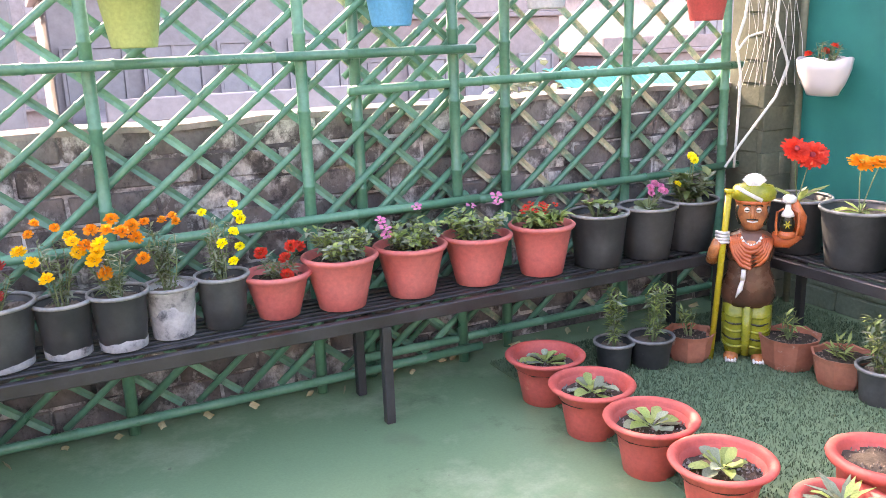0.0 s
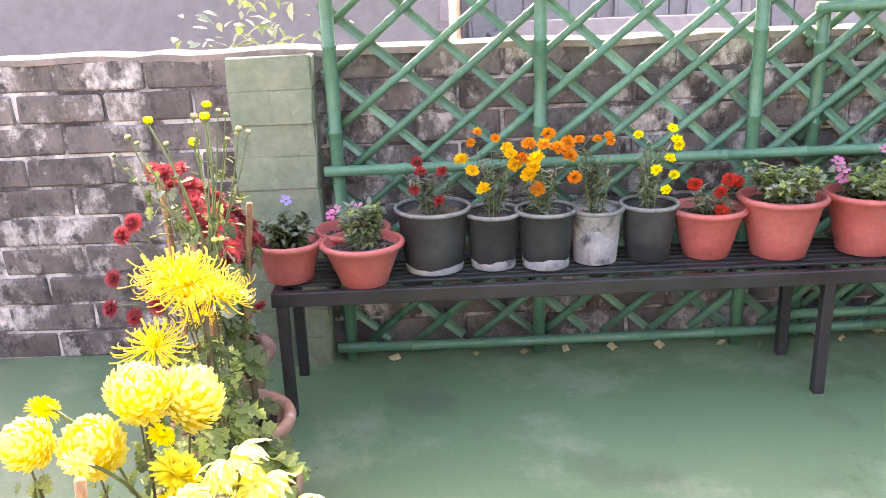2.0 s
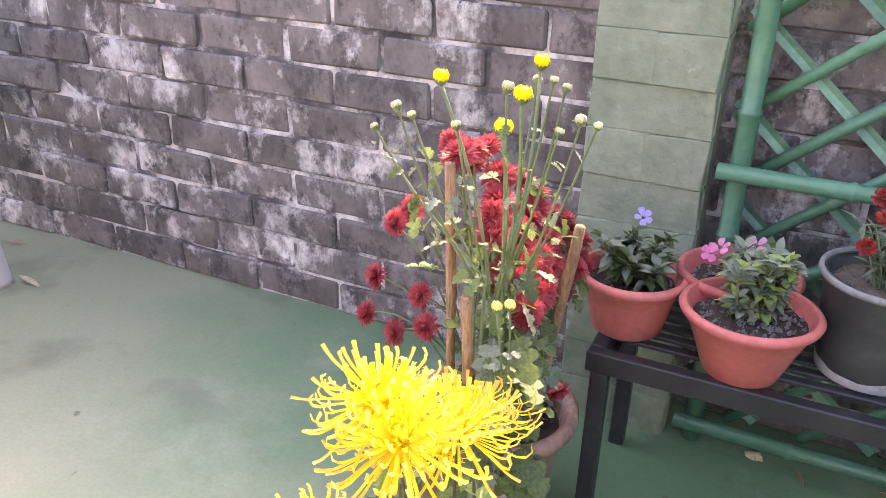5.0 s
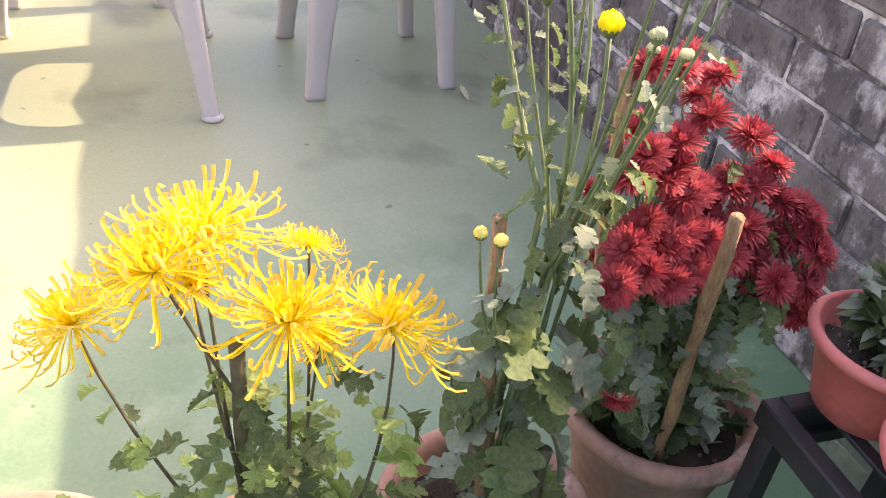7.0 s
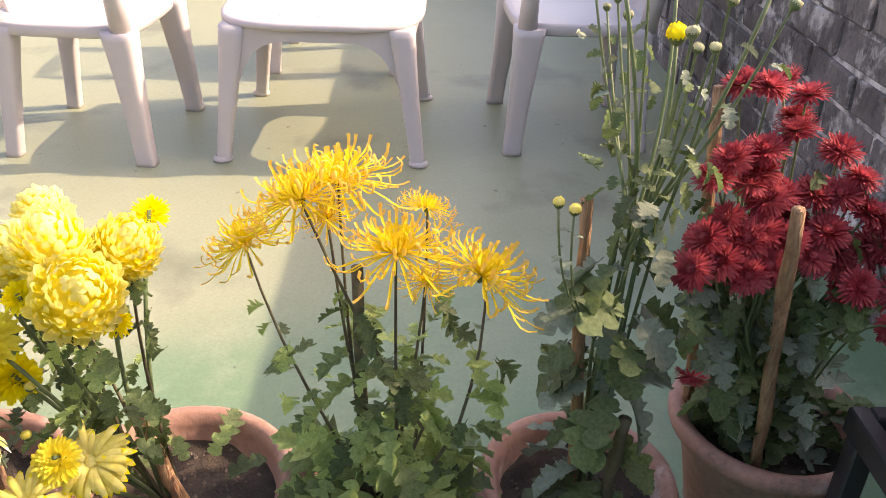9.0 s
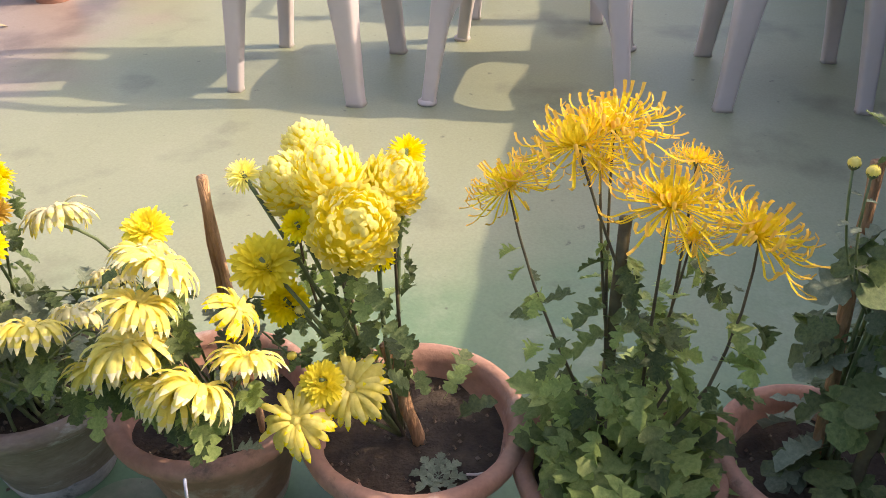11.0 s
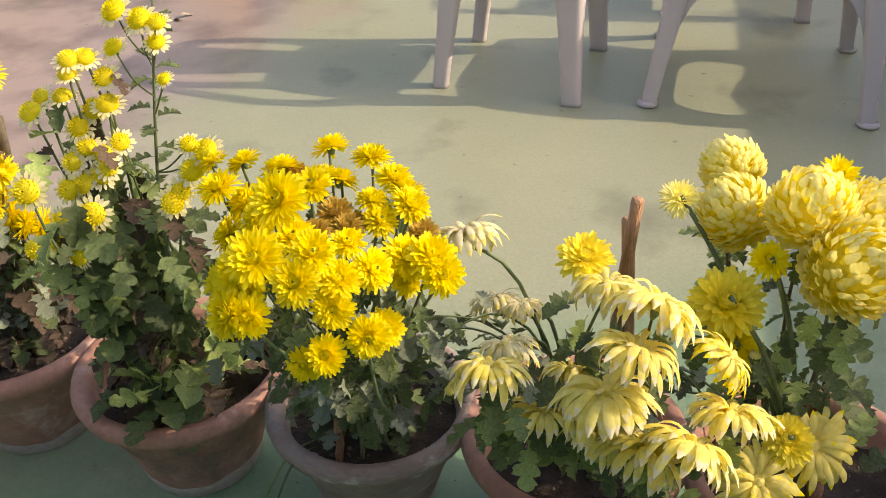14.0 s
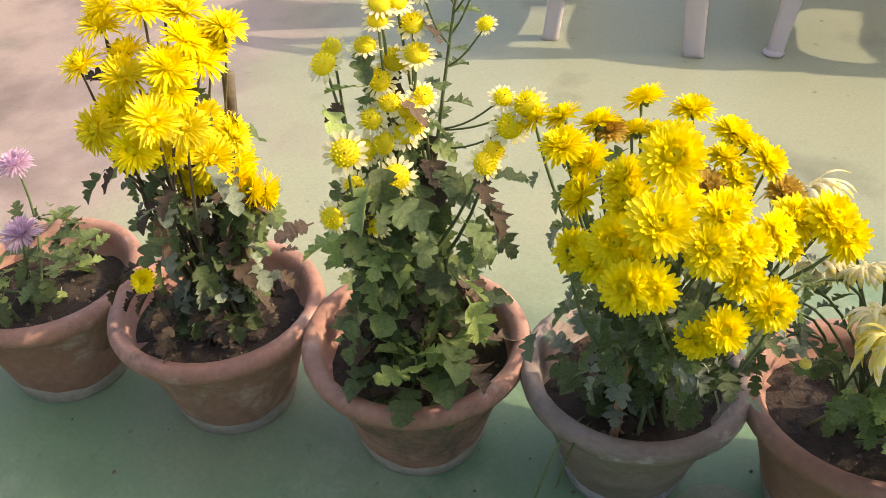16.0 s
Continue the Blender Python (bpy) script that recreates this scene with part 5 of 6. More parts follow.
for i, (x, lab, col, where) in enumerate(((0.875, "pale leaved vinca in a salmon plastic pot", None, ()), (1.132, "vinca with magenta flowers in a salmon plastic pot", "pink", ((-0.10, -0.02, 0.10), (-0.105, 0, 0.12), (-0.095, -0.02, 0.075), (0.03, 0, 0.15))),
                                          (1.392, "vinca with a pink flower in a salmon plastic pot", "pink", ((0.07, -0.02, 0.16), (0.09, 0, 0.13), (-0.02, 0, 0.13))))):
    t = potted("potted_vinca", (x, 2.62, B), lab)
    z = salmon_pot(t, 0.13, 0.18, 0.078, 0, 10 + i)
    bushy(t, z, 0.115, 0.10, 800, "oval", 0.029, ("leaf_grey", "leaf_light", "leaf_light", "leaf_grey"), 20 + i, 26)
    if col:
        blooms(t, [(a, b, c + z) for a, b, c in where], "small", col, 1.0, extra="white")
t = potted("potted_euphorbia", (1.651, 2.597, B), "crown of thorns with pink-red flowers in a salmon plastic pot")
z = salmon_pot(t, 0.125, 0.19, 0.078, 0, 14)
bushy(t, z, 0.10, 0.07, 260, "oval", 0.042, ("leaf", "leaf_light"), 24, 14)
blooms(t, scatter(9, 0.07, z + 0.06, z + 0.11, 3), "small", "scarlet", 0.7)
t = potted("potted_kalanchoe", (1.898, 2.585, B), "thick leaved succulent in a black plastic pot")
z = black_pot(t, 0.113, 0.20, crust=0.0, seed=15)
for k, (a, b, c) in enumerate(((0, 0, 0.05), (-0.06, -0.02, 0.06), (0.03, -0.05, 0.02), (-0.02, 0.04, 0.09), (0.05, 0.03, 0.04))):
    r = random.Random(k)
    for i in range(9):
        part("leaf", leaf_mesh("round", r.choice(("leaf_grey", "leaf_light", "leaf_dry")), i % 4), None, t, "", leaf_pose((a, b, z + c), i * 2.4, 10 + 6 * i, 0, 0.055 * (1 - 0.05 * i)))
    g = Geo()
    g.tube([(a * 0.3, b * 0.3, z), (a, b, z + c)], 0.005, 6)
    part("stem", g, "stem", t)
t = potted("potted_kalanchoe", (2.125, 2.575, B), "kalanchoe with a pink flower cluster in a black plastic pot")
z = black_pot(t, 0.113, 0.20, crust=0.0, seed=16)
rosette(t, z, 12, 0.07, "round", ("leaf_grey", "leaf"), 5)
blooms(t, [(0.02 + a, -0.02 + b, z + 0.09 + c) for a, b, c in ((0, 0, 0.02), (0.025, 0, 0.01), (-0.025, 0, 0.01), (0.01, 0.02, 0.02), (0.01, -0.02, 0), (-0.03, -0.01, -0.01), (0.035, -0.01, -0.01))], "marigold", "pink", 0.7, stalk_from=(0, 0, z))
t = potted("potted_kalanchoe", (2.343, 2.585, B), "yellow flowered leafy plant in a black plastic pot")
z = black_pot(t, 0.113, 0.20, crust=0.0, seed=17)
bushy(t, z, 0.10, 0.13, 200, "oval", 0.05, ("leaf_grey", "leaf"), 17)
blooms(t, [(0.0, 0, z + 0.20), (0.02, 0.01, z + 0.19), (-0.01, -0.03, z + 0.185), (0.07, -0.02, z + 0.13), (-0.09, -0.03, z + 0.10)], "marigold", "gold", 0.8, stalk_from=(0, 0, z))
t = potted("potted_gerbera", (2.66, 2.33, B), "gerbera with large red flowers in a black plastic pot")
z = black_pot(t, 0.125, 0.21, crust=0.0, seed=18)
rosette(t, z, 11, 0.15, "lance", ("leaf_light", "leaf_grey"), 6)
blooms(t, [(-0.05, -0.02, z + 0.22), (0.03, -0.03, z + 0.19)], "gerbera", "scarlet", 1.15, (-0.5, -0.5, 0.6), (0, 0, z), "crimson")
t = potted("potted_gerbera", (2.655, 2.05, B), "gerbera with orange flowers in a black plastic pot")
z = black_pot(t, 0.135, 0.215, crust=0.0, seed=19)
rosette(t, z, 12, 0.14, "lance", ("leaf_light", "leaf"), 7, (0, 30))
blooms(t, [(0.0, 0.01, z + 0.19), (0.05, -0.03, z + 0.19)], "gerbera", "orange", 1.0, (-0.1, -0.2, 1), (0, 0, z), "brown")
t = potted("potted_gerbera", (2.66, 1.77, B), "leafy plant in a black plastic pot")
z = black_pot(t, 0.13, 0.21, crust=0.0, seed=20)
rosette(t, z, 10, 0.12, "lance", ("leaf_light", "leaf"), 8, (0, 50))

# ---- pots on the floor ----
for i, (x, y) in enumerate(((1.51, 2.36), (1.50, 2.075), (1.505, 1.795), (1.50, 1.51))):
    t = thing("potted_seedling", (x, y, 0), "young primrose rosette in a broad-rimmed red terracotta pot", "potted plant", "red pots along the turf")
    pot(t, "red_plastic", 0.14, 0.172, 0.078, 0.018, 0.024, 0.126, 0.006, 30 + i, gravel=60, flare=0.036)
    rosette(t, 0.128, 13 + i, 0.082, "spoon", ("leaf_light", "leaf_light", "leaf_grey"), 40 + i, (10, 62))
t = thing("potted_silver_plant", (1.62, 1.24, 0), "silvery leaved plant in a red terracotta pot", "potted plant", "red pots along the turf")
pot(t, "red_plastic", 0.12, 0.15, 0.08, 0.03, 0.03, 0.12, 0.006, 36)
rosette(t, 0.125, 22, 0.12, "lance", ("leaf_grey", "leaf_light"), 46, (5, 70))
t = thing("potted_seedling", (1.83, 1.30, 0), "scalloped red terracotta pot with bare soil", "potted plant", "red pots along the turf")
pot(t, "red_plastic", 0.13, 0.19, 0.085, 0.03, 0.03, 0.16, 0.02, 37)
for i, (x, y, R, H, h, lab) in enumerate(((1.885, 2.46, 0.075, 0.11, 0.24, "spindly young shrub in a small black pot"), (2.02, 2.41, 0.085, 0.12, 0.24, "bushy young shrub in a small black pot"), (2.46, 1.76, 0.085, 0.13, 0.20, "yellowish young shrub in a small black pot"))):
    t = thing("potted_shrub", (x, y, 0), lab, "potted plant", "small pots on the turf")
    z = black_pot(t, R, H, crust=0.0, seed=50 + i)
    bushy(t, z, 0.03 + 0.03 * i, h, 340, "lance", 0.036, ("leaf_grey", "leaf", "leaf_light"), 50 + i, 5 + 2 * i)
for i, (x, y, R, H) in enumerate(((2.19, 2.39, 0.10, 0.115), (2.45, 2.14, 0.115, 0.13), (2.475, 1.93, 0.11, 0.12))):
    t = thing("potted_seedling", (x, y, 0), "seedling in a chipped faceted terracotta pot", "potted plant", "small pots on the turf", 12 * i)
    pot(t, "hex_clay", R, H, R * 0.72, thick=0.012, soil=H - 0.025, sides=8, seed=60 + i)
    bushy(t, H - 0.025, 0.05, (0.13, 0.11, 0.05)[i], 40, "lance", 0.045, ("leaf", "leaf_light"), 60 + i, 6)

# ---- artificial turf ----
g = Geo()
g.box(1.50, 3.1, 0.2, 2.74, 0.0, 0.006)
turf = setting("turf_mat", g, "turf", "green artificial turf mat")
g = Geo()
r = random.Random(5)
for i in range(52000):
    x, y, a, h = r.uniform(1.5, 3.05), 0.3 + 2.44 * math.sqrt(r.random()), r.uniform(0, 6.28), r.uniform(0.006, 0.015)
    c, s = 0.0022 * math.cos(a), 0.0022 * math.sin(a)
    dx, dy = r.uniform(-.006, .006), r.uniform(-.006, .006)
    g.v += [(x - c, y - s, 0.005), (x + c, y + s, 0.005), (x + dx, y + dy, 0.005 + h)]
    k = 3 * i
    g.f.append((k, k + 1, k + 2))
g.m, g.smooth = [r.randrange(3) for _ in g.f], [False] * len(g.f)
tagged(part("turf_blades", g, [M["turf"], mat("turf_dark", (0.06, 0.11, 0.062), rough=0.8, bump=0), mat("turf_pale", (0.115, 0.175, 0.10), rough=0.8, bump=0)]), "short green plastic turf blades", "turf", "", "stuff")


# ---- statue ----
def statue():
    g = Geo()

    def oval(rows, slot, n=24, cx=0.0, cy=0.0):
        """Stacked ellipses: (height, half width, half depth, shift x, shift y)."""
        vs = [(cx + sx + w * math.cos(6.283 * i / n), cy + sy + d * math.sin(6.283 * i / n), z) for z, w, d, sx, sy in rows for i in range(n)]
        g.add(vs, [(j * n + i, j * n + (i + 1) % n, (j + 1) * n + (i + 1) % n, (j + 1) * n + i) for j in range(len(rows) - 1) for i in range(n)] + [tuple(range(n))[::-1], tuple(range((len(rows) - 1) * n, len(rows) * n))], slot)

    SKIN, GREEN, DARK, SHAWL, WHITE, STAFF, INK = range(7)
    for s in (-1, 1):
        oval([(0.0, 0.027, 0.046, s * 0.05, -0.035), (0.014, 0.027, 0.044, s * 0.05, -0.032), (0.03, 0.016, 0.022, s * 0.045, -0.01)], SKIN, 14)
        for k in range(4):
            g.tube([(s * 0.05 - 0.016 + 0.0105 * k, -0.062, 0.010), (s * 0.05 - 0.016 + 0.0105 * k, -0.084, 0.006)], [0.007, 0.005], 6, WHITE)
        oval([(0.02, 0.036, 0.038, s * 0.038, 0.0), (0.08, 0.046, 0.044, s * 0.042, 0.0), (0.16, 0.052, 0.05, s * 0.040, 0.0), (0.225, 0.055, 0.052, s * 0.034, 0.0)], GREEN, 18)
        for k in range(5):
            z = 0.07 + 0.03 * k
            g.tube([(s * (0.04 + 0.045 * math.cos(a)), -0.046 * math.sin(a) - 0.004, z - 0.016 * math.sin(a)) for a in (0.2, 0.7, 1.2, 1.6, 2.1, 2.7)], 0.004 if k % 2 else 0.006, 6, INK if k % 2 else GREEN)
    oval([(0.02, 0.014, 0.01, 0, -0.04), (0.10, 0.016, 0.012, 0, -0.046), (0.22, 0.018, 0.012, 0, -0.05)], GREEN, 12)
    oval([(0.215, 0.088, 0.060, 0, 0), (0.25, 0.100, 0.066, 0, 0), (0.31, 0.092, 0.062, 0, 0), (0.35, 0.078, 0.056, 0, 0), (0.40, 0.074, 0.054, 0, 0), (0.45, 0.078, 0.052, 0, 0)], DARK)
    oval([(0.385, 0.072, 0.054, 0, 0), (0.395, 0.082, 0.061, 0, -0.002), (0.42, 0.084, 0.060, 0, -0.002), (0.45, 0.090, 0.056, 0, 0), (0.485, 0.086, 0.05, 0, 0), (0.505, 0.045, 0.036, 0, 0)], DARK)
    for k in range(6):
        w, dip = 0.038 + 0.0065 * k, 0.045 + 0.013 * k
        g.tube([(w * math.cos(a), -0.030 * math.sin(a) ** 0.5 - 0.022 - 0.014 * math.sin(a), 0.492 - 0.002 * k - dip * math.sin(a)) for a in (0.03, 0.3, 0.7, 1.1, 1.57, 2.0, 2.45, 2.84, 3.11)], 0.0088, 8, SHAWL)
    oval([(0.42, 0.02, 0.012, 0, -0.052), (0.45, 0.032, 0.014, 0, -0.046), (0.485, 0.036, 0.016, 0, -0.032), (0.505, 0.026, 0.014, 0, -0.02)], SKIN, 16)
    oval([(0.49, 0.03, 0.03, 0, -0.004), (0.52, 0.026, 0.026, 0, -0.004)], SKIN, 14)
    oval([(0.505, 0.022, 0.024, 0, -0.008), (0.518, 0.038, 0.036, 0, -0.007), (0.535, 0.052, 0.042, 0, -0.006), (0.56, 0.059, 0.046, 0, -0.004), (0.60, 0.061, 0.048, 0, -0.002), (0.625, 0.058, 0.046, 0, 0)], SKIN)
    oval([(0.612, 0.055, 0.052, 0, 0), (0.625, 0.078, 0.060, 0, 0), (0.65, 0.080, 0.062, 0, 0), (0.672, 0.066, 0.05, 0, 0), (0.682, 0.02, 0.02, 0, 0)], GREEN)
    g.tube([(0.058 * math.cos(a), -0.056 * math.sin(a), 0.614) for a in (-0.2, 0.4, 1.0, 1.57, 2.2, 2.8, 3.4)], 0.008, 8, SHAWL)
    g.tube([(-0.06, -0.045, 0.67), (-0.02, -0.062, 0.65), (0.03, -0.060, 0.625)], 0.008, 6, WHITE)
    for k in range(7):
        a = -0.9 + 0.3 * k
        g.tube([(0.0, -0.035, 0.662), (0.046 * math.sin(a), -0.030, 0.672 + 0.048 * math.cos(a))], [0.005, 0.011], 6, WHITE)
    # face
    oval([(0.557, 0.008, 0.010, 0, -0.052), (0.572, 0.009, 0.014, 0, -0.052), (0.598, 0.005, 0.008, 0, -0.048)], SKIN, 10)
    for s in (-1, 1):
        g.lathe([(0.0105, 0), (0.009, 0.003), (0.001, 0.004)], 12, (s * 0.02, 0, 0), WHITE)
        g.place(pose(0, -0.046, 0.587, 90, 0, 0), len(g.v) - 36)
        g.tube([(s * 0.008, -0.050, 0.602), (s * 0.02, -0.051, 0.607), (s * 0.034, -0.044, 0.602)], 0.003, 6, INK)
        g.tube([(s * 0.012, -0.0515, 0.586), (s * 0.027, -0.0495, 0.586)], 0.0022, 6, INK)
    g.tube([(-0.018, -0.046, 0.545), (0, -0.051, 0.542), (0.018, -0.046, 0.545)], 0.0032, 6, WHITE)
    g.tube([(-0.02, -0.045, 0.550), (0, -0.053, 0.553), (0.02, -0.045, 0.550)], 0.003, 6, INK)
    # necklace, knife
    for k in range(9):
        a = 0.35 + 0.3 * k
        k0 = len(g.v)
        g.lathe([(0.001, -0.007), (0.007, 0), (0.001, 0.007)], 8, (0.036 * math.cos(a), -0.055, 0.50 - 0.045 * math.sin(a)), WHITE)
    g.lathe([(0.001, -0.014), (0.012, 0), (0.001, 0.014)], 10, (0, -0.060, 0.445), WHITE)
    g.tube([(-0.02, -0.068, 0.365), (-0.022, -0.07, 0.325)], 0.009, 8, WHITE)
    g.tube([(-0.022, -0.07, 0.325), (-0.030, -0.072, 0.29), (-0.044, -0.07, 0.255)], [0.008, 0.010, 0.002], 8, WHITE)
    # arm with staff
    g.tube([(-0.075, 0, 0.475), (-0.115, -0.005, 0.42), (-0.135, -0.02, 0.385)], [0.03, 0.028, 0.024], 12, DARK)
    g.tube([(-0.135, -0.02, 0.385), (-0.128, -0.05, 0.43), (-0.115, -0.065, 0.475)], [0.024, 0.022, 0.018], 12, SKIN)
    for k in range(4):
        g.tube([(-0.125, -0.062, 0.468 + 0.012 * k), (-0.10, -0.082, 0.468 + 0.012 * k), (-0.078, -0.066, 0.468 + 0.012 * k)], 0.0065, 6, WHITE)
    g.tube([(-0.125, -0.055, 0.0), (-0.095, -0.066, 0.50), (-0.085, -0.07, 0.665)], 0.012, 10, STAFF)
    g.lathe([(0.018, 0), (0.018, 0.012), (0.012, 0.014)], 12, (-0.085, -0.07, 0.655), STAFF)
    # raised arm with lantern
    g.tube([(0.075, 0, 0.47), (0.125, -0.01, 0.47), (0.158, -0.015, 0.50)], [0.030, 0.030, 0.027], 12, SHAWL)
    g.tube([(0.158, -0.015, 0.50), (0.165, -0.03, 0.56), (0.135, -0.04, 0.62)], [0.026, 0.022, 0.018], 12, SHAWL)
    g.lathe([(0.012, 0), (0.024, 0.008), (0.024, 0.024), (0.010, 0.034)], 12, (0.122, -0.045, 0.615), WHITE)
    L = (0.118, -0.062)
    g.lathe([(0.022, 0.49), (0.030, 0.495), (0.030, 0.512), (0.022, 0.518)], 14, (*L, 0), SHAWL)
    g.lathe([(0.022, 0.518), (0.027, 0.54), (0.022, 0.572)], 14, (*L, 0), INK)
    g.lathe([(0.024, 0.572), (0.020, 0.585), (0.010, 0.60), (0.010, 0.615)], 14, (*L, 0), WHITE)
    for k in range(6):
        a = 6.283 * k / 6
        g.tube([(L[0], L[1] - 0.026, 0.545), (L[0] + 0.013 * math.cos(a), L[1] - 0.024, 0.545 + 0.015 * math.sin(a))], [0.003, 0.002], 5, STAFF)
    for s in (-1, 1):
        g.tube([(L[0] + s * 0.014, L[1], 0.60), (L[0] + s * 0.036, L[1], 0.585), (L[0] + s * 0.038, L[1], 0.54), (L[0] + s * 0.034, L[1], 0.505), (L[0] + s * 0.02, L[1], 0.50)], 0.005, 6, SHAWL)
        g.tube([(s * 0.052, -0.03, 0.60), (s * 0.054, -0.02, 0.57), (s * 0.042, -0.032, 0.53)], 0.006, 6, INK)
    me = g.mesh("statue", [mat("painted_skin", (0.62, 0.22, 0.08), (0.24, 0.085, 0.04), 22, 0.3, 0.1, vary=0), mat("painted_olive", (0.30, 0.30, 0.03), (0.16, 0.18, 0.02), 22, 0.3, 0.1, vary=0), mat("painted_brown", (0.06, 0.03, 0.02), (0.14, 0.06, 0.035), 9, 0.28, 0.1, vary=0),
                           mat("painted_red", (0.58, 0.15, 0.05), (0.40, 0.08, 0.03), 16, 0.3, 0.1, vary=0), mat("painted_white", (0.75, 0.72, 0.68), (0.6, 0.57, 0.54), 20, 0.3, 0.1, vary=0), mat("painted_mustard", (0.50, 0.40, 0.03), (0.38, 0.30, 0.02), 14, 0.3, 0.1, vary=0), mat("painted_black", (0.015, 0.02, 0.012), rough=0.3, vary=0)])
    ob = new("statue", me)
    ob.matrix_basis = pose(2.375, 2.285, 0.006, 0, 0, -45) @ Matrix.Scale(1.0, 4)
    tagged(ob, "painted figurine with staff, turban and raised lantern on the turf", "statue")


statue()


# ---- hanging pots, net, rope ----
def hanging_pot(x, z, colour, label, R=0.088, H=0.16, y=2.70):
    t = thing("hanging_pot", (x, y, z), label, "hanging pot", "pots hung on the fence")
    g = Geo()
    n, prof, vs = 48, [(R * 0.2, 0), (R * 0.70, 0), (R * 0.73, 0.006), (R * 0.97, H - 0.024), (R * 1.04, H - 0.022), (R * 1.06, H), (R * 0.98, H), (R * 0.94, H - 0.03), (R * 0.3, H - 0.035)], []
    for k, (q, zz) in enumerate(prof):
        for i in range(n):
            a = 6.283 * i / n
            w = 1 + (0.018 if 2 <= k <= 3 and i % 2 else 0)
            vs.append((q * w * math.cos(a), q * w * math.sin(a), zz))
    g.add(vs, [(j * n + i, j * n + (i + 1) % n, (j + 1) * n + (i + 1) % n, (j + 1) * n + i) for j in range(len(prof) - 1) for i in range(n)] + [tuple(range(n))[::-1]])
    part("pot", g, mat("ribbed_plastic", colour, tuple(c * 0.9 for c in colour), 5, 0.45, 0.05, vary=0, thin=0.12), t)
    soil_disc(t, R * 0.93, H - 0.03, 3)
    g = Geo()
    g.tube([(0, R * 0.98, H - 0.015), (0, R + 0.02, H + 0.02), (0, 2.80 - y, H + 0.03), (0, 2.845 - y, H - 0.01)], 0.003, 6)
    part("hook", g, "black_steel", t)


hanging_pot(0.322, 1.246, (0.42, 0.50, 0.18), "lime green ribbed plastic pot hung on the lattice")
hanging_pot(1.135, 1.285, (0.10, 0.42, 0.68), "sky blue plastic pot hung on the lattice")
hanging_pot(2.50, 1.27, (0.62, 0.10, 0.09), "red plastic pot hung on the lattice")
hanging_pot(-0.335, 1.222, (0.76, 0.55, 0.10), "mustard yellow ribbed plastic pot hung on the lattice")
hanging_pot(1.74, 1.33, (0.62, 0.60, 0.62), "pale grey plastic pot hung on the lattice")

g = Geo()
nx, nz, vs = 60, 26, []
for j in range(nz + 1):
    for i in range(nx + 1):
        y, z = 2.735 - 7.1 * i / nx, 0.30 + 1.95 * j / nz
        vs.append((3.06 + 0.015 * math.sin(y * 5 + z) + 0.008 * math.sin(z * 9 + y * 3), y, z))
g.add(vs, [(j * (nx + 1) + i, j * (nx + 1) + i + 1, (j + 1) * (nx + 1) + i + 1, (j + 1) * (nx + 1) + i) for j in range(nz) for i in range(nx)])
t = thing("shade_net", (0, 0, 0), "dark green shade net stretched above the low wall", "net")
part("netting", g, "net", t)
for y in (2.675, 0.4, -1.9, -4.3):
    g = Geo()
    g.tube([(3.03, y, 0), (3.02, y, 1.1), (3.03, y, 2.3)], 0.016, 10)
    part("pole", g, "olive_brick", t, "upright bamboo pole")
t = thing("wall_planter", (2.955, 2.50, 0.955), "white basket-weave wall planter with small red flowers on the net", "wall planter")
g = Geo()
n, vs, prof = 40, [], [(0.045, 0), (0.062, 0.003), (0.085, 0.05), (0.105, 0.105), (0.112, 0.15), (0.104, 0.15), (0.09, 0.11), (0.03, 0.105)]
for k, (q, z) in enumerate(prof):
    for i in range(n):
        a = 6.283 * i / n
        w = 1 + (0.02 * (-1) ** (i // 2 + k) if 1 <= k <= 3 else 0)
        vs.append((0.75 * q * w * math.cos(a), 1.1 * q * w * math.sin(a), z + (0.008 * math.cos(4 * a) if k in (4, 5) else 0)))
g.add(vs, [(j * n + i, j * n + (i + 1) % n, (j + 1) * n + (i + 1) % n, (j + 1) * n + i) for j in range(len(prof) - 1) for i in range(n)] + [tuple(range(n))[::-1]])
part("basket", g, "white_plastic", t)
bushy(t, 0.11, 0.075, 0.10, 160, "lance", 0.03, ("leaf_dry", "leaf_grey", "leaf"), 71, 16)
blooms(t, [(-0.02, -0.06, 0.20), (-0.04, 0.05, 0.17), (0, 0.0, 0.18)], "marigold", "scarlet", 0.8)
g = Geo()
g.tube([(0.05, 0, 0.12), (0.10, 0, 0.14)], 0.004, 6)
part("hook", g, "black_steel", t)

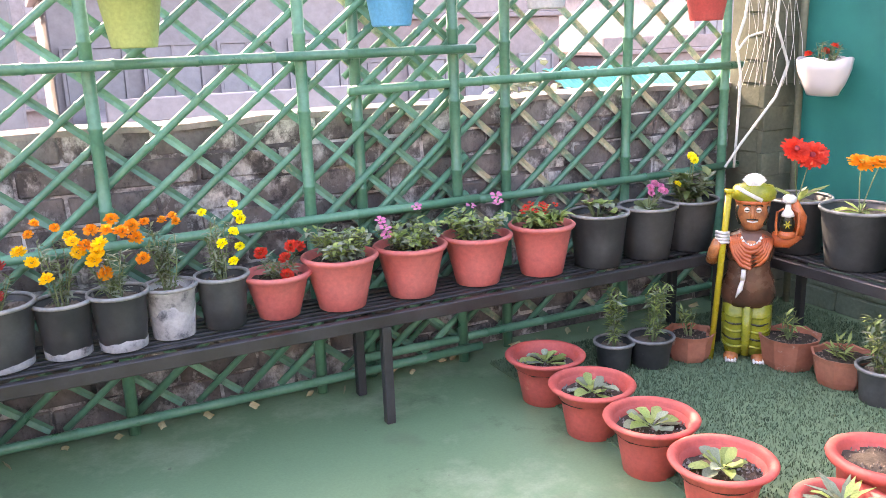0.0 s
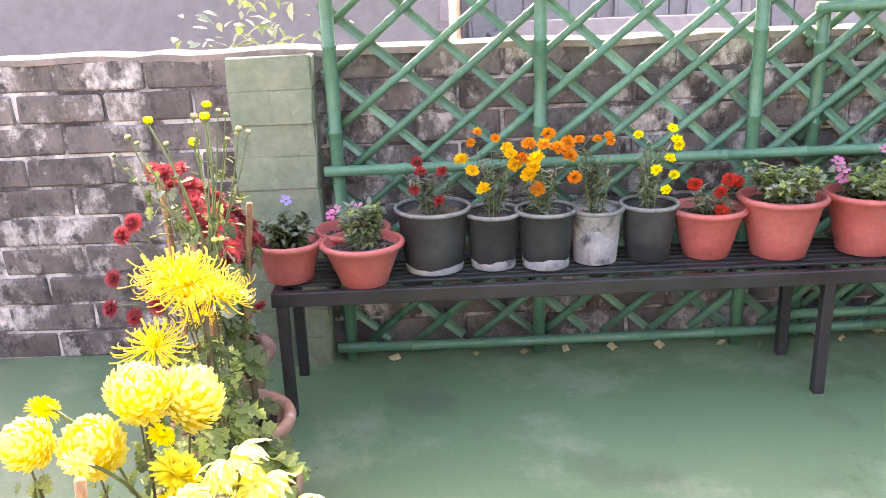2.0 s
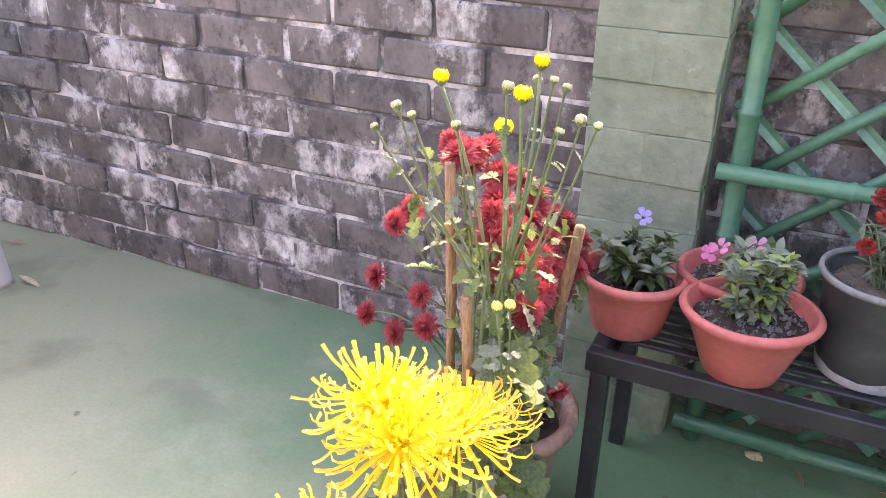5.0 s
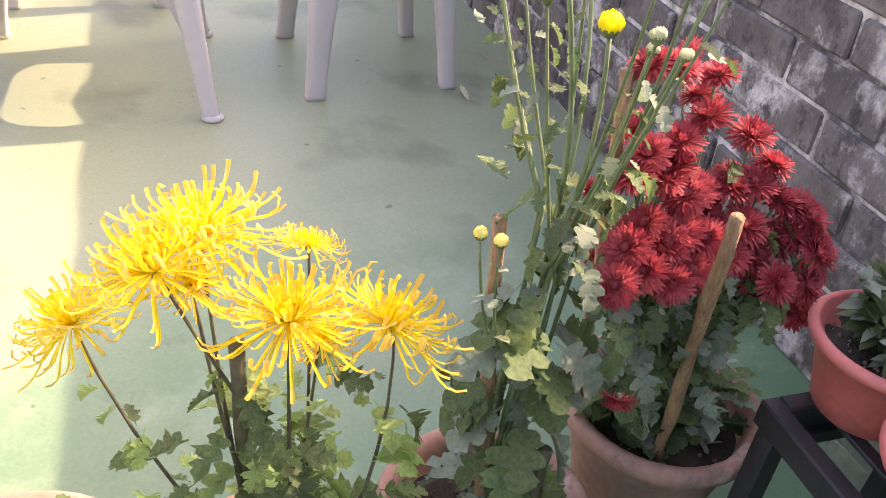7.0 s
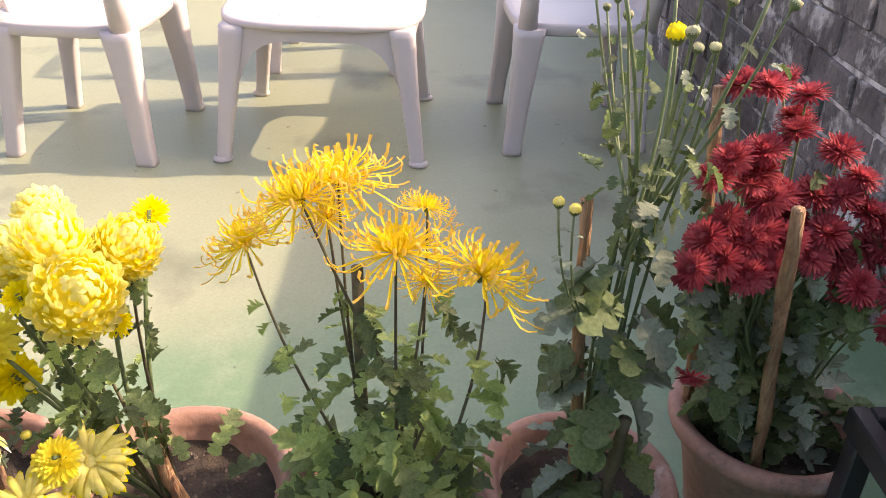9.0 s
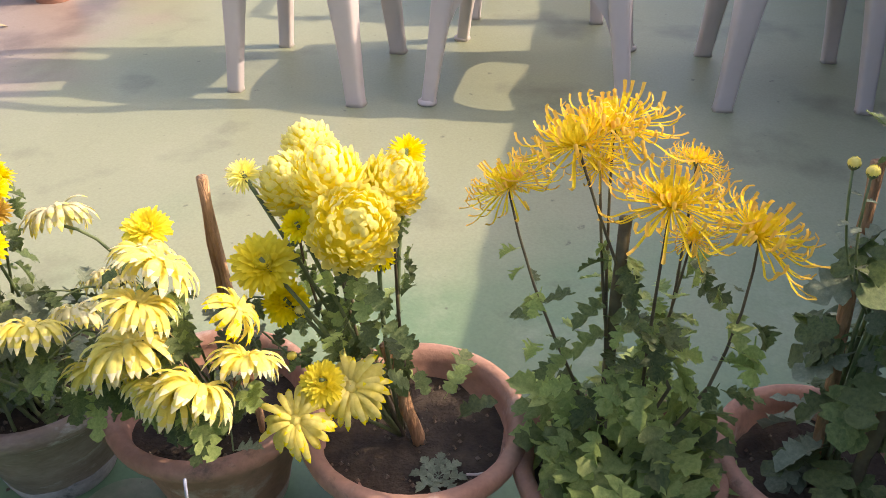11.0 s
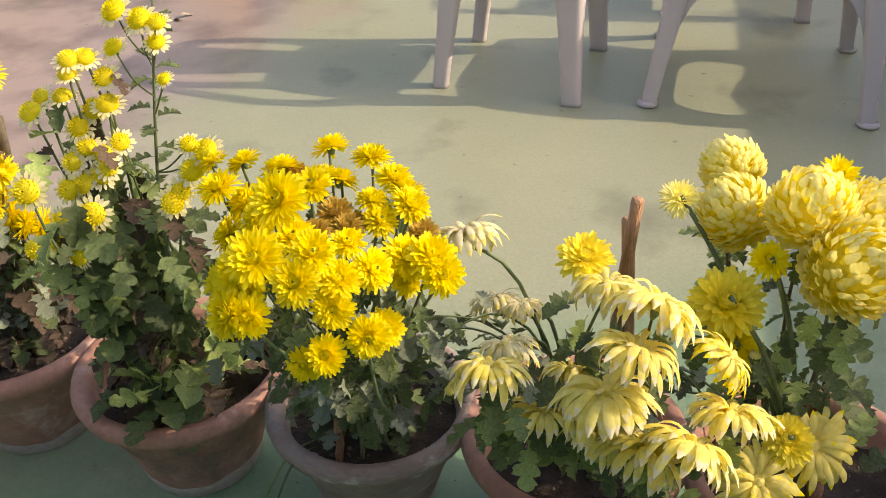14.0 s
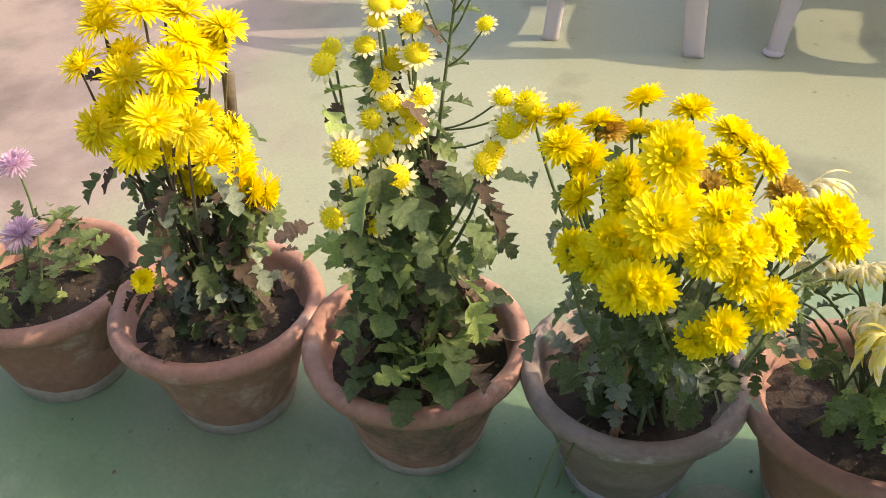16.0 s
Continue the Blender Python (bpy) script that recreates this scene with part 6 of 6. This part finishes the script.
t = thing("hanging_net", (2.82, 2.70, 1.0), "tangled white rope netting hung over the corner pier", "netting")
white = mat("white_rope", (0.72, 0.71, 0.66), (0.58, 0.57, 0.52), 20, 0.8, 0.3, vary=0.05)
for pts, rad in (([(-0.05, 0, 0.75), (-0.12, -0.01, 0.28), (-0.17, -0.02, 0.18), (-0.14, -0.02, 0.05), (-0.13, -0.01, -0.10), (-0.13, 0, -0.34)], 0.006), ([(0.10, 0, 0.75), (0.06, -0.01, 0.25), (0.13, -0.02, 0.08), (0.06, -0.03, -0.05), (-0.05, -0.03, -0.16), (-0.12, -0.02, -0.24), (-0.20, -0.02, -0.33)], 0.006), ([(0.03, 0, 0.75), (-0.02, -0.02, 0.22), (-0.11, -0.02, 0.20), (-0.17, -0.02, 0.14)], 0.005)):
    g = Geo()
    fine = []
    for a, b in zip(pts, pts[1:]):
        fine += [Vector(a).lerp(Vector(b), k / 4) for k in range(4)]
    g.tube(fine + [Vector(pts[-1])], rad, 7)
    part("rope", g, white, t)
g = Geo()
for i in range(7):
    for s in (-1, 1):
        pts = []
        for k in range(14):
            z = 0.8 - 0.062 * k
            x = -0.10 + 0.038 * i + s * 0.10 * (k / 14 - 0.5) * 1.2
            pts.append((x - 0.02 * math.sin(k * 0.5), -0.012 - 0.012 * math.sin(i + k * 0.7) - (0.03 if x > 0.06 else 0), z))
        g.tube(pts, 0.0012, 4, cap=False)
part("mesh", g, white, t)


# ---- white plastic chairs and table ----
def leg(g, a, b, w0, w1, d0, d1):
    """A tapered moulded leg of rounded section that widens towards its top b."""
    a, b = Vector(a), Vector(b)
    vs, n, rows = [], 16, (0, 0.03, 0.25, 0.5, 0.7, 0.85, 0.94, 1)
    for s in rows:
        p = a.lerp(b, s)
        w, d = w0 + (w1 - w0) * s ** 1.8, d0 + (d1 - d0) * s ** 1.8
        if s == 0:
            w, d = w * 1.08, d * 1.08
        for i in range(n):
            c, q = math.cos(6.283 * (i + 0.5) / n), math.sin(6.283 * (i + 0.5) / n)
            vs.append((p.x + w / 2 * math.copysign(abs(c) ** 0.45, c), p.y + d / 2 * math.copysign(abs(q) ** 0.45, q), p.z))
    g.add(vs, [(n * j + i, n * j + (i + 1) % n, n * j + n + (i + 1) % n, n * j + n + i) for j in range(len(rows) - 1) for i in range(n)] + [tuple(range(n))[::-1], tuple(range(n * (len(rows) - 1), n * len(rows)))])


def slab(g, outline, z0, z1, dish=0.0):
    """A flat shape of some thickness with a rounded rim."""
    n = len(outline)
    c = Vector((sum(p[0] for p in outline) / n, sum(p[1] for p in outline) / n, 0))
    vs = []
    for s, z in ((0.2, z0), (0.97, z0), (1.0, z0 + 0.006), (1.0, z1 - 0.006), (0.975, z1), (0.86, z1 - dish * 0.6), (0.5, z1 - dish), (0.1, z1 - dish)):
        vs += [(c.x + (x - c.x) * s, c.y + (y - c.y) * s, z) for x, y in outline]
    k = 8
    g.add(vs, [(j * n + i, j * n + (i + 1) % n, (j + 1) * n + (i + 1) % n, (j + 1) * n + i) for j in range(k - 1) for i in range(n)] + [tuple(range(n))[::-1], tuple(range((k - 1) * n, k * n))])


def rounded(w, d, p=5.0, n=40):
    out = []
    for i in range(n):
        a = 6.283 * i / n
        c, s = math.cos(a), math.sin(a)
        q = (abs(c) ** p + abs(s) ** p) ** (-1 / p)
        out.append((w / 2 * q * c, d / 2 * q * s))
    return out


def chair(at, turn, first=None):
    """An armchair moulded in one piece; it faces -y before it is turned."""
    if first:
        return copy_thing(first, pose(*at, 0, 0, turn))
    t = thing("plastic_chair", at, "white moulded plastic armchair with slightly dusty legs", "chair", "plastic chairs", turn)
    g = Geo()
    slab(g, [(x, y) for x, y in rounded(0.50, 0.47, 4)], 0.395, 0.435, 0.018)
    part("seat", g, "white_plastic", t)
    for sx in (-1, 1):
        g = Geo()
        leg(g, (sx * 0.252, -0.225, 0), (sx * 0.225, -0.19, 0.42), 0.052, 0.10, 0.06, 0.10)
        part("front_leg", g, "white_plastic", t)
        g = Geo()
        leg(g, (sx * 0.225, 0.215, 0), (sx * 0.205, 0.17, 0.42), 0.045, 0.08, 0.05, 0.08)
        part("back_leg", g, "white_plastic", t)
        g = Geo()
        g.tube([(sx * 0.235, -0.20, 0.40), (sx * 0.262, -0.20, 0.55), (sx * 0.265, -0.16, 0.635), (sx * 0.262, 0.0, 0.65), (sx * 0.245, 0.17, 0.66), (sx * 0.225, 0.215, 0.68)], [0.032, 0.028, 0.026, 0.024, 0.024, 0.02], 10)
        part("armrest", g, "white_plastic", t)
        g = Geo()
        g.tube([(sx * 0.215, 0.19, 0.41), (sx * 0.225, 0.215, 0.60), (sx * 0.20, 0.24, 0.71), (sx * 0.10, 0.25, 0.77), (0, 0.252, 0.785)], [0.03, 0.028, 0.03, 0.032, 0.032], 10)
        part("back_frame", g, "white_plastic", t)
    g = Geo()
    vs = []
    for j in range(7):
        s = j / 6
        w, y, z = 0.10 + 0.05 * s, 0.195 + 0.05 * s, 0.41 + 0.36 * s
        vs += [(-w, y + 0.004, z), (0, y + 0.012, z), (w, y + 0.004, z), (w, y + 0.014, z), (0, y + 0.022, z), (-w, y + 0.014, z)]
    g.add(vs, [(6 * j + i, 6 * j + (i + 1) % 6, 6 * j + 6 + (i + 1) % 6, 6 * j + 6 + i) for j in range(6) for i in range(6)] + [tuple(range(6))[::-1], tuple(range(36, 42))], 0, False)
    part("back_panel", g, "white_plastic", t)
    return t


c1 = chair((-2.49, 0.79, 0), 176)
c3 = chair((-2.615, 2.39, 0), 2, c1)
c4 = chair((-3.40, 1.51, 0), 90, c1)
t = thing("plastic_table", (-2.57, 1.555, 0), "low white moulded plastic table between the chairs", "table", "", -2)
g = Geo()
slab(g, rounded(0.65, 0.65, 3.6), 0.425, 0.45, 0.004)
part("tabletop", g, "white_plastic", t)
for k in range(4):
    g = Geo()
    n = 16
    vs = []
    for i in range(n + 1):
        s = -1 + 2 * i / n
        z = 0.425 - 0.035 - 0.17 * abs(s) ** 5
        vs += [(0.262 * s, -0.304 + 0.02 * s * s, z), (0.262 * s, -0.290 + 0.02 * s * s, z), (0.262 * s, -0.290 + 0.02 * s * s, 0.427), (0.262 * s, -0.304 + 0.02 * s * s, 0.427)]
    g.add(vs, [(4 * i + j, 4 * i + (j + 1) % 4, 4 * i + 4 + (j + 1) % 4, 4 * i + 4 + j) for i in range(n) for j in range(4)] + [(0, 1, 2, 3), (4 * n + 3, 4 * n + 2, 4 * n + 1, 4 * n)], 0, False)
    part("apron", g, "white_plastic", t, "", pose(0, 0, 0, 0, 0, 90 * k))
    g = Geo()
    leg(g, (0.315, 0.315, 0), (0.258, 0.258, 0.43), 0.046, 0.085, 0.046, 0.085)
    g.lathe([(0.022, 0), (0.032, 0.003), (0.032, 0.010), (0.022, 0.018)], 14, (0.317, 0.317, 0))
    part("leg", g, "white_plastic", t, "", pose(0, 0, 0, 0, 0, 90 * k))
for i in range(7):
    g = Geo()
    g.box(-0.22, 0.22, -0.003 + (i - 3) * 0.06, 0.003 + (i - 3) * 0.06, 0.444, 0.4485, 0, 0.001)
    part("ridge", g, "white_plastic", t)

# ---- pots far across the terrace ----
for i, (x, y, R, H, m) in enumerate(((-3.74, -0.50, 0.15, 0.26, "clay_grey"), (-4.05, -0.46, 0.15, 0.26, "clay"), (-3.17, -0.64, 0.11, 0.19, "clay"), (-3.75, -1.15, 0.14, 0.22, "clay"))):
    t = thing("potted_shrub", (x, y, 0), "leafy plant in a pale weathered clay pot", "potted plant", "pots across the terrace")
    pot(t, m, R, H, R * 0.72, 0.034, 0.026, H - 0.04, 0.006, 80 + i)
    bushy(t, H - 0.04, 0.16, 0.45, 160, "lobed", 0.07, ("leaf", "leaf_light"), 80 + i, 10)
# fallen leaves and twigs
for i, (x, y) in enumerate(((-2.37, 2.65), (-2.62, 2.80), (-2.79, -1.04), (-2.74, -0.65), (-3.3, -0.95), (-2.70, -0.60), (-2.82, -1.0))):
    t = thing("fallen_leaf", (x, y, 0.006), "curled dry leaf lying on the floor", "leaf", "fallen leaves", 50 * i)
    part("blade", leaf_mesh("lance", "bamboo_end", i % 4), None, t, "", pose(0, 0, 0.012, 12, 8, 0) @ Matrix.Scale(0.09, 4))

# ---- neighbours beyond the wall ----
# haze is put into these flat, low-contrast colours; the air itself is clear
HAZE_TINT = {k: mat("haze_tinted_" + k, c, tuple(q * 0.9 for q in c), 0.4, 0.95, 0.05, 6, vary=0.04) for k, c in (("white", (0.29, 0.265, 0.275)), ("grey", (0.215, 0.205, 0.215)), ("pink", (0.30, 0.25, 0.25)), ("teal", (0.04, 0.30, 0.25)), ("brown", (0.32, 0.25, 0.24)), ("window", (0.30, 0.285, 0.30)), ("tree", (0.32, 0.33, 0.22)))}


def house(x0, x1, y0, y1, top, walls, label, floors=2, windows=4, parapet=0.35):
    t = thing("house", ((x0 + x1) / 2, y0, -6.2), label, "house")
    cx, h = (x0 + x1) / 2, top + 6.2
    g = Geo()
    g.box(x0 - cx, x1 - cx, 0, y1 - y0, 0, h, 0, 0.03)
    part("wall", g, HAZE_TINT[walls], t)
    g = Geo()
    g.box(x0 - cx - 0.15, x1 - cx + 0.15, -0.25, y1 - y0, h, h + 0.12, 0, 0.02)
    part("roof", g, HAZE_TINT[walls], t)
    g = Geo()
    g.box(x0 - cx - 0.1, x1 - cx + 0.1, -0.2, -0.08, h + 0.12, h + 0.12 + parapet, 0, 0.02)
    part("parapet", g, HAZE_TINT[walls], t)
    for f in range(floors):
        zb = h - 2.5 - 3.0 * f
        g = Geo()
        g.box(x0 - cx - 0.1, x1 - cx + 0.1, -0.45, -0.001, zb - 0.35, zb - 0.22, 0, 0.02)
        part("ledge", g, HAZE_TINT[walls], t)
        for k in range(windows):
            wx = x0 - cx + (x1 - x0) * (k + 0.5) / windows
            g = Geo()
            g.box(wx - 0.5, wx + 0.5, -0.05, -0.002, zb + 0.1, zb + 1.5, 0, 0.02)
            w = part("window", g, HAZE_TINT["window"], t)
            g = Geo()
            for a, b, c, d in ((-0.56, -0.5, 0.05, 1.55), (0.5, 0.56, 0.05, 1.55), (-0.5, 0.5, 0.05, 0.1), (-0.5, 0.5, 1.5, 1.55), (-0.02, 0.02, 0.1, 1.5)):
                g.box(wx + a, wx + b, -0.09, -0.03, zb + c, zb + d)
            part("frame", g, HAZE_TINT["white"], w)
    return t


# these houses look hazy only by their tinted walls and pale windows
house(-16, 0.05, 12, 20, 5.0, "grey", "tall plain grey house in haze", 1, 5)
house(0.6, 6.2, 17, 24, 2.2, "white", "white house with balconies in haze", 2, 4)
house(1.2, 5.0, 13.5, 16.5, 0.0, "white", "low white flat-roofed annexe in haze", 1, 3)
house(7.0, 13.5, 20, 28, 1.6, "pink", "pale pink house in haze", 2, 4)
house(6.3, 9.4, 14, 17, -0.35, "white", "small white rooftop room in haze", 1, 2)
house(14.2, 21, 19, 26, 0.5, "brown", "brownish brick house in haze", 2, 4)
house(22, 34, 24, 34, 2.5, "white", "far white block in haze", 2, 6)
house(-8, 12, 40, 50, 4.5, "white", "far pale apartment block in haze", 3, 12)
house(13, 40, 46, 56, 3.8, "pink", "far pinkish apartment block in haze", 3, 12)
t = thing("tin_roof", (14.5, 15.6, -0.6), "turquoise corrugated sheet roof", "roof")
g = Geo()
vs = []
for i in range(61):
    for y, z in ((0, 0), (2.2, 0.9)):
        vs.append((-3 + 0.1 * i, y, z + 0.03 * (i % 2)))
        vs.append((-3 + 0.1 * i, y, z + 0.03 * (i % 2) - 0.02))
g.add(vs, [(4 * i, 4 * i + 4, 4 * i + 6, 4 * i + 2) for i in range(60)] + [(4 * i + 1, 4 * i + 3, 4 * i + 7, 4 * i + 5) for i in range(60)], 0, False)
part("sheet", g, HAZE_TINT["teal"], t)
for x in (-2.8, 2.8):
    for y, z in ((0.1, 0), (2.1, 0.85)):
        g = Geo()
        g.box(x - 0.06, x + 0.06, y - 0.06, y + 0.06, -5.6, z)
        part("post", g, HAZE_TINT["brown"], t)


def tree(x, y, base, height, spread, n, label, seed, mats, size=0.35):
    r = random.Random(seed)
    t = thing("tree", (x, y, base), label, "tree")
    g = Geo()
    g.tube([(0, 0, 0), (0.05, 0, height * 0.4), (0, 0.05, height * 0.75)], [0.12, 0.09, 0.04], 8)
    tips = []
    for i in range(12):
        a = i * 2.4
        tip = (spread * r.uniform(0.4, 0.95) * math.cos(a), spread * r.uniform(0.4, 0.95) * math.sin(a), height * r.uniform(0.6, 1.0))
        g.tube(curve((0, 0, height * r.uniform(0.35, 0.7)), tip, (0, 0, 0.1), 4), [0.04, 0.03, 0.022, 0.015, 0.008], 5)
        tips.append(tip)
    part("trunk", g, "stem_dark", t)
    g = Geo()
    for i in range(n):
        p = r.choice(tips)
        q = [p[k] + r.gauss(0, spread * 0.2) for k in range(3)]
        foliage(g, "oval", q, r.uniform(0, 6.28), r.uniform(-50, 40), r.uniform(-40, 40), size * r.uniform(0.6, 1.3), r, r.randrange(len(mats)))
    tagged(part("crown", g, mats, t), kind="stuff")


tree(-0.95, 4.5, -6.2, 7.15, 0.8, 1500, "bushy tree top just beyond the parapet", 3, ["leaf_grey", "leaf"], 0.07)
# this tree's haze is likewise part of its pale crown colour
tree(8.2, 12.4, -6.2, 6.9, 0.9, 350, "hazy yellowish tree between the houses", 4, [HAZE_TINT["tree"], "leaf_grey"], 0.25)

# ---- bricks of the walls ----
COURSE, LEN = 0.1, 0.278


def brick_mesh(name, w, d, h, seed, edge=0.006):
    r = random.Random(seed)
    g = Geo()
    g.box(-w / 2, w / 2, -d / 2, d / 2, -h / 2, h / 2, 0, edge, 0.0045, r)
    return g


SHARED = [brick_mesh("brick", LEN - 0.011, 0.03, COURSE - 0.011, k).mesh("brick", ["brick"]) for k in range(9)]
r = random.Random(9)
far = Geo()
for row in range(10):
    z = COURSE * (row + 0.5) - 0.005
    x = -7.0 + LEN * (0.5 + 0.5 * (row % 2))
    while x < 3.05:
        y = WALL_Y + 0.013 + r.uniform(-0.006, 0.005)
        if -2.9 < x < 3.05:
            part("brick", SHARED[r.randrange(9)], None, wall_north, "", Matrix.Translation((x, y, z)) @ pose(0, 0, 0, r.uniform(-1, 1), r.uniform(-0.6, 0.6), 0))
        else:
            far.box(x - LEN / 2 + 0.006, x + LEN / 2 - 0.006, y - 0.015, y + 0.015, z - 0.0445, z + 0.0445)
        x += LEN
tagged(part("bricks", far, "brick", wall_north, "sooty bricks further along the wall"), kind="stuff")
g = Geo()
n, vs = 120, []
for i in range(n + 1):
    x, j = -7 + 10.2 * i / n, r.uniform(-0.006, 0.006)
    f = r.uniform(-0.006, 0.006)
    vs += [(x, WALL_Y - 0.010 + f, 0.982 + j), (x, WALL_Y - 0.012 + f, 1.002 + j), (x, WALL_Y + 0.13, 1.006 + j), (x, WALL_Y + 0.13, 0.97)]
g.add(vs, [(4 * i + k, 4 * i + (k + 1) % 4, 4 * i + 4 + (k + 1) % 4, 4 * i + 4 + k) for i in range(n) for k in range(4)] + [(0, 1, 2, 3), (4 * n + 3, 4 * n + 2, 4 * n + 1, 4 * n)], 0, False)
setting("coping", g, "coping", "crumbling cement coping on the parapet")

for owner, m, x0, x1, y, rows, name in ((pillar, "green_brick", -0.735, -0.495, 2.80, 10, "pier"), (pillar_corner, "olive_brick", 2.885, 3.105, 2.74, 21, "corner")):
    full = brick_mesh("brick", x1 - x0 + 0.006, 0.022, 0.0995, 3, 0.0025).mesh("brick", [m])
    half = brick_mesh("brick", (x1 - x0) / 2 + 0.003, 0.022, 0.0995, 4, 0.0025).mesh("brick", [m])
    for row in range(rows):
        z = 0.1 * (row + 0.5) - 0.004
        if row % 2:
            part("brick", full, None, owner, "", ((x0 + x1) / 2, y + 0.004 + r.uniform(-0.002, 0.002), z))
        else:
            for s in (-1, 1):
                part("brick", half, None, owner, "", ((x0 + x1) / 2 + s * (x1 - x0) / 4, y + 0.004 + r.uniform(-0.002, 0.002), z))
    side = brick_mesh("brick", 0.022, 0.10, 0.097, 5, 0.003).mesh("brick", [m])
    for row in range(rows):
        part("brick", side, None, owner, "", (x1 - 0.005 if name == "pier" else x0 + 0.005, y + 0.07, 0.1 * (row + 0.5) - 0.004))
low = brick_mesh("brick", 0.022, LEN - 0.011, COURSE - 0.011, 6).mesh("brick", ["low_brick"])
for row in range(4):
    y = 2.6 - LEN * 0.5 * (row % 2)
    while y > -0.5:
        part("brick", low, None, wall_east, "", (3.096, y, COURSE * (row + 0.5)))
        y -= LEN
